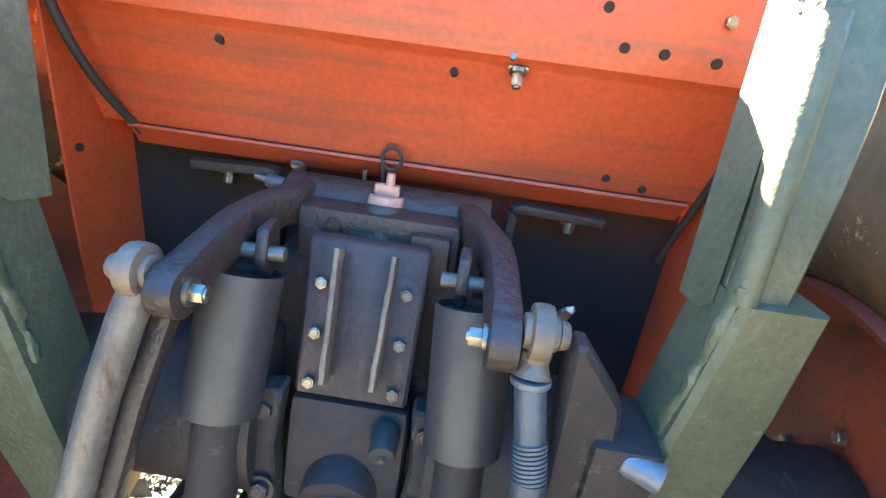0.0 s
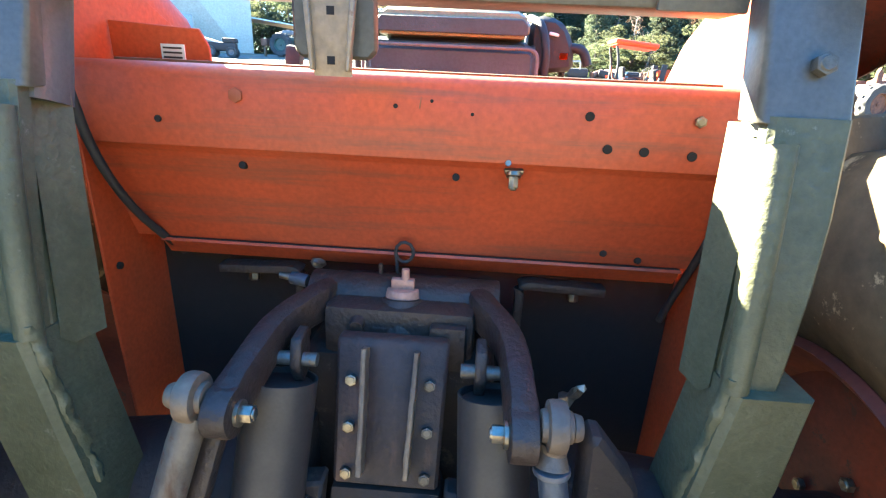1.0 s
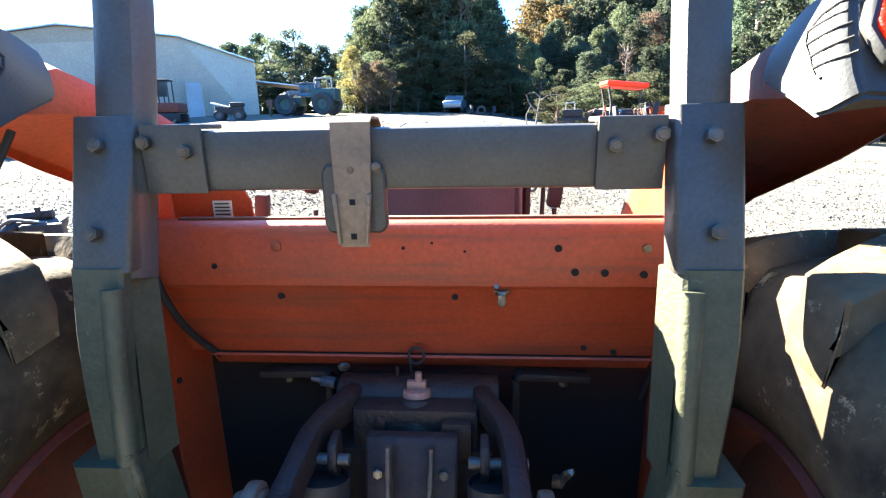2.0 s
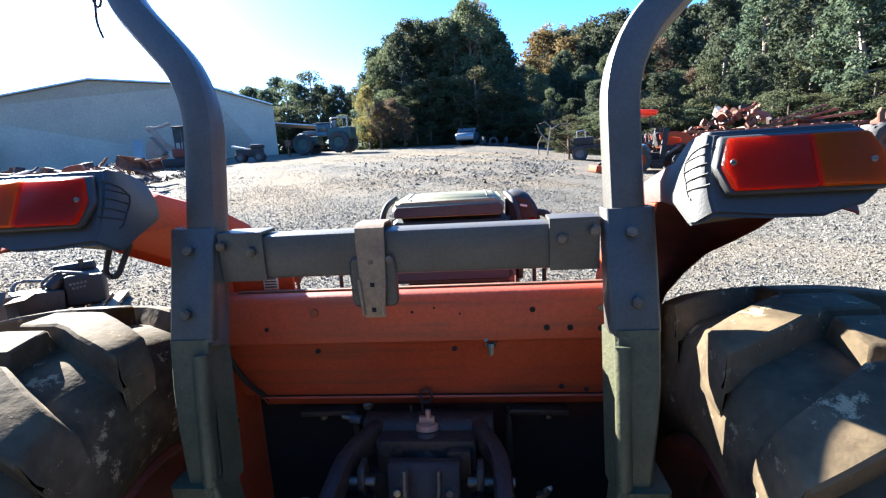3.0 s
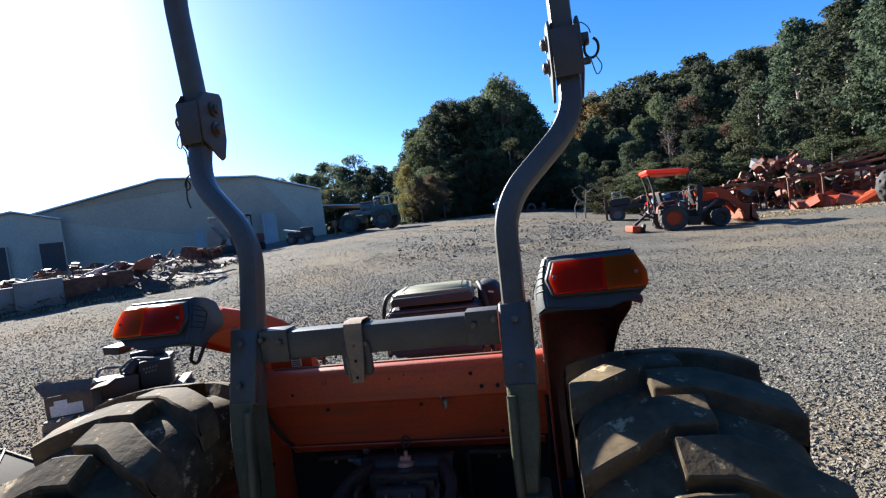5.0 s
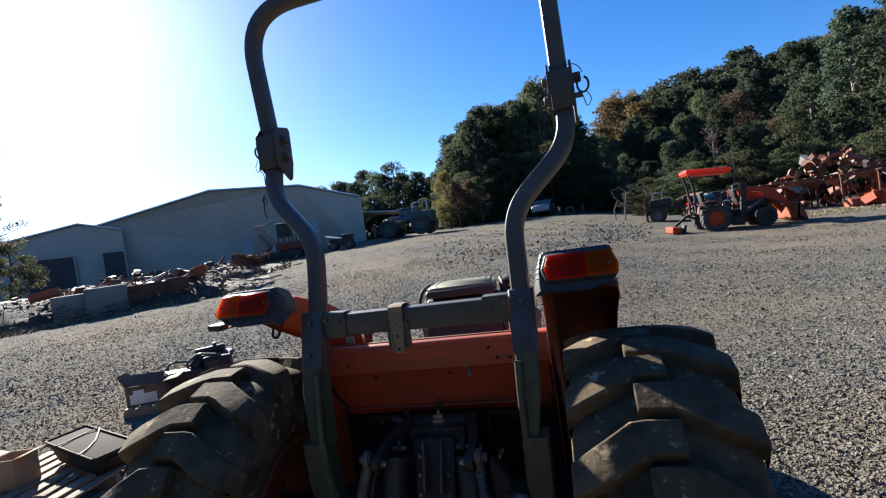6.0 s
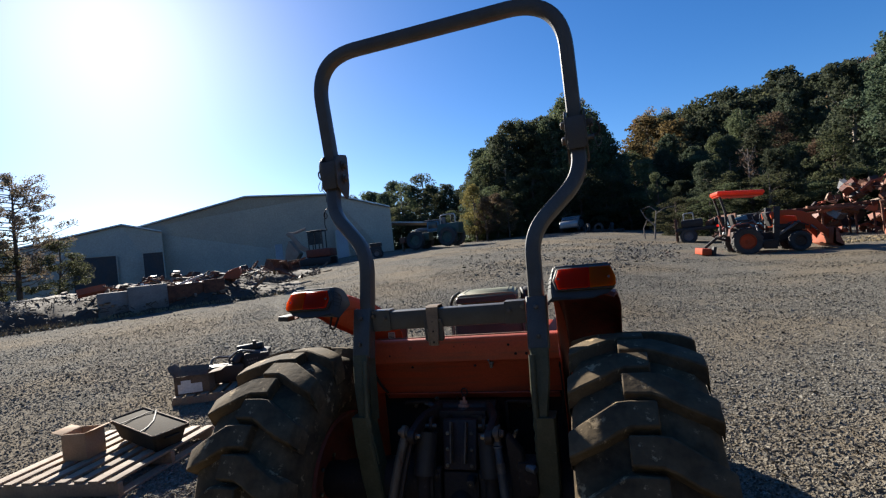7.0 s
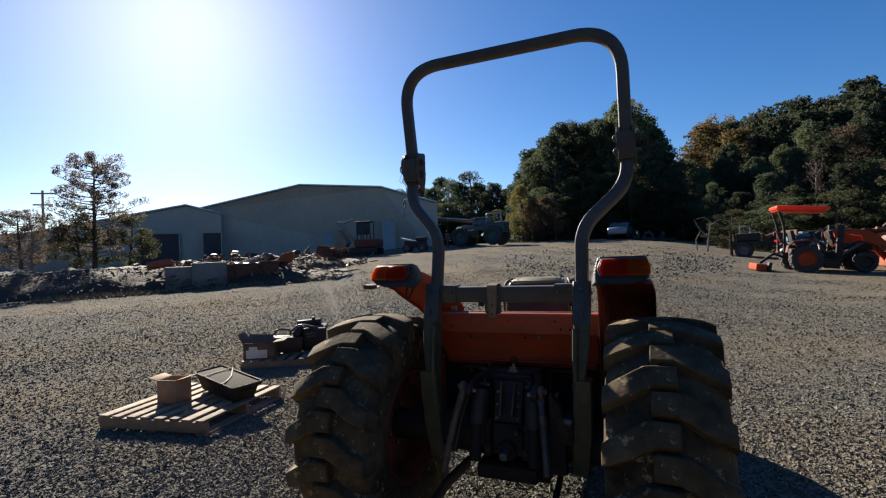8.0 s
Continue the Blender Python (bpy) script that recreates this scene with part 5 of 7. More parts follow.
# ---- pallets and what lies on them ----
def pallet(at, turn, length=1.04, width=1.0):
    """A wooden pallet: seven top boards on three stringers, three boards below."""
    p = thing("pallet", "weathered wooden pallet lying on the gravel", "pallet", at, turn, "pallets")
    rnd = random.Random(int(at[0] * 100))
    for k in range(3):
        part("stringer", box((0, (k - 1) * (width / 2 - 0.02), 0.062), (length, 0.038, 0.085), bevel=0.003), WOOD, p)
    n = 8
    for k in range(n):
        x = -length / 2 + 0.045 + k * (length - 0.09) / (n - 1)
        part("board", box((x, rnd.uniform(-0.01, 0.01), 0.1135), (rnd.choice((0.07, 0.08, 0.088)), width, 0.017), (0, 0, rnd.uniform(-0.8, 0.8)), 0.002), WOOD, p)
    for k in range(3):
        part("base_board", box(((k - 1) * (length / 2 - 0.05), 0, 0.010), (0.09, width, 0.017), bevel=0.002), WOOD, p)
    return p


pallet((-3.17, 1.04, 0.0), 8.5)
pallet((-3.80, 3.03, 0.0), 29)


def carton(at, turn, w, d, h, flaps, label, mat=CARD):
    c = thing("cardboard_box", label, "box", at, turn)
    t = 0.006
    for s in (-1, 1):
        part("side", box((s * (w / 2 - t / 2), 0, h / 2), (t, d, h), bevel=0.001), mat, c)
        part("end", box((0, s * (d / 2 - t / 2), h / 2), (w - 2 * t - 0.002, t, h), bevel=0.001), mat, c)
    part("bottom", box((0, 0, t / 2 + 0.001), (w - 2 * t, d - 2 * t, t), bevel=0.0), mat, c)
    for s, slope in zip((-1, 1), flaps):
        a = radians(slope)
        part("flap", box((s * (w / 2 + math.cos(a) * d * 0.22), 0, h + math.sin(a) * d * 0.22), (d * 0.44, d * 0.98, 0.004), (0, -s * slope, 0), 0.001), mat, c)
    return c


carton((-3.34, 0.95, 0.123), 14, 0.19, 0.19, 0.20, (14, 14), "open brown cardboard box with flaps folded out, on a pallet")
torn = carton((-3.96, 2.64, 0.123), 29, 0.36, 0.30, 0.20, (64, 6), "torn brown cardboard box with white print, open on a pallet", CARD_OLD)
part("white_print", box((-0.02, -0.1525, 0.065), (0.25, 0.003, 0.10), bevel=0.0), WHITE, torn, "white printed side")
part("white_print", box((-0.06, -0.1525, 0.135), (0.10, 0.003, 0.04), bevel=0.0), WHITE, torn, "white printed side")
part("torn_flap", box((0.02, -0.10, 0.245), (0.30, 0.004, 0.15), (-52, 4, 0), 0.001), CARD_OLD, torn, "bent front flap")


def tub(at, turn):
    """Dark tapered tub with a flat dusty lid set inside a pale worn rim, and a slack cord over it."""
    t = thing("storage_tub", "dark storage tub with flat dusty lid, on a pallet", "tub", at, turn)
    bm, rings = bmesh.new(), []
    for w, d, z in ((0.30, 0.10, 0.0), (0.345, 0.125, 0.19), (0.372, 0.14, 0.195), (0.375, 0.142, 0.235), (0.362, 0.129, 0.236), (0.358, 0.126, 0.216)):
        rings.append([bm.verts.new((x * w, y * d, z)) for x, y in ((-0.95, -1), (0.95, -1), (1, -0.88), (1, 0.88), (0.95, 1), (-0.95, 1), (-1, 0.88), (-1, -0.88))])
    for a, b in zip(rings, rings[1:]):
        for i in range(8):
            bm.faces.new((a[i], a[(i + 1) % 8], b[(i + 1) % 8], b[i]))
    bm.faces.new(rings[0][::-1])
    bm.faces.new(rings[-1])
    part("shell", bm, PAN, t)
    part("lid", box((0, 0, 0.2215), (0.70, 0.236, 0.008), bevel=0.003), LID, t, "flat dusty tan lid")
    edge = [(x * 0.369, y * 0.136, 0.238) for x, y in ((-0.95, -1), (0.95, -1), (1, -0.88), (1, 0.88), (0.95, 1), (-0.95, 1), (-1, 0.88), (-1, -0.88), (-0.95, -1))]
    part("rim", tube(edge, 0.0055, 6, side=(0.1, 0.1, 1)), WOOD, t, "worn pale rim")
    part("cord", tube([(-0.18, 0.145, 0.246), (-0.10, 0.10, 0.236), (0.02, 0.03, 0.233), (0.12, -0.06, 0.234), (0.19, -0.145, 0.246)], 0.007, 8), BLACK, t, "slack black cord")
    part("cord", tube([(-0.18, 0.145, 0.246), (-0.20, 0.07, 0.236), (-0.19, -0.02, 0.233), (-0.15, -0.145, 0.246)], 0.007, 8), BLACK, t, "slack black cord")
    for s in (-1, 1):
        part("grip", box((s * 0.368, 0, 0.165), (0.03, 0.11, 0.018), bevel=0.005), PAN, t)
    return t


tray = tub((-3.03, 1.25, 0.130), -16)
tray.matrix_basis = pose(-3.03, 1.25, 0.134, 2.5, 4.0, -16) @ Matrix.Diagonal((1.0, 1.0, 0.64, 1))


def engine(at, turn):
    """A small engine block with covers, pipes and an air filter."""
    e = thing("engine", "black and grey salvaged small engine with pipes, on a pallet", "engine", at, turn)
    part("block", box((0, 0, 0.15), (0.42, 0.34, 0.30), bevel=0.03), CAST, e)
    part("cover", box((0.02, -0.02, 0.34), (0.46, 0.30, 0.10), (3, 4, 0), 0.035), BLACK, e)
    part("filter_housing", cyl((-0.22, 0.0, 0.40), (0.16, 0.0, 0.42), 0.06, seg=20, bevel=0.01), BLACK, e)
    part("outlet", cyl((0.05, -0.05, 0.40), (0.05, -0.06, 0.52), 0.03, 0.026, 14, bevel=0.005), BLACK, e)
    part("pipe", tube(fillet([(-0.25, -0.15, 0.10), (-0.32, -0.16, 0.30), (-0.15, -0.18, 0.42), (0.15, -0.2, 0.36)], 0.06), 0.016, 10), STEEL, e)
    part("pulley", cyl((-0.22, 0, 0.16), (-0.27, 0, 0.16), 0.10, seg=24, bevel=0.008), STEEL, e)
    part("side_case", box((0.10, -0.21, 0.20), (0.36, 0.10, 0.32), (0, 0, 0), 0.03), BLACK, e, "black plastic case with faint white marks")
    for k in range(5):
        part("mark", box((-0.02 + 0.035 * k, -0.2615, 0.27 + 0.004 * k), (0.022, 0.002, 0.026), bevel=0.0), SEAT_TRIM, e)
    for k in range(4):
        part("mark", box((0.0 + 0.035 * k, -0.2615, 0.225 + 0.004 * k), (0.022, 0.002, 0.024), bevel=0.0), SEAT_TRIM, e)
    part("bracket", box((0.18, -0.19, 0.22), (0.10, 0.05, 0.14), (0, 20, 0), 0.006), ZINC, e)
    return e


engine((-3.70, 3.30, 0.123), 26).scale = (0.82, 0.82, 0.82)
engine_two = thing("gear_housing", "black cast gear housing, on a pallet", "machine part", (-3.84, 2.97, 0.123), 55)
part("shell", box((0, 0, 0.11), (0.36, 0.22, 0.20), (0, 6, 0), 0.03), CAST, engine_two)
part("neck", cyl((0.1, 0, 0.2), (0.22, 0.02, 0.30), 0.06, 0.045, 18, bevel=0.006), CAST, engine_two)
part("pipe", tube(fillet([(-0.2, 0.05, 0.08), (-0.1, 0.12, 0.30), (0.12, 0.12, 0.26)], 0.05), 0.014, 8), STEEL, engine_two)


# ---- tyres and rims for far machines ----
def wheel(parent, c, r, w, axis="y", rim=ORANGE_FADED, lugs=18, name="wheel"):
    """A lugged tyre with its rim, axle along x or y of the thing."""
    turn = Matrix.Rotation(radians(90), 4, "Z") if axis == "y" else Matrix.Identity(4)
    bm, rings, seg = bmesh.new(), [], lugs * 4
    for i in range(seg):
        a = math.tau * i / seg
        hi = [1.0 if ((i + k) // 2) % 2 else 0.93 for k in (1, 0, 2, 3)]
        line = [(-0.4, 0.55), (-0.5, 0.7), (-0.48, 0.90 + 0.5 * (hi[0] - 0.93)), (-0.3, hi[1] - 0.005), (-0.02, hi[1]), (0.02, hi[2]), (0.3, hi[2] - 0.005), (0.48, 0.90 + 0.5 * (hi[3] - 0.93)), (0.5, 0.7), (0.4, 0.55)]
        rings.append([bm.verts.new((u * w, v * r * math.sin(a), v * r * math.cos(a))) for u, v in line])
    for i in range(seg):
        p, q = rings[i], rings[(i + 1) % seg]
        for k in range(10):
            bm.faces.new((p[k], p[(k + 1) % 10], q[(k + 1) % 10], q[k]))
    bmesh.ops.transform(bm, matrix=Matrix.Translation(c) @ turn, verts=bm.verts[:])
    tyre = part(name, bm, RUBBER_FAR, parent)
    bm = spin([(-w * 0.38, r * 0.56), (-w * 0.42, r * 0.52), (-w * 0.22, r * 0.46), (-w * 0.2, r * 0.12), (-w * 0.3, r * 0.1), (-w * 0.3, 0.001), (w * 0.3, 0.001), (w * 0.3, r * 0.1), (w * 0.2, r * 0.12), (w * 0.22, r * 0.46), (w * 0.42, r * 0.52), (w * 0.38, r * 0.56)], 28, closed=False)
    bmesh.ops.transform(bm, matrix=Matrix.Translation(c) @ turn, verts=bm.verts[:])
    part("rim", bm, rim, tyre)
    return tyre


def loader_tractor(at, turn):
    """Small orange tractor with canopy, front loader and rear blade; it faces +x."""
    t = thing("loader_tractor", "orange tractor with orange canopy and front loader, parked on gravel", "tractor", at, turn)
    for s in (-1, 1):
        wheel(t, (0, s * 0.60, 0.46), 0.46, 0.34, rim=ORANGE, lugs=16, name="rear_wheel")
        wheel(t, (1.50, s * 0.52, 0.32), 0.32, 0.24, rim=CAST, name="front_wheel")
        part("fender", sheet([(-0.52, 0.70), (-0.48, 0.92), (-0.28, 1.06), (0.10, 1.08), (0.40, 0.98), (0.54, 0.78)], s * 0.40, s * 0.74, 0.02), ORANGE_DIRTY_SHADED, t).matrix_basis = Matrix.Rotation(radians(-90), 4, "Z") @ Matrix.Scale(-1, 4, (1, 0, 0))
        arm = fillet([(0.785, s * 0.44, 1.22), (1.229, s * 0.44, 1.30), (1.747, s * 0.44, 1.16), (2.339, s * 0.44, 0.42), (2.413, s * 0.44, 0.25)], 0.35)
        part("loader_arm", sweep(arm, rect(0.07, 0.18, 0.01), (0, 1, 0)), ORANGE, t)
        part("knee_plate", plate([(1.451, s * 0.48, 1.24), (1.858, s * 0.48, 1.18), (2.095, s * 0.48, 0.84), (1.858, s * 0.48, 0.80), (1.488, s * 0.48, 1.02)], (0, 0.02, 0), 0.004), ORANGE, t)
        part("loader_post", box((0.92, s * 0.44, 0.86), (0.17, 0.10, 1.30), (0, 6, 0), 0.012), BLACK, t)
        part("cylinder", cyl((0.911, s * 0.42, 0.55), (1.673, s * 0.42, 1.02), 0.045, seg=12), STEEL, t)
        part("tilt_cylinder", cyl((1.636, s * 0.36, 1.22), (2.302, s * 0.36, 0.62), 0.035, seg=12), STEEL, t)
        part("canopy_post", sweep(fillet([(-0.52, s * 0.42, 0.72), (-0.50, s * 0.45, 1.5), (-0.62, s * 0.45, 2.02)], 0.2), rect(0.07, 0.07, 0.01), (0, 1, 0)), BLACK, t)
        part("step", box((0.66, s * 0.50, 0.42), (0.52, 0.30, 0.05), bevel=0.01), BLACK, t)
        part("step_bracket", box((0.66, s * 0.60, 0.28), (0.40, 0.04, 0.26), (0, 5, 0), 0.01), CAST, t)
        part("hose", tube(fillet([(0.7, s * 0.40, 1.1), (1.0, s * 0.52, 0.75), (1.34, s * 0.52, 1.0), (1.784, s * 0.50, 0.8)], 0.2), 0.02, 6), BLACK, t)
        part("hood_side", box((1.355, s * 0.272, 0.80), (0.84, 0.012, 0.20), (0, 4, 0), 0.004), BLACK, t)
        part("arm_rest", box((0.02, s * 0.30, 1.16), (0.40, 0.07, 0.06), bevel=0.02), BLACK, t)
    hood = box((1.399, 0, 1.00), (1.08, 0.54, 0.44), (0, 5, 0), 0.09)
    for v in hood.verts:
        v.co.z -= max(0.0, v.co.x - 1.42) ** 2 * 0.5
    part("hood", hood, ORANGE, t)
    part("grille", box((1.932, 0, 0.82), (0.04, 0.44, 0.34), (0, 6, 0), 0.01), BLACK, t)
    part("chassis", box((0.933, 0, 0.52), (1.6, 0.30, 0.34), bevel=0.03), BLACK, t)
    part("transmission", box((0.05, 0, 0.60), (0.7, 0.42, 0.42), bevel=0.05), CAST, t)
    part("dash", box((0.86, 0, 1.12), (0.20, 0.40, 0.48), (0, -14, 0), 0.05), BLACK, t)
    bm = spin([(-0.012, 0.19), (0.012, 0.19), (0.012, 0.165), (-0.012, 0.165)], 24)
    bmesh.ops.transform(bm, matrix=pose(0.60, 0, 1.38, 0, 60, 0), verts=bm.verts[:])
    part("steering_wheel", bm, BLACK, t)
    part("seat_pan", box((0.02, 0, 0.98), (0.42, 0.46, 0.12), bevel=0.04), BLACK, t)
    part("seat_back", box((-0.22, 0, 1.2), (0.12, 0.44, 0.42), (0, -10, 0), 0.05), BLACK, t)
    part("gear_lever", tube([(0.38, -0.28, 0.8), (0.30, -0.30, 1.28)], 0.015, 6), STEEL, t)
    part("gear_lever", tube([(0.46, -0.34, 0.8), (0.52, -0.36, 1.34)], 0.015, 6), STEEL, t)
    top = box((-0.02, 0, 2.10), (1.40, 1.16, 0.14), (0, 5.5, 0), 0.055)
    box((-0.02, 0, 2.02), (1.30, 1.06, 0.06), (0, 5.5, 0), bevel=0.02, bm=top)
    part("canopy", top, CANOPY, t, "orange fibreglass canopy roof")
    bucket = plate([(2.339, -0.78, 0.66), (2.272, -0.78, 0.16), (2.494, -0.78, 0.04), (2.598, -0.78, 0.06), (2.361, -0.78, 0.22), (2.406, -0.78, 0.66)], (0, 1.56, 0), 0.006)
    part("bucket", bucket, ORANGE_FADED, t)
    for s in (-1, 1):
        part("bucket_cheek", plate([(2.339, s * 0.78, 0.66), (2.272, s * 0.78, 0.16), (2.494, s * 0.78, 0.04), (2.583, s * 0.78, 0.08), (2.42, s * 0.78, 0.62)], (0, 0.02, 0), 0.003), ORANGE_FADED, t)
    part("blade", box((-1.22, 0, 0.24), (0.30, 1.3, 0.22), (0, 8, 0), 0.03), ORANGE, t)
    part("blade_guard", box((-0.98, -0.50, 0.24), (0.10, 0.30, 0.30), (0, 12, 0), 0.02), BLACK, t)
    part("hitch_frame", sweep([(-0.4, 0, 0.5), (-0.75, 0, 0.66), (-1.15, 0, 0.35)], rect(0.09, 0.09, 0.01), (0, 1, 0)), BLACK, t)
    part("hitch_arm", sweep([(-0.3, -0.38, 0.9), (-0.62, -0.40, 1.05), (-0.72, -0.40, 1.42)], rect(0.07, 0.05, 0.01), (0, 1, 0)), ORANGE_DIRTY_SHADED, t)
    part("tail_lamp", box((-0.55, 0.6, 1.08), (0.05, 0.14, 0.08), bevel=0.01), RED_LENS, t)
    return t


loader_tractor(spot(14.9, 18.8, -0.06), 0)


# ---- scrap stacked along the wood's edge ----
def rack(at, turn, w=3.2, h=1.3):
    r = thing("steel_rack", "rusty steel rack holding salvaged machine parts", "rack", at, turn, "scrap racks")
    for x in (-w / 2, 0, w / 2):
        for y in (-0.45, 0.45):
            part("upright", box((x, y, h / 2), (0.07, 0.07, h), bevel=0.01), RUST, r)
    for z in (h,):
        for y in (-0.45, 0.45):
            part("beam", box((0, y, z), (w + 0.1, 0.07, 0.11), bevel=0.01), RUST, r)
    for k in range(6):
        part("shelf_slat", box((-w / 2 + 0.2 + k * (w - 0.4) / 5, 0, h + 0.065), (0.25, 0.95, 0.02), bevel=0.004), RUST, r)
    return r


def salvage(kind, at, turn, s, lean, mat):
    """One salvaged piece: hood shell, loader arm, bucket or frame."""
    if kind == 0:
        o = thing("scrap_hood", "faded orange tractor hood shell lying in a scrap pile", "scrap part", at, turn, "salvaged parts")
        part("shell", sheet([(-0.55, 0.0), (-0.5, 0.35), (-0.3, 0.5), (0.3, 0.52), (0.5, 0.36), (0.55, 0.02)], -0.6, 0.6, 0.02), mat, o)
        part("nose", plate([(0.6, -0.5, 0.02), (0.6, -0.45, 0.34), (0.6, -0.28, 0.48), (0.6, 0.28, 0.5), (0.6, 0.45, 0.34), (0.6, 0.5, 0.02)], (0.03, 0, 0), 0.004), mat, o)
    elif kind == 1:
        o = thing("scrap_boom", "bent loader arm lying in a scrap pile", "scrap part", at, turn, "salvaged parts")
        part("beam", sweep(fillet([(-1.2, 0, 0.1), (-0.2, 0, 0.5), (0.7, 0, 0.42), (1.2, 0, 0.05)], 0.4), rect(0.10, 0.18, 0.01), (0, 1, 0)), mat, o)
        part("gusset", plate([(-0.4, -0.03, 0.3), (0.3, -0.03, 0.35), (0.1, -0.03, 0.75), (-0.2, -0.03, 0.7)], (0, 0.06, 0), 0.004), mat, o)
        part("cylinder", cyl((-0.9, 0.1, 0.12), (0.1, 0.1, 0.62), 0.04, seg=12), STEEL, o)
    elif kind == 2:
        o = thing("scrap_bucket", "dented loader bucket lying in a scrap pile", "scrap part", at, turn, "salvaged parts")
        part("shell", sheet([(-0.4, 0.55), (-0.45, 0.2), (-0.35, 0.03), (0.0, 0.0), (0.45, 0.06)], -0.75, 0.75, 0.02), mat, o)
        for x in (-0.75, 0.73):
            part("cheek", plate([(x, -0.4, 0.55), (x, -0.45, 0.2), (x, -0.35, 0.03), (x, 0, 0), (x, 0.45, 0.06), (x, 0.2, 0.4)], (0.02, 0, 0), 0.003), mat, o)
    elif kind == 3:
        o = thing("scrap_axle", "greasy tractor axle in a scrap pile", "scrap part", at, turn, "salvaged parts")
        part("housing", cyl((-0.6, 0, 0.25), (0.6, 0, 0.25), 0.11, seg=16, bevel=0.02), mat, o)
        part("centre", box((0, 0, 0.28), (0.45, 0.4, 0.42), bevel=0.08), CAST, o)
        for x in (-0.62, 0.62):
            part("flange", cyl((x - 0.03, 0, 0.25), (x + 0.03, 0, 0.25), 0.2, seg=18, bevel=0.01), RUST, o)
    else:
        o = thing("salvaged_machine", "tangled frame of a salvaged machine in a scrap pile", "scrap part", at, turn, "salvaged parts")
        for y in (-0.3, 0.3):
            part("rail", sweep(fillet([(-0.9, y, 0.1), (-0.3, y, 0.45), (0.5, y, 0.4), (0.9, y, 0.7)], 0.3), rect(0.08, 0.12, 0.01), (0, 1, 0)), mat, o)
        for x, z in ((-0.6, 0.28), (0.1, 0.43), (0.8, 0.62)):
            part("cross_member", box((x, 0, z), (0.08, 0.62, 0.09), bevel=0.01), mat, o)
        part("tank", box((0.0, 0, 0.62), (0.5, 0.45, 0.3), (0, 10, 0), 0.05), CAST, o)
    o.matrix_basis = pose(*at, lean[0], lean[1], turn) @ Matrix.Scale(s, 4)
    return o


def casing(at, turn, s, lean, mat):
    """A bent and torn sheet-metal casing: open box with a folded side."""
    o = thing("scrap_casing", "torn sheet-metal casing lying in a scrap pile", "scrap part", at, turn, "salvaged parts")
    part("shell", sheet([(-0.5, 0.55), (-0.52, 0.02), (0.0, -0.02), (0.48, 0.05), (0.56, 0.62), (0.30, 0.78)], -0.45, 0.45, 0.02), mat, o)
    part("end", plate([(0.45, -0.5, 0.5), (0.45, -0.5, 0.02), (0.45, 0.46, 0.06), (0.45, 0.50, 0.55), (0.45, 0.05, 0.40)], (0.02, 0, 0), 0.003), mat, o)
    part("brace", sweep([(-0.4, -0.3, 0.1), (0.2, 0.3, 0.7), (0.7, 0.45, 0.66)], rect(0.07, 0.05, 0.01)), CAST, o)
    o.matrix_basis = pose(*at, lean[0], lean[1], turn) @ Matrix.Scale(s, 4)
    return o


rnd = random.Random(11)
for az, r in ((19.0, 26.6), (23.4, 26.2), (27.6, 25.6), (31.2, 25.2), (38.5, 24.8)):
    rack(spot(az, r, -0.02), rnd.uniform(-4, 4) - az * 0.4, 2.2 if az < 31 else 3.0, 1.25)
for k in range(210):
    az = rnd.uniform(12.5, 47)
    r = 26.0 + rnd.uniform(-0.9, 2.6)
    crest = 0.55 + 1.45 * math.exp(-((az - 24.5) / 4.0) ** 2) + 0.55 * math.exp(-((az - 31) / 3.0) ** 2) + (0.9 if az > 36 else 0.0)
    lift = crest * rnd.choice((0.0, 0.25, 0.5, 0.75, 0.95)) + rnd.uniform(-0.05, 0.05)
    mat = rnd.choice((ORANGE_FADED, ORANGE_FADED, RUST, RUST, RUST, CAST, CAST, ORANGE_DIRTY_SHADED, STEEL, DUSTY, RUST))
    if az < 18:
        mat = rnd.choice((CAST, BLACK, CAST, STEEL, RUST, BLUE_PAINT))
    kind = rnd.choice((0, 1, 1, 2, 3, 4, 4, 5, 5, 5))
    place, way, size, lean = spot(az, r, lift), rnd.uniform(0, 360), rnd.uniform(0.28, 0.62), (rnd.uniform(-38, 38), rnd.uniform(-38, 38))
    if kind == 5:
        casing(place, way, size * 1.1, lean, mat)
    else:
        salvage(kind, place, way, size, lean, mat)
for az, lift, tilt, way in ((29.6, 1.75, 16, -24), (30.4, 1.62, 13, -30), (28.6, 1.45, 8, -18), (32.0, 1.55, 5, -40), (22.5, 1.2, -7, 4), (20.2, 1.05, 4, -10)):
    x, y, z = spot(az, 25.4, lift)
    plank = thing("scrap_plank", "long rusty beam leaning over the scrap rack", "scrap", (x, y, z), 0, "scrap beams")
    plank.matrix_basis = pose(x, y, z, 0, -tilt, way)
    part("bar", box((0, 0, 0), (rnd.uniform(1.8, 2.8), 0.16, 0.10), bevel=0.01), rnd.choice((RUST, ORANGE_FADED, RUST)), plank)
for k in range(9):
    sheet_at = spot(26.9 + 0.55 * k + rnd.uniform(-0.25, 0.25), 24.4 + rnd.uniform(-0.35, 0.35), -0.02)
    salvage(0, sheet_at, rnd.uniform(0, 360), rnd.uniform(0.5, 0.85), (rnd.uniform(-28, 28), rnd.uniform(-28, 28)), ORANGE if k % 3 else ORANGE_FADED)


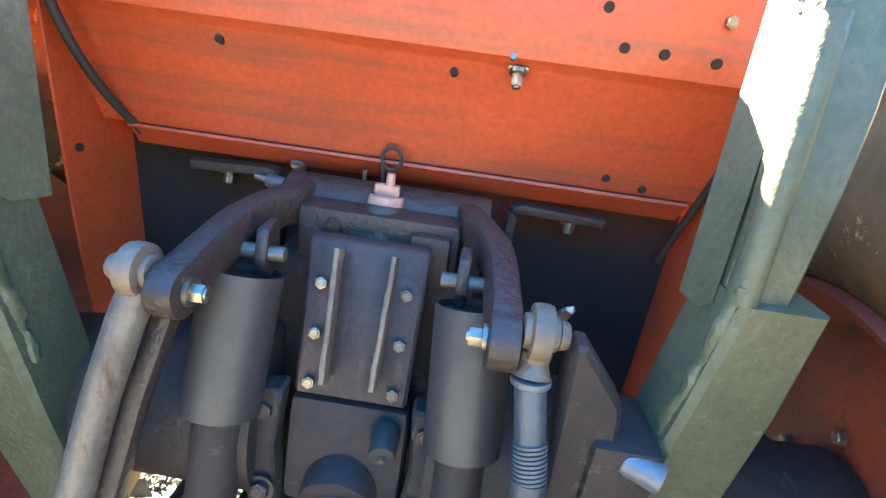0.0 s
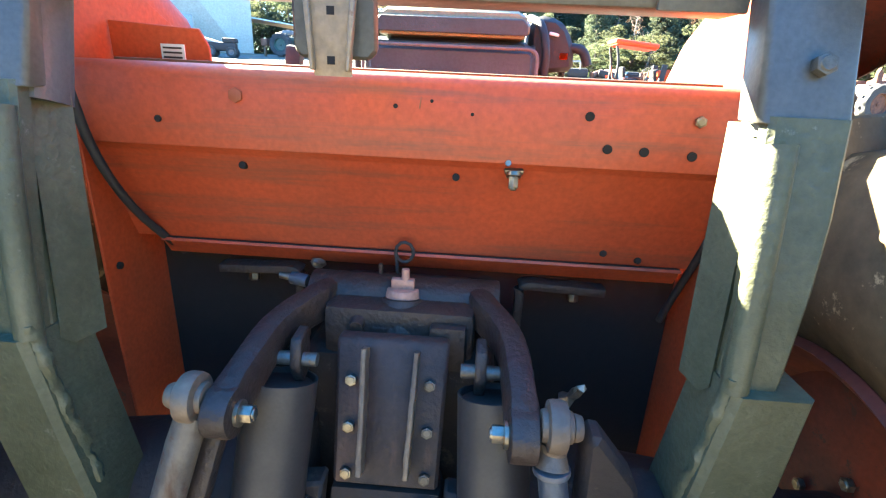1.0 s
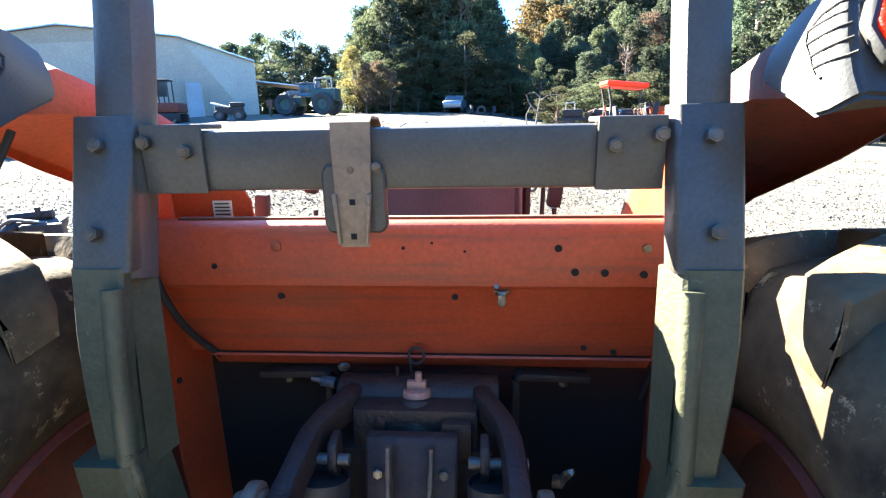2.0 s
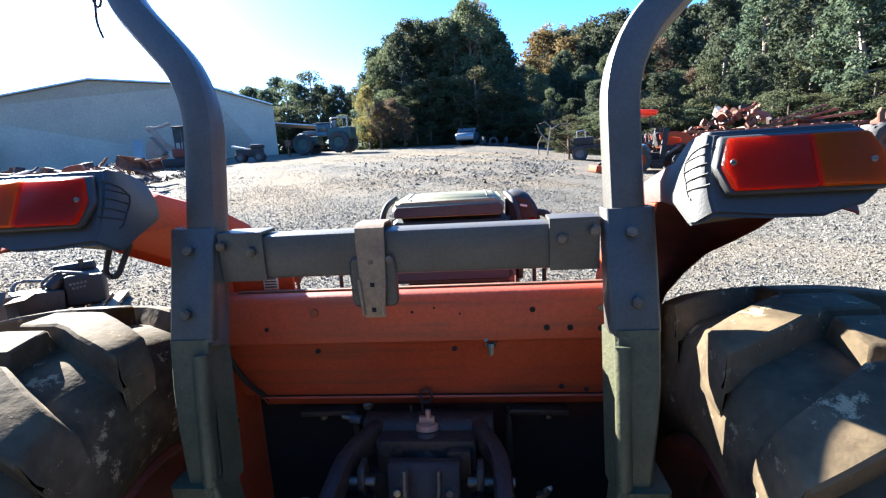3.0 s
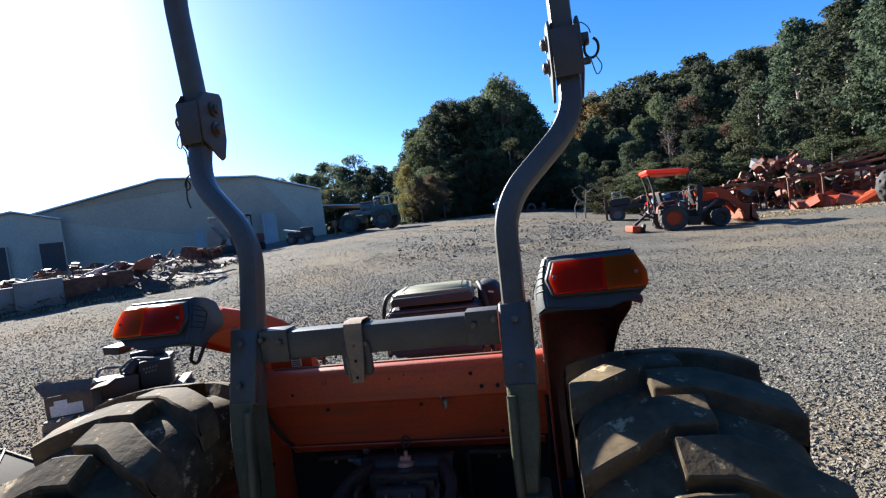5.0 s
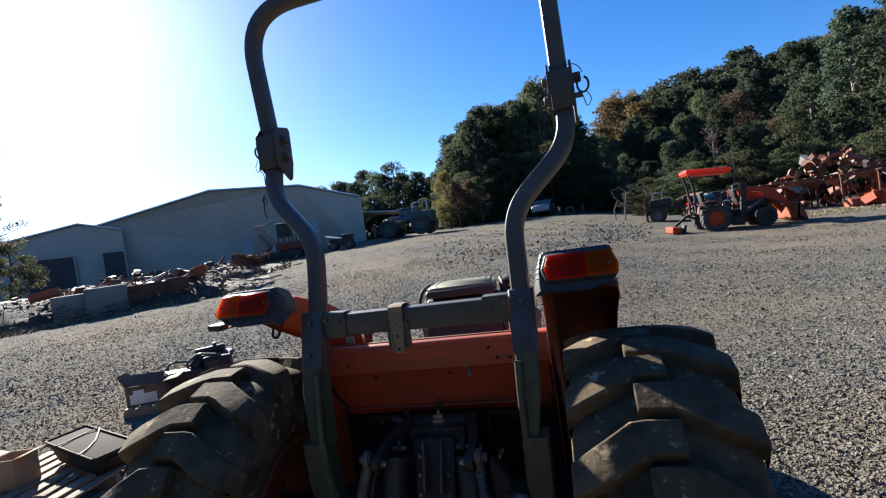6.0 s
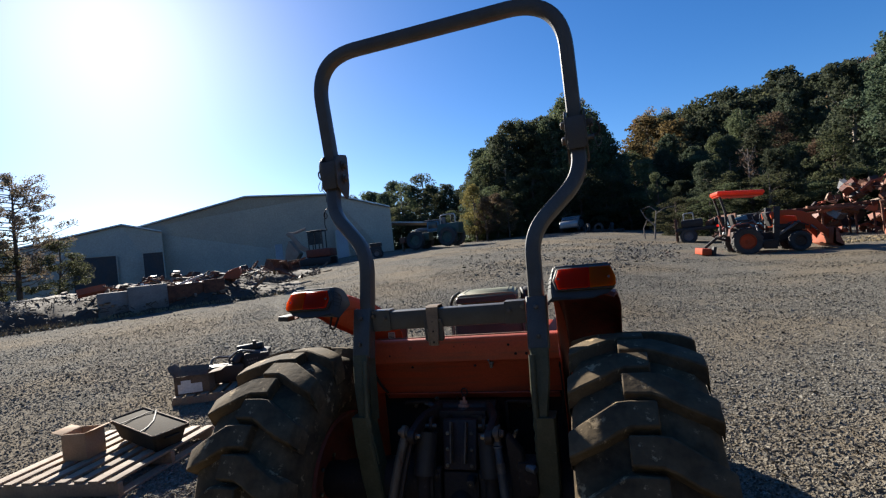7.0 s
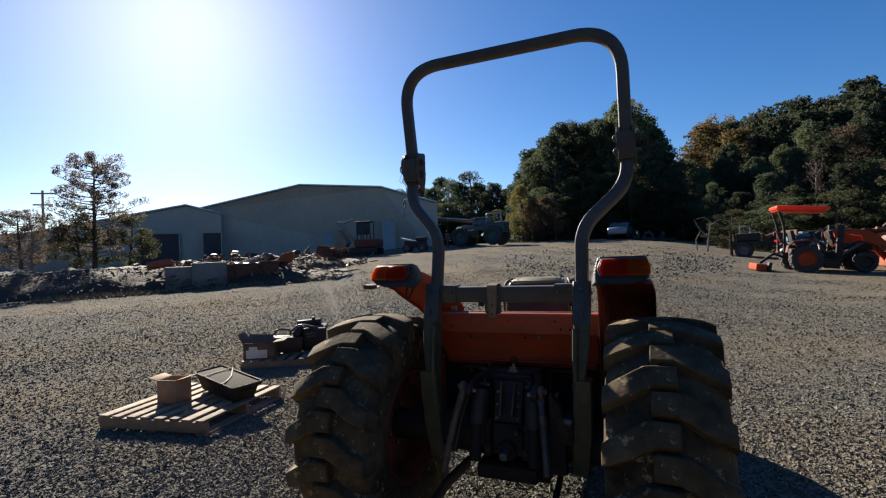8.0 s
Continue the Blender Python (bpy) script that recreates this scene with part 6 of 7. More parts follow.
def flatbed(at, turn, framed):
    """A dark wrecked truck and its load behind the small tractor."""
    f = thing("wrecked_truck", "dark stripped truck frame loaded with scrap at the wood's edge", "truck", at, turn)
    part("bed", box((0, 0, 0.75), (3.4, 1.5, 0.18), bevel=0.03), BLACK, f)
    part("bulkhead", box((-1.65, 0, 0.75), (0.08, 1.5, 1.2), bevel=0.02), RUST, f)
    part("cab", box((-0.9, 0, 1.05), (1.0, 1.3, 0.42), (0, 0, 0), 0.10), BLACK, f)
    if framed:
        hoop = fillet([(-1.25, -0.66, 1.22), (-1.24, -0.66, 1.56), (-0.82, -0.66, 1.58), (-0.80, -0.66, 1.22)], 0.06, 4)
        part("window_frame", tube(hoop, 0.032, 8, side=(0, 1, 0)), SILVER, f, "pale bare window frame")
    part("load", box((0.5, 0.1, 1.02), (0.8, 0.9, 0.36), (0, 8, 0), 0.08), CAST, f)
    part("load", box((1.25, -0.1, 0.98), (0.5, 1.0, 0.28), (0, -12, 0), 0.05), BLUE_PAINT, f)
    part("load", cyl((-0.2, -0.5, 0.95), (0.3, 0.5, 1.15), 0.14, seg=14), RUST, f)
    for x in (-1.1, 1.1):
        for s in (-1, 1):
            wheel(f, (x, s * 0.7, 0.4), 0.4, 0.24, rim=STEEL, lugs=14)


flatbed(spot(12.0, 27.5), -10, True)
flatbed(spot(16.5, 29.0), 12, False)


def old_tractor(at, turn, paint):
    """Larger stripped tractor with tall tyres, open frame and a bent roll bar."""
    t = thing("old_tractor", "stripped rusty tractor with tall lugged rear tyres", "tractor", at, turn)
    for s in (-1, 1):
        wheel(t, (0, s * 0.75, 0.74), 0.74, 0.42, rim=RUST, lugs=12, name="rear_wheel")
        wheel(t, (-1.75, s * 0.62, 0.62), 0.62, 0.34, rim=RUST, lugs=11, name="front_wheel")
        part("roll_post", tube(fillet([(0.25, s * 0.45, 1.1), (0.32, s * 0.45, 1.95), (0.10, s * 0.42, 2.12), (-0.05, s * 0.42, 1.6)], 0.12), 0.04, 8), STEEL, t)
        part("fender", sheet([(-0.55, 1.35), (-0.2, 1.58), (0.25, 1.58), (0.55, 1.40)], s * 0.45, s * 0.80, 0.02), RUST, t).matrix_basis = Matrix.Rotation(radians(-90), 4, "Z") @ Matrix.Scale(-1, 4, (1, 0, 0))
    part("body", box((-0.8, 0, 0.95), (1.9, 0.45, 0.50), bevel=0.08), CAST, t)
    part("hood", box((-1.0, 0, 1.28), (0.8, 0.42, 0.18), (0, -6, 0), 0.07), paint, t)
    part("seat", box((0.1, 0, 1.45), (0.4, 0.45, 0.3), bevel=0.06), BLACK, t)
    part("tank", box((-0.45, -0.42, 1.42), (0.42, 0.30, 0.20), (0, 4, 0), 0.04), WHITE, t, "pale plastic tank")
    part("mast", plate([(-1.45, -0.2, 1.1), (-1.25, -0.2, 1.1), (-1.28, -0.2, 1.55), (-1.42, -0.2, 1.72), (-1.50, -0.2, 1.55)], (0, 0.10, 0), 0.01), RUST, t)
    part("stay", sweep([(-2.1, -0.3, 0.9), (-1.2, -0.35, 1.25), (-0.4, -0.4, 1.30)], rect(0.08, 0.08, 0.01), (0, 1, 0)), RUST, t)
    return t


old_tractor(spot(37.2, 23.0), 14, RUST)
old_tractor(spot(41.5, 24.0), -10, RUST)

# ---- parked car, tyres and snag on the crest ----
def car(at, turn):
    c = thing("car", "silver hatchback car parked at the wood's edge", "car", at, turn)
    prof = [(-2.0, 0.35), (-2.05, 0.75), (-1.95, 0.95), (-1.1, 1.05), (-0.45, 1.42), (0.9, 1.45), (1.6, 1.08), (2.0, 0.98), (2.05, 0.4)]
    part("body", plate([(x, -0.8, z) for x, z in prof], (0, 1.6, 0), 0.08), SILVER, c)
    part("side_window", plate([(-0.95, -0.815, 1.05), (-0.40, -0.80, 1.36), (0.85, -0.80, 1.38), (1.35, -0.815, 1.08)], (0, -0.01, 0), 0.0), GLASSY, c)
    part("windscreen", plate([(-1.08, -0.65, 1.09), (-0.52, -0.6, 1.40), (-0.52, 0.6, 1.40), (-1.08, 0.65, 1.09)], (-0.02, 0, 0.02), 0.0), GLASSY, c)
    part("rear_window", plate([(0.95, -0.6, 1.44), (1.52, -0.65, 1.14), (1.52, 0.65, 1.14), (0.95, 0.6, 1.44)], (0.02, 0, 0.02), 0.0), GLASSY, c)
    for x in (-1.3, 1.3):
        for s in (-1, 1):
            wheel(c, (x, s * 0.74, 0.31), 0.31, 0.2, rim=STEEL, lugs=4)


car(spot(-2.6, 45.2), 84)
for k in range(9):
    x, y, z = spot(-0.9 + 0.42 * k + rnd.uniform(-0.1, 0.1), 43.0 + rnd.uniform(-0.8, 0.8))
    old = thing("loose_tyre", "worn black tyre dumped on the ground", "tyre", (x, y, z), rnd.uniform(0, 90), "dumped tyres")
    flat = k % 3 != 0
    bm = spin([(-0.10, 0.22), (-0.12, 0.30), (-0.10, 0.40), (0.10, 0.40), (0.12, 0.30), (0.10, 0.22)], 24)
    bmesh.ops.transform(bm, matrix=pose(0, 0, 0.12 if flat else 0.38, 0, 90 if flat else 10, 0), verts=bm.verts[:])
    part("carcass", bm, RUBBER_FAR, old)

# ---- machines beside the shed ----
def wheel_loader(at, turn):
    """A big dark loader without its bucket."""
    w = thing("wheel_loader", "dark blue-green wheel loader with tall tyres, parked by the trees", "loader", at, turn)
    for x in (-1.5, 1.6):
        for s in (-1, 1):
            wheel(w, (x, s * 0.95, 0.85), 0.85, 0.55, rim=GREEN_DARK, lugs=14)
    part("rear_body", box((1.5, 0, 1.55), (2.1, 1.3, 0.95), bevel=0.15), GREEN_DARK, w)
    part("front_frame", box((-1.2, 0, 1.1), (1.6, 1.0, 0.7), bevel=0.12), GREEN_DARK, w)
    part("cab", box((0.15, 0, 1.9), (1.2, 1.25, 0.9), bevel=0.1), BLUE_PAINT, w)
    part("cab_window", box((0.15, -0.64, 2.0), (0.9, 0.03, 0.55), bevel=0.04), GLASSY, w)
    part("canopy", box((0.1, 0, 2.42), (1.5, 1.4, 0.08), bevel=0.03), STEEL, w)
    for s in (-1, 1):
        part("boom", sweep(fillet([(-0.5, s * 0.4, 1.7), (-1.6, s * 0.4, 1.8), (-2.6, s * 0.4, 0.9)], 0.5), rect(0.14, 0.3, 0.02), (0, 1, 0)), STEEL, w)
    part("fork_frame", box((-2.85, -0.2, 1.0), (0.5, 1.6, 0.5), bevel=0.03), RUST, w)
    part("fork_leg", box((-2.95, -0.7, 0.6), (0.16, 0.2, 1.2), bevel=0.03), TAN_STEEL, w)
    part("hand_rail", tube(fillet([(0.9, -0.62, 2.0), (0.9, -0.62, 2.75), (2.3, -0.62, 2.75), (2.3, -0.62, 2.0)], 0.2), 0.06, 6), SILVER, w)
    part("air_cleaner", cyl((1.1, -0.4, 2.0), (1.1, -0.4, 2.55), 0.2, seg=14, bevel=0.04), STEEL, w)
    part("exhaust", cyl((1.6, 0.3, 2.0), (1.6, 0.3, 2.7), 0.07, seg=12), BLACK, w)


wheel_loader(spot(-18.8, 42.0), -6)


def excavator(at, turn):
    """Low tracked digger with a glazed cab and a pale dusty boom folded beside it."""
    e = thing("excavator", "dusty orange digger with glazed cab and pale boom by the shed", "excavator", at, turn)
    for s in (-1, 1):
        part("track", box((0, s * 0.8, 0.35), (2.6, 0.4, 0.6), bevel=0.25), BLACK, e)
    part("house", box((0.35, 0, 0.98), (1.9, 1.7, 0.62), bevel=0.12), ORANGE_DIRTY_SHADED, e)
    cab = thing_part("cab", e)
    for x in (-0.30, 0.20, 0.78):
        for y in (-0.82, 0.02):
            part("pillar", box((x, y, 1.95), (0.07, 0.07, 1.35), bevel=0.01), BLACK, cab)
    part("roof", box((0.24, -0.4, 2.66), (1.25, 0.98, 0.10), bevel=0.04), BLACK, cab)
    for x0, x1 in ((-0.26, 0.16), (0.24, 0.74)):
        part("pane", box(((x0 + x1) / 2, -0.83, 2.10), (x1 - x0 - 0.02, 0.012, 0.92), bevel=0.0), GLASSY, cab)
    boom = fillet([(-0.6, 0.2, 1.15), (-1.35, 0.2, 1.55), (-2.15, 0.2, 2.75), (-2.35, 0.2, 2.60)], 0.4)
    part("boom", sweep(boom, rect(0.20, 0.34, 0.02), (0, 1, 0)), DUSTY, e)
    part("stick", sweep(fillet([(-2.30, 0.2, 2.80), (-1.75, 0.2, 2.72), (-0.85, 0.2, 3.02)], 0.3), rect(0.14, 0.16, 0.02), (0, 1, 0)), DUSTY, e)
    part("bucket", plate([(-2.55, -0.2, 0.75), (-1.75, -0.2, 0.55), (-1.35, -0.2, 1.1), (-1.75, -0.2, 1.65), (-2.15, -0.2, 2.2), (-2.45, -0.2, 1.5)], (0, 0.8, 0), 0.03), DUSTY, e)
    part("ram", cyl((-0.9, 0.2, 1.15), (-1.9, 0.2, 2.1), 0.06, seg=12), STEEL, e)


excavator(spot(-32.9, 38.0), 12)


def skid_steer(at, turn):
    s4 = thing("utility_cart", "small dark utility cart with white hood beside the shed", "vehicle", at, turn)
    for x in (-0.6, 0.6):
        for s in (-1, 1):
            wheel(s4, (x, s * 0.5, 0.32), 0.32, 0.22, rim=STEEL, lugs=12)
    part("body", box((0, 0, 0.62), (1.7, 0.9, 0.5), bevel=0.1), BLACK, s4)
    part("hood", box((-0.6, 0, 0.98), (0.9, 0.95, 0.10), (0, 14, 0), 0.04), WHITE, s4)
    part("rack", box((0.5, 0, 1.0), (0.8, 0.85, 0.25), bevel=0.05), BLACK, s4)


skid_steer(spot(-26.8, 36.0), 15)

# ---- buildings ----
def shed(name, label, outline, depth_way, material):
    """A metal shed: front outline of (bearing, distance, height), roof and walls carried back."""
    b = thing(name, label, "building")
    front = [Vector(spot(az, r)[:2] + (h,)) for az, r, h in outline]
    back = [p + Vector(depth_way) for p in front]
    bm = bmesh.new()
    vf, vb = [bm.verts.new(p) for p in front], [bm.verts.new(p) for p in back]
    bm.faces.new(vf)
    bm.faces.new(vb[::-1])
    n = len(vf)
    for i in (0, n - 2, n - 1):
        j = (i + 1) % n
        if i != n - 1:
            bm.faces.new((vf[i], vf[j], vb[j], vb[i]))
    part("wall", bm, material, b, smooth=False)
    bm = bmesh.new()
    up = Vector((0, 0, 0.12))
    lean = Vector(depth_way).normalized() * -0.35
    for i in range(1, n - 2):
        a, c = front[i] + lean, front[i + 1] + lean
        plate([a + up * 0.2, c + up * 0.2, back[i + 1] + up * 0.2, back[i] + up * 0.2], up, 0.0, bm)
    part("roof", bm, METAL_ROOF, b, smooth=False)
    return b, front


SHED_D = (-14.0, 26.0, 0.0)
big_shed, shed_front = shed("machine_shed", "large tan metal shed with low gable roof and dark doorways", [(-51.2, 52, 0.6), (-51.2, 52, 6.6), (-40.0, 48.5, 8.7), (-30.6, 48, 8.35), (-23.9, 49.5, 6.75), (-23.9, 49.5, 0.8)], SHED_D, METAL_WALL)
low_shed, low_front = shed("store_shed", "lower tan metal shed with dark loading doors", [(-66.0, 56, 0.4), (-66.0, 56, 4.4), (-51.9, 51.2, 7.0), (-48.5, 50.2, 6.1), (-48.5, 50.2, 0.6)], (-16.0, 14.0, 0.0), METAL_WALL)


def shed_opening(parent, az0, az1, r, z0, z1, mat, name):
    a, b = Vector(spot(az0, r)[:2] + (z0,)), Vector(spot(az1, r)[:2] + (z0,))
    way = (b - a).normalized()
    out = Vector((way.y, -way.x, 0)) * 0.08
    door = part(name, plate([a, b, b + Vector((0, 0, z1 - z0)), a + Vector((0, 0, z1 - z0))], out, 0.0), mat, parent, smooth=False)
    for p, q in ((a, a + Vector((0, 0, z1 - z0))), (b, b + Vector((0, 0, z1 - z0))), (a + Vector((0, 0, z1 - z0)), b + Vector((0, 0, z1 - z0)))):
        part("door_frame", sweep([p + out, q + out], rect(0.10, 0.10, 0.02), (way.x, way.y, 0.01)), METAL_WALL, door)


shed_opening(low_shed, -56.2, -52.6, 50.9, 1.35, 4.35, DOOR_DARK, "loading_door")
shed_opening(low_shed, -50.4, -48.0 - 0.55, 49.6, 1.9, 4.3, DOOR_DARK, "loading_door")
shed_opening(big_shed, -30.6, -29.2, 47.6, 1.6, 4.9, DOOR_GREY, "roller_door")
shed_opening(big_shed, -37.5, -36.6, 47.6, 1.8, 4.0, DOOR_GREY, "side_door")
far_roof, far_front = shed("distant_shed", "distant low shed with white roof", [(-78, 70, 1.0), (-78, 70, 4.3), (-63.2, 66, 5.4), (-60.5, 65.5, 4.6), (-60.5, 65.5, 1.0)], (-12, 10, 0), METAL_WALL)
lean_to = thing("open_shelter", "low open shelter with galvanised roof beyond the shed", "shelter", spot(-22.8, 58), 20)
part("roof", box((0, 0, 3.2), (7.5, 5, 0.12), (0, 6, 0), 0.0), METAL_ROOF, lean_to)
for x in (-3.4, 3.4):
    for y in (-2.2, 2.2):
        part("post", box((x, y, 1.5), (0.16, 0.16, 3.4), bevel=0.01), WOOD, lean_to)


# ---- dirt bank with blocks and scrap in front of the sheds ----
def bank(az0, az1, near, deep, high, rough, label):
    """A long heap of dirt along the ground, tapering at both ends."""
    verts, faces, nu, nv = [], [], 130, 18
    for i in range(nu):
        az = az0 + (az1 - az0) * i / (nu - 1)
        for j in range(nv):
            v = j / (nv - 1)
            r = near + deep * v + max(0, (-48 - az)) * 0.10
            x, y, z = spot(az, r)
            ends = min(1, i / 12, (nu - 1 - i) / 34)
            h = high * math.sin(math.pi * min(1, v * 1.02)) ** 0.8 * ends * (0.95 + 0.35 * noise.noise((az * 0.22, v * 2, 0)))
            h += ends * rough * (0.16 * noise.noise((x * 1.1, y * 1.1, 3)) + 0.10 * noise.noise((x * 3.1, y * 3.1, 1)) + 0.06 * noise.noise((x * 7, y * 7, 5)))
            verts.append((x, y, z + h - 0.03))
    for i in range(nu - 1):
        for j in range(nv - 1):
            a = i * nv + j
            faces.append((a, a + 1, a + nv + 1, a + nv))
    ob = raw_part("dirt_bank", verts, faces, DIRT, None)
    ob.data.shade_smooth()
    tagged(ob, label, "dirt bank", kind="structure")


bank(-76, -35, 19.5, 6.5, 1.0, 1.0, "rough bank of dark dirt and rubble along the yard's edge")
bank(-50, -33, 28.0, 5.0, 0.75, 1.0, "low dark heap of dirt before the shed")


def block(at, turn, s, mat, label):
    b = thing("concrete_block", label, "block", at, turn, "blocks along the bank")
    part("body", box((0, 0, s[2] / 2), s, bevel=0.05), mat, b)
    part("lifting_eye", tube([(-0.1, 0, s[2] - 0.02), (-0.08, 0, s[2] + 0.08), (0.08, 0, s[2] + 0.08), (0.1, 0, s[2] - 0.02)], 0.015, 8), RUST, b)


block(spot(-50.8, 20.4, -0.04), 48, (1.25, 0.7, 1.05), CONCRETE, "pale concrete block standing at the dirt bank")
block(spot(-53.6, 20.6, -0.04), 52, (1.1, 0.7, 0.95), CONCRETE, "grey concrete block standing at the dirt bank")
for az, w, h in ((-47.6, 1.5, 0.9), (-44.6, 0.75, 0.95)):
    crate = thing("steel_crate", "rusty steel crate standing at the dirt bank", "crate", spot(az, 20.6, -0.03), -az + 4, "steel crates")
    for s in (-1, 1):
        part("side", box((0, s * 0.38, h / 2), (w, 0.04, h), bevel=0.01), RUST, crate)
        part("end", box((s * (w / 2 - 0.02), 0, h / 2), (0.04, 0.72, h), bevel=0.01), RUST, crate)
    part("floor", box((0, 0, 0.05), (w - 0.08, 0.72, 0.04), bevel=0.0), RUST, crate)
for k in range(44):
    az, r = rnd.uniform(-57, -36), rnd.uniform(20.8, 24.5)
    x, y, z = spot(az, r)
    lift = 0.75 + rnd.uniform(-0.15, 0.35)
    if k % 2:
        salvage(rnd.choice((1, 2, 3, 4)), (x, y, z + lift - 0.1), rnd.uniform(0, 360), rnd.uniform(0.5, 0.8), (rnd.uniform(-25, 25), rnd.uniform(-20, 20)), rnd.choice((RUST, RUST, CAST, ORANGE_FADED)))
    else:
        beam = thing("scrap_beam", "length of scrap steel lying on the dirt bank", "scrap", (x, y, z + lift), rnd.uniform(0, 180), "scrap steel")
        beam.matrix_basis = pose(x, y, z + lift, rnd.uniform(-14, 14), rnd.uniform(-18, 18), rnd.uniform(0, 180))
        part("bar", box((0, 0, 0), (rnd.uniform(0.8, 2.2), 0.10, 0.07), bevel=0.01), rnd.choice((RUST, WHITE, STEEL, WOOD)), beam)


# ---- broken boards, pipes and rubble strewn over the bank ----
def debris(name, label, bearings, distance, count, size, mat, seed, heap):
    rg = np.random.default_rng(seed)
    verts, faces = [], []
    f = np.array([(0, 2, 3, 1), (4, 5, 7, 6), (0, 1, 5, 4), (2, 6, 7, 3), (0, 4, 6, 2), (1, 3, 7, 5)])
    base = np.array([(x, y, z) for z in (-0.5, 0.5) for y in (-0.5, 0.5) for x in (-0.5, 0.5)])
    for k in range(count):
        az, r = rg.uniform(*bearings), rg.uniform(*distance)
        x, y, z = spot(az, r)
        v = min(1.0, max(0.0, (r - 19.5) / 6.5))
        z += heap * math.sin(math.pi * v) ** 0.8
        dims = np.array((rg.uniform(1, 7), rg.uniform(0.5, 1.4), rg.uniform(0.25, 0.9))) * size * rg.uniform(0.6, 1.4)
        m = np.array(Euler((rg.normal(0, 0.35), rg.normal(0, 0.35), rg.uniform(0, math.tau))).to_matrix())
        p = (base * rg.uniform(0.8, 1.1, (8, 3)) * dims) @ m.T + np.array((x, y, z + 0.05))
        faces += (f + len(verts)).tolist()
        verts += p.tolist()
    ob = raw_part(name, verts, faces, mat, None)
    tagged(ob, label, "debris", kind="stuff")


debris("bank_rubble", "dark rubble and broken pieces strewn over the dirt bank", (-72, -36), (18.9, 25), 3000, 0.030, RUBBLE, 5, 0.85)
debris("bank_boards", "pale broken boards and pipes lying on the dirt bank", (-58, -37), (20, 24), 90, 0.10, WOOD, 6, 0.98)
debris("shed_scrap", "low dark scrap lying before the shed", (-47, -33), (26, 37), 1300, 0.06, RUBBLE, 7, 0.0)
debris("shed_boards", "scattered pale and rusty strips before the shed", (-48, -32), (26, 37), 60, 0.13, TAN_STEEL, 8, 0.0)


# ---- trees ----
def leaf_cloud(rng, centres, radii, count, size, flat=0.8):
    """Many small leaves in clumps: vertices and faces of a crown."""
    n = len(centres) * count
    c = np.repeat(np.asarray(centres, float), count, axis=0)
    rad = np.repeat(np.asarray(radii, float), count)
    d = rng.normal(size=(n, 3))
    d /= np.linalg.norm(d, axis=1)[:, None]
    p = c + d * (rad * rng.uniform(0.35, 1.0, n) ** 0.6)[:, None] * np.array((1, 1, flat))
    u = rng.normal(size=(n, 3))
    u /= np.linalg.norm(u, axis=1)[:, None]
    v = np.cross(u, rng.normal(size=(n, 3)))
    v /= np.linalg.norm(v, axis=1)[:, None]
    s = size * rng.uniform(0.6, 1.3, n)[:, None]
    quad = np.stack((p - u * s, p - v * s * 0.6, p + u * s, p + v * s * 0.6), axis=1).reshape(-1, 3)
    return quad, np.arange(n * 4).reshape(-1, 4)


def limb_mesh(limbs, n=7):
    bm = bmesh.new()
    for pts, r0, r1 in limbs:
        rings = []
        for i, p in enumerate(pts):
            way = (Vector(pts[min(i + 1, len(pts) - 1)]) - Vector(pts[max(i - 1, 0)])).normalized()
            a = way.orthogonal().normalized()
            b = way.cross(a)
            r = r0 + (r1 - r0) * i / (len(pts) - 1)
            rings.append([bm.verts.new(Vector(p) + a * r * math.cos(math.tau * k / n) + b * r * math.sin(math.tau * k / n)) for k in range(n)])
        for a, b in zip(rings, rings[1:]):
            for k in range(n):
                bm.faces.new((a[k], a[(k + 1) % n], b[(k + 1) % n], b[k]))
    return bm


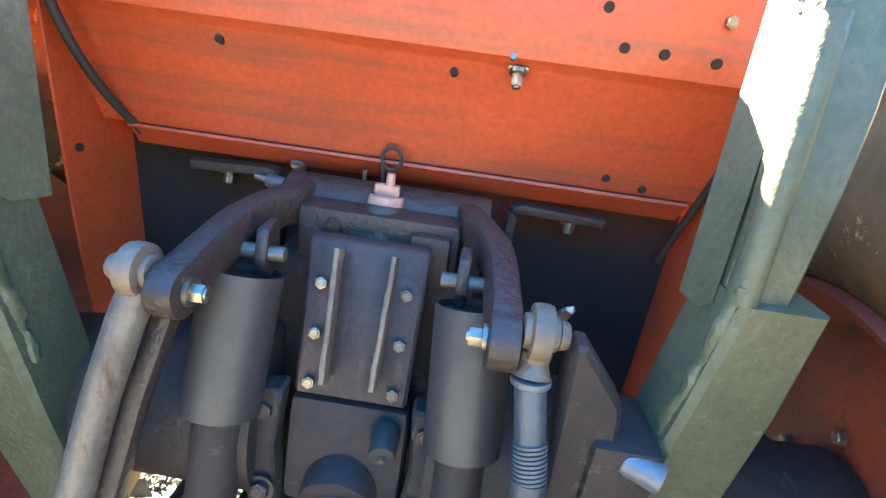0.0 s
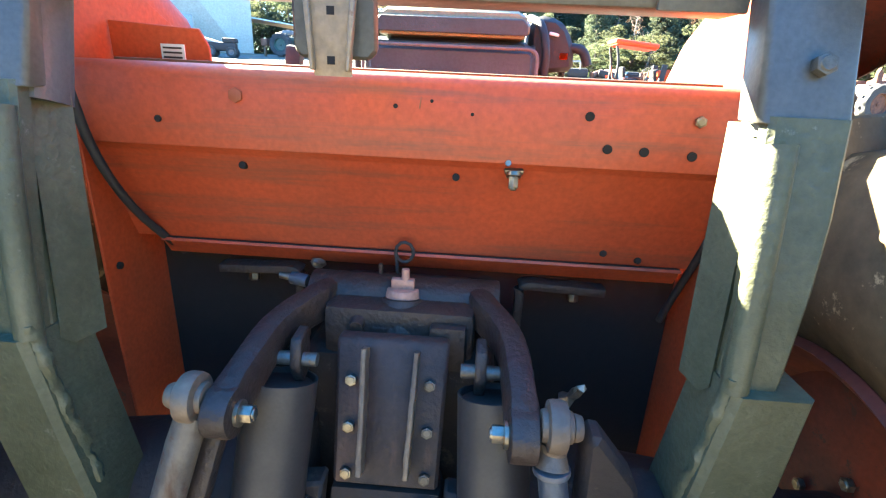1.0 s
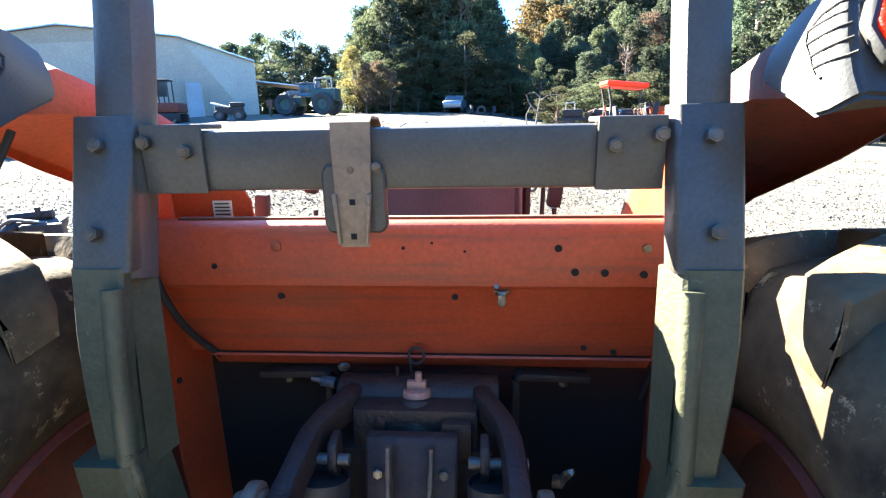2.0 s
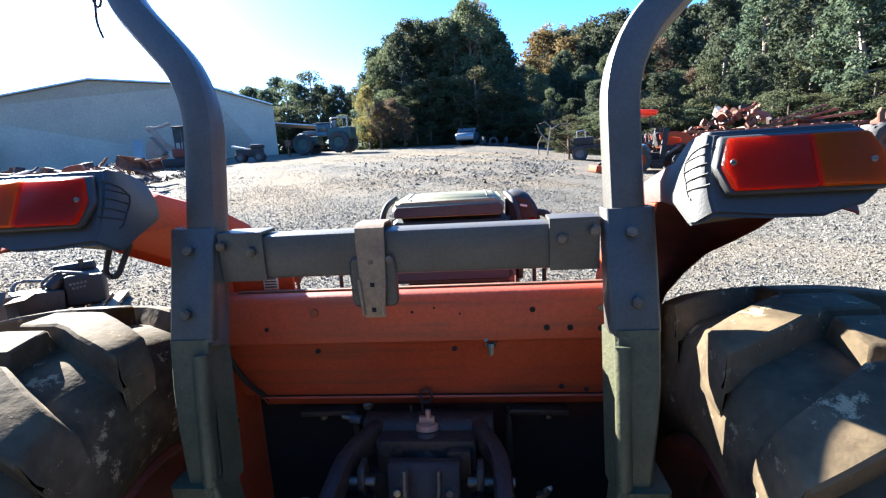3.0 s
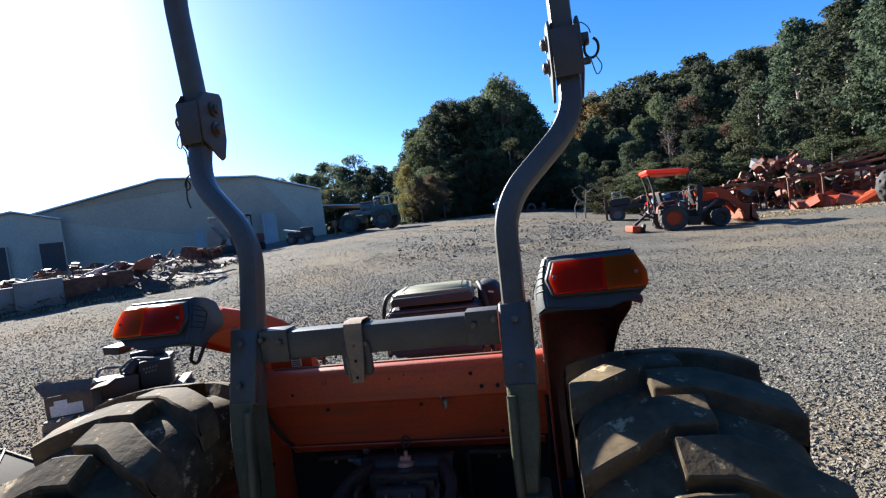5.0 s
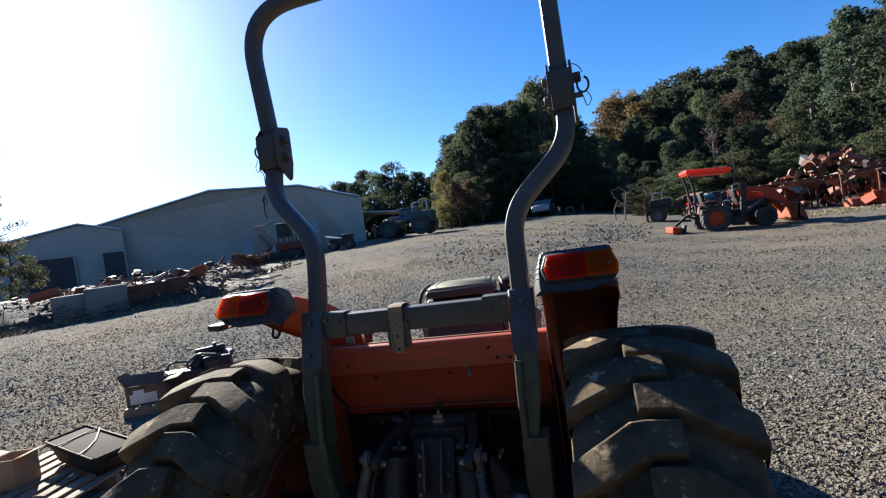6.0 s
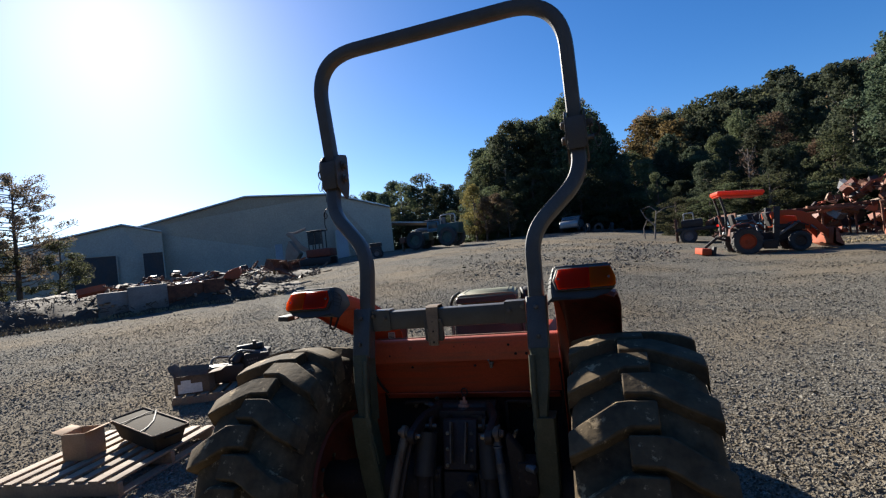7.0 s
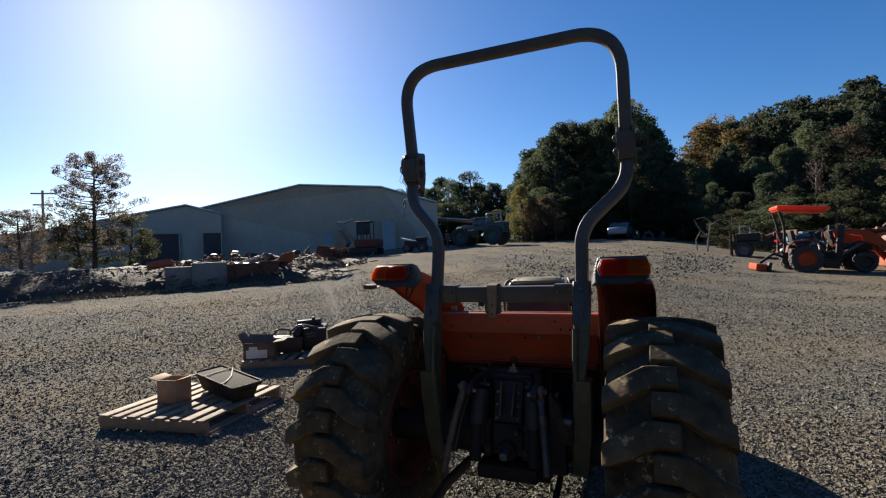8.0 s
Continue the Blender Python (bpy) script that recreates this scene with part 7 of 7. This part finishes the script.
def tree(kind, seed, label, leaf, bark=BARK):
    """A tree ten metres high at the world's origin, to be copied."""
    rng, rn = np.random.default_rng(seed), random.Random(seed)
    t = thing("tree", label, "tree", group="trees of the wood")
    limbs, centres, radii = [], [], []
    top = 9.6
    bend = [(0.0, 0.0, -0.4), (rn.uniform(-0.15, 0.15), rn.uniform(-0.15, 0.15), 3), (rn.uniform(-0.3, 0.3), rn.uniform(-0.3, 0.3), 6.5), (rn.uniform(-0.3, 0.3), rn.uniform(-0.3, 0.3), top)]
    limbs.append((bend, 0.20, 0.03))

    def trunk_at(z):
        return [float(np.interp(z, [b[2] for b in bend], [b[k] for b in bend])) for k in (0, 1)]
    if kind in ("pine", "tall"):
        low = 1.7 if kind == "pine" else 4.6
        for k in range(60):
            z = low + (9.6 - low) * (k / 60) ** 0.9
            a = k * 2.4 + rn.uniform(-0.4, 0.4)
            reach = ((2.5 if kind == "pine" else 1.9) * (1 - (z - low) / (10.2 - low)) ** 0.75 + 0.25) * rn.uniform(0.55, 1.15)
            x, y = trunk_at(z)
            e = (x + reach * math.cos(a), y + reach * math.sin(a), z + reach * 0.22)
            limbs.append(([(x, y, z), ((x + e[0]) / 2, (y + e[1]) / 2, z + reach * 0.05), e], 0.045, 0.012))
            for f in (0.5, 0.78, 1.0):
                centres.append((x + (e[0] - x) * f, y + (e[1] - y) * f, z + (e[2] - z) * f + 0.1))
                radii.append(rn.uniform(0.28, 0.52))
        count, size = 52, 0.105
    elif kind == "open":
        for k in range(66):
            z = 1.9 + 7.5 * (k / 66)
            a = k * 2.4 + rn.uniform(-0.5, 0.5)
            reach = (3.4 * (1 - (z - 2.0) / 8.4) ** 0.6 + 0.3) * rn.uniform(0.6, 1.1) * (0.75 if z < 3.4 else 1.0)
            x, y = trunk_at(z)
            e = (x + reach * math.cos(a), y + reach * math.sin(a), z + reach * 0.34)
            limbs.append(([(x, y, z), ((x + e[0]) / 2, (y + e[1]) / 2, z + reach * 0.08), e], 0.05, 0.014))
            for f in (0.55, 0.72, 0.88, 1.0):
                c = (x + (e[0] - x) * f + rn.uniform(-0.3, 0.3), y + (e[1] - y) * f + rn.uniform(-0.3, 0.3), z + (e[2] - z) * f + rn.uniform(0.05, 0.35))
                centres.append(c)
                radii.append(rn.uniform(0.24, 0.44))
                limbs.append(([(x + (e[0] - x) * f * 0.9, y + (e[1] - y) * f * 0.9, z + (e[2] - z) * f * 0.85), c], 0.016, 0.006))
        count, size = 58, 0.066
    elif kind == "bare":
        for k in range(26):
            z = rn.uniform(2.2, 9.0)
            a = rn.uniform(0, math.tau)
            reach = rn.uniform(0.8, 2.4) * (1 - (z - 2) / 10)
            x, y = trunk_at(z)
            e = (x + reach * math.cos(a), y + reach * math.sin(a), z + reach * 0.8)
            limbs.append(([(x, y, z), ((x + e[0]) / 2, (y + e[1]) / 2, z + reach * 0.3), e], 0.05, 0.012))
            for q in range(4):
                g = (e[0] + rn.uniform(-0.7, 0.7), e[1] + rn.uniform(-0.7, 0.7), e[2] + rn.uniform(0.2, 0.9))
                limbs.append(([((x + e[0]) / 2, (y + e[1]) / 2, z + reach * 0.3), e, g] if q < 2 else [e, g], 0.02, 0.006))
            centres.append(e)
            radii.append(0.7)
        count, size = 16, 0.10
    else:
        low = 0.3 if kind == "bushy" else 1.6
        for k in range(64):
            z = rn.uniform(low, 9.2)
            u = (z - low) / (9.6 - low)
            wide = (2.7 if kind == "bushy" else 2.3) * math.sin(math.pi * min(1.0, 0.16 + 0.84 * u)) ** 0.7 * rn.uniform(0.45, 1.08)
            a = rn.uniform(0, math.tau)
            x, y = trunk_at(z)
            e = (x + wide * math.cos(a), y + wide * math.sin(a), z)
            centres.append(e)
            radii.append(rn.uniform(0.45, 0.85))
            if k % 2:
                zs = max(1.0, z - wide * 0.7)
                limbs.append(([(*trunk_at(zs), zs), ((e[0] + x) / 2, (e[1] + y) / 2, (z + zs) / 2 + 0.15), e], 0.06, 0.015))
        count, size = 150, 0.100
    part("trunk", limb_mesh(limbs), bark, t)
    v, f = leaf_cloud(rng, centres, radii, count, size)
    raw_part("crown", v.tolist(), f.tolist(), leaf, t)
    return t


KINDS = {
    "oak": tree("broad", 3, "dark green broadleaf tree at the wood's edge", LEAF_GREEN),
    "maple": tree("broad", 8, "green broadleaf tree in the wood", LEAF_GREEN),
    "bush": tree("bushy", 5, "low dense green tree at the wood's edge", LEAF_GREEN),
    "pine": tree("pine", 2, "tall dark pine tree", LEAF_PINE, PALE_BARK),
    "pine2": tree("pine", 13, "dark pine tree in the wood", LEAF_PINE, PALE_BARK),
    "tall": tree("tall", 41, "tall pine tree with a long bare trunk", LEAF_PINE, PALE_BARK),
    "open": tree("open", 17, "open-crowned pine tree with thin pale needles", LEAF_SPARSE),
    "gold": tree("broad", 21, "yellowing autumn broadleaf tree", LEAF_YELLOW),
    "brown": tree("broad", 27, "brown autumn broadleaf tree", LEAF_BROWN),
    "bare": tree("bare", 31, "half-bare grey tree with few brown leaves", LEAF_BROWN, PALE_BARK),
}
first_use = set()
TALL = {k: float(np.percentile([v.co.z for c in t.children for v in c.data.vertices], 99.7)) for k, t in KINDS.items()}


def plant(kind, az, r, top_el, wide=1.0, rn=random.Random(77)):
    """A tree that reaches up to top_el degrees as seen from the yard's middle."""
    x, y, z = spot(az, r)
    high = 1.33 + r * math.tan(radians(top_el)) - z
    s = max(0.15, high / TALL[kind])
    m = pose(x, y, z, 0, 0, rn.uniform(0, 360)) @ Matrix.Diagonal((s * wide, s * wide, s, 1))
    if kind in first_use:
        copy_thing(KINDS[kind], m @ Matrix.Diagonal((*(1 / a for a in KINDS[kind].scale), 1)))
    else:
        KINDS[kind].matrix_basis = m
        first_use.add(kind)


SKYLINE = [(-31, 8.0), (-28.6, 8.3), (-25.9, 8.5), (-21.8, 9.3), (-19.8, 9.6), (-17.8, 8.2), (-14.2, 8.2), (-12.8, 11.6), (-10.3, 13.6), (-7.1, 14.6), (-4.6, 14.9), (-2.2, 15.6), (0.6, 13.2), (2.2, 11.3), (4.3, 11.3), (6, 12.4), (9, 12.0), (13, 13.0), (17, 13.6), (20.3, 13.0), (25, 13.2), (28, 13.7), (31, 14.2), (40, 14.5), (60, 13.0), (90, 10.0)]


def skyline(az):
    return float(np.interp(az, [a for a, _ in SKYLINE], [e for _, e in SKYLINE]))


rn = random.Random(4)
# the clump behind the crest
for az, kind in ((-13.0, "bush"), (-11.4, "oak"), (-9.8, "pine"), (-8.3, "maple"), (-6.8, "pine2"), (-5.4, "oak"), (-3.8, "pine"), (-2.2, "maple"), (-0.6, "oak"), (0.9, "maple")):
    plant(kind, az, 56 + rn.uniform(-3, 3), skyline(az) * rn.uniform(0.93, 1.05), 0.9)
for az in (-12.3, -10.6, -9.0, -7.5, -6.0, -4.5, -3.0, -1.5, 0.0, 1.3):
    plant(rn.choice(("oak", "maple", "pine", "bush")), az, 61 + rn.uniform(-2, 2), skyline(az) * rn.uniform(0.93, 1.0), 1.1)
for az in (-13.6, -12.0, -10.2, -8.4, -6.6, -5.0, -3.2, -1.4, 0.4, 2.0):
    plant(rn.choice(("bush", "bush", "oak")), az, 50 + rn.uniform(-1.5, 1.5), skyline(az) * rn.uniform(0.45, 0.62), 1.25)
plant("open", -1.6, 57, 16.0, 0.62)
plant("open", -0.2, 59, 13.6, 0.7)
for az in (-13.8, -12.6, -11.3, -9.9):
    plant(rn.choice(("brown", "gold", "brown")), az, 46 + rn.uniform(-1, 1), rn.uniform(5.5, 8.0), 1.0)
# low trees beyond the shed
for k in range(17):
    az = -31 + k * 1.1
    plant(rn.choice(("oak", "pine", "maple", "pine2", "bush")), az, 88 + rn.uniform(-8, 8), skyline(az) * rn.uniform(0.9, 1.02), 1.1)
for k in range(12):
    az = -27 + k * 1.3
    plant("bush", az, 74 + rn.uniform(-4, 4), skyline(az) * rn.uniform(0.55, 0.7), 1.5)
# the wooded hillside; its upper rows are one mass of trees for each kind of leaf
FAR = []
for row, (dist, low, high) in enumerate(((40, 0.36, 0.60), (50, 0.50, 0.80), (62, 0.64, 0.92), (76, 0.80, 1.0), (90, 0.88, 1.04), (104, 0.92, 1.06))):
    az = 2.6 + row * 0.7
    while az < 78:
        kind = rn.choice(("oak", "maple", "tall", "tall", "pine", "brown", "bare", "pine2")) if row < 3 else rn.choice(("oak", "pine", "pine2", "tall", "bare", "brown", "open"))
        if az > 11 and kind in ("bare", "brown", "open") and rn.random() < (0.55 if row < 3 else 0.95):
            kind = rn.choice(("pine", "pine2", "tall", "oak"))
        if row == 3 and 4 < az < 9:
            kind = rn.choice(("gold", "gold", "bare"))
        if row == 0 and az < 9:
            kind = "bush"
        if row >= 3:
            FAR.append((kind, az, dist + rn.uniform(-4, 4), skyline(az) * rn.uniform(low, high), rn.uniform(0.9, 1.35)))
        elif not (row == 0 and az < 6):
            plant(kind, az, dist + rn.uniform(-4, 4), skyline(az) * rn.uniform(low, high), rn.uniform(0.8, 1.2))
        az += (rn.uniform(1.7, 2.5) if row < 3 else rn.uniform(1.1, 1.7)) if az < 38 else rn.uniform(3.5, 5.5)


def far_wood(rows):
    """Crowns and trunks of the distant trees, joined by material: every third leaf, drawn larger."""
    heap = {}
    turns = random.Random(6)
    for kind, az, r, top_el, wide in rows:
        x, y, z = spot(az, r)
        s = (1.33 + r * math.tan(radians(top_el)) - z) / TALL[kind]
        m = np.array(pose(x, y, z, 0, 0, turns.uniform(0, 360)) @ Matrix.Diagonal((s * wide, s * wide, s, 1)))
        for child in KINDS[kind].children:
            v = np.array([q.co for q in child.data.vertices])
            if child.name.startswith("crown"):
                v = v.reshape(-1, 4, 3)[::3]
                c = v.mean(axis=1, keepdims=True)
                v = (c + (v - c) * 1.55).reshape(-1, 3)
                f = np.arange(len(v)).reshape(-1, 4).tolist()
            else:
                f = [list(p.vertices) for p in child.data.polygons]
            verts, faces = heap.setdefault(child.data.materials[0].name, ([], []))
            n = len(verts)
            verts += (v @ m[:3, :3].T + m[:3, 3]).tolist()
            faces += [[i + n for i in q] for q in f]
    for name, (verts, faces) in heap.items():
        ob = raw_part("far_wood", verts, faces, bpy.data.materials[name], None)
        tagged(ob, "distant mixed trees on the upper hillside", "wood", kind="stuff")


far_wood(FAR)
# tall pines that stand out of the slope
for az, r, top in ((23.5, 50, 13.4), (27.0, 46, 14.6), (30.5, 42, 15.4), (34.0, 38, 15.8), (37.5, 40, 16.0), (42, 38, 15.5)):
    plant(rn.choice(("pine", "pine2")), az, r, top, 1.05)
for k in range(60):
    az = -14.5 + k * 1.55 + rn.uniform(-0.4, 0.4)
    if not 4.0 < az < 8.0:
        plant("bush", az, (47.5 if az < 4 else 36.0) + rn.uniform(-1.0, 2.5), rn.uniform(3.0, 4.6), 2.1)
    plant("bush", az + 0.7, 44 + rn.uniform(6, 12), skyline(min(az, 70)) * rn.uniform(0.42, 0.6), 1.5)
plant("open", -60.4, 34, 11.1, 1.1)
plant("open", -65.6, 40, 5.6, 1.5)
plant("bush", -57.5, 33, 5.2, 1.3)
plant("bush", -61.5, 34, 5.4, 1.2)
plant("bare", -65.0, 36, 5.3, 1.4)
for az in (-70, -75, -81, -88, -95):
    plant(rn.choice(("oak", "pine", "bush")), az, 48, rn.uniform(6, 9), 1.2)
# unseen trees behind the camera, added to block skylight on the rear faces
for k in range(34):
    plant(rn.choice(("oak", "maple", "pine", "bush")), 92 + k * 5.2 + rn.uniform(-1.5, 1.5), 27 + rn.uniform(-3, 4), rn.uniform(19, 25), 1.25)
for kind in KINDS:
    if kind not in first_use:
        plant(kind, 46, 66, 12)

# bare snag on the crest
snag = thing("dead_snag", "bare pale branches of a fallen tree at the wood's edge", "dead tree", spot(6.2, 31))
limbs = [([(0, 0, -0.1), (0.1, 0, 0.8), (0.25, 0, 1.7)], 0.06, 0.03), ([(0.1, 0, 0.8), (-0.4, 0.1, 1.4), (-0.6, 0.1, 1.9)], 0.04, 0.02), ([(0.25, 0, 1.7), (-0.1, 0, 2.0), (-0.5, 0, 1.9)], 0.03, 0.015), ([(-0.5, 0, -0.1), (-0.55, 0, 0.7), (-0.3, 0, 1.2)], 0.05, 0.02), ([(0.2, 0, 1.5), (0.7, 0.1, 1.8), (1.3, 0.1, 1.85)], 0.03, 0.01)]
part("branches", limb_mesh(limbs), PALE_BARK, snag)

# utility pole
pole = thing("utility_pole", "wooden utility pole with crossarms", "utility pole", spot(-63.6, 60))
part("mast", cyl((0, 0, -0.3), (0, 0, 8.3), 0.15, 0.10, 12), WOOD, pole)
for z, w in ((8.0, 2.4), (6.9, 2.0)):
    part("crossarm", box((0, 0, z), (w, 0.12, 0.14), (0, 3, 20), 0.01), WOOD, pole)


# ---- dry grass strip and rubble ----
def tufts(name, label, bearings, distance, count, mat, high):
    rg = np.random.default_rng(9)
    az = np.radians(rg.uniform(*bearings, count))
    r = rg.uniform(*distance, count)
    x, y = 0.3 + r * np.sin(az), -1.0 + r * np.cos(az)
    z = land(x, y)
    a, h = rg.uniform(0, math.tau, count), high * rg.uniform(0.4, 1.2, count)
    w = 0.02 * rg.uniform(0.6, 1.6, count)
    lx, ly = rg.normal(0, 0.35, count) * h, rg.normal(0, 0.35, count) * h
    v = np.stack((np.stack((x - w * np.cos(a), y - w * np.sin(a), z - 0.02), 1), np.stack((x + w * np.cos(a), y + w * np.sin(a), z - 0.02), 1), np.stack((x + lx, y + ly, z + h), 1)), 1).reshape(-1, 3)
    ob = raw_part(name, v.tolist(), np.arange(count * 3).reshape(-1, 3).tolist(), mat, None)
    tagged(ob, label, "grass", kind="stuff")


tufts("dry_grass", "thin strip of dry straw-coloured grass before the scrap", (18, 46), (20.8, 24.0), 6000, DRY_GRASS, 0.05)
tufts("bank_weeds", "dry weeds on the dirt bank", (-66, -37), (19.2, 21.0), 2500, DRY_GRASS, 0.16)


# ---- loose stones ----
def stones(name, label, spots, size, seed, mat):
    """Angular crushed stones as one mesh, thinning outwards; spots: (bearing 0, bearing 1, near, far, count)."""
    rg = np.random.default_rng(seed)
    az = np.radians(np.concatenate([rg.uniform(a, b, n) for a, b, c, d, n in spots]))
    far = np.concatenate([np.exp(rg.uniform(math.log(c), math.log(d), n)) for a, b, c, d, n in spots])
    xs, ys = 0.3 + far * np.sin(az), -1.0 + far * np.cos(az)
    n = len(xs)
    base = np.array([(-1, -1, -0.6), (1, -1, -0.6), (1, 1, -0.6), (-1, 1, -0.6), (-0.55, 0.1, 0.8), (0.6, -0.1, 0.7)], float)
    s = size * np.exp(rg.normal(0, 0.30, n))
    shape = base[None] * rg.uniform(0.5, 1.15, (n, 6, 3)) * s[:, None, None] * np.stack((rg.uniform(0.75, 1.3, n), rg.uniform(0.6, 1.0, n), rg.uniform(0.45, 0.85, n)), 1)[:, None, :]
    q = rg.normal(size=(n, 4)) * np.array((1, 0.30, 0.30, 1))
    q /= np.linalg.norm(q, axis=1)[:, None]
    w, x, y, z = q.T
    rot = np.stack((1 - 2 * (y * y + z * z), 2 * (x * y - z * w), 2 * (x * z + y * w), 2 * (x * y + z * w), 1 - 2 * (x * x + z * z), 2 * (y * z - x * w), 2 * (x * z - y * w), 2 * (y * z + x * w), 1 - 2 * (x * x + y * y)), 1).reshape(-1, 3, 3)
    v = np.einsum("nij,nkj->nki", rot, shape)
    v += np.stack((xs, ys, land(xs, ys) + s * 0.12), 1)[:, None, :]
    f = np.array([(0, 1, 5), (0, 5, 4), (2, 3, 4), (2, 4, 5), (3, 0, 4), (1, 2, 5)])
    faces = (f[None] + 6 * np.arange(n)[:, None, None]).reshape(-1, 3)
    ob = raw_part(name, v.reshape(-1, 3).tolist(), faces.tolist(), mat, None)
    tagged(ob, label, "gravel", kind="stuff")


stones("loose_gravel", "loose angular grey and tan stones covering the yard", [(-82, 52, 1.5, 17, 290000), (-82, 52, 0.5, 1.5, 10000), (-130, -82, 1.5, 6, 8000), (52, 230, 0.4, 4, 9000)], 0.0092, 3, STONE)
stones("coarse_gravel", "coarser loose stones lying on the gravel yard", [(-76, 50, 7, 40, 70000), (-20, 4, 14, 34, 9000)], 0.0125, 12, STONE)
stones("crest_rubble", "larger rubble stones strewn over the rise", [(-16, 5, 13, 30, 700), (2, 9, 16, 27, 500)], 0.045, 8, STONE)
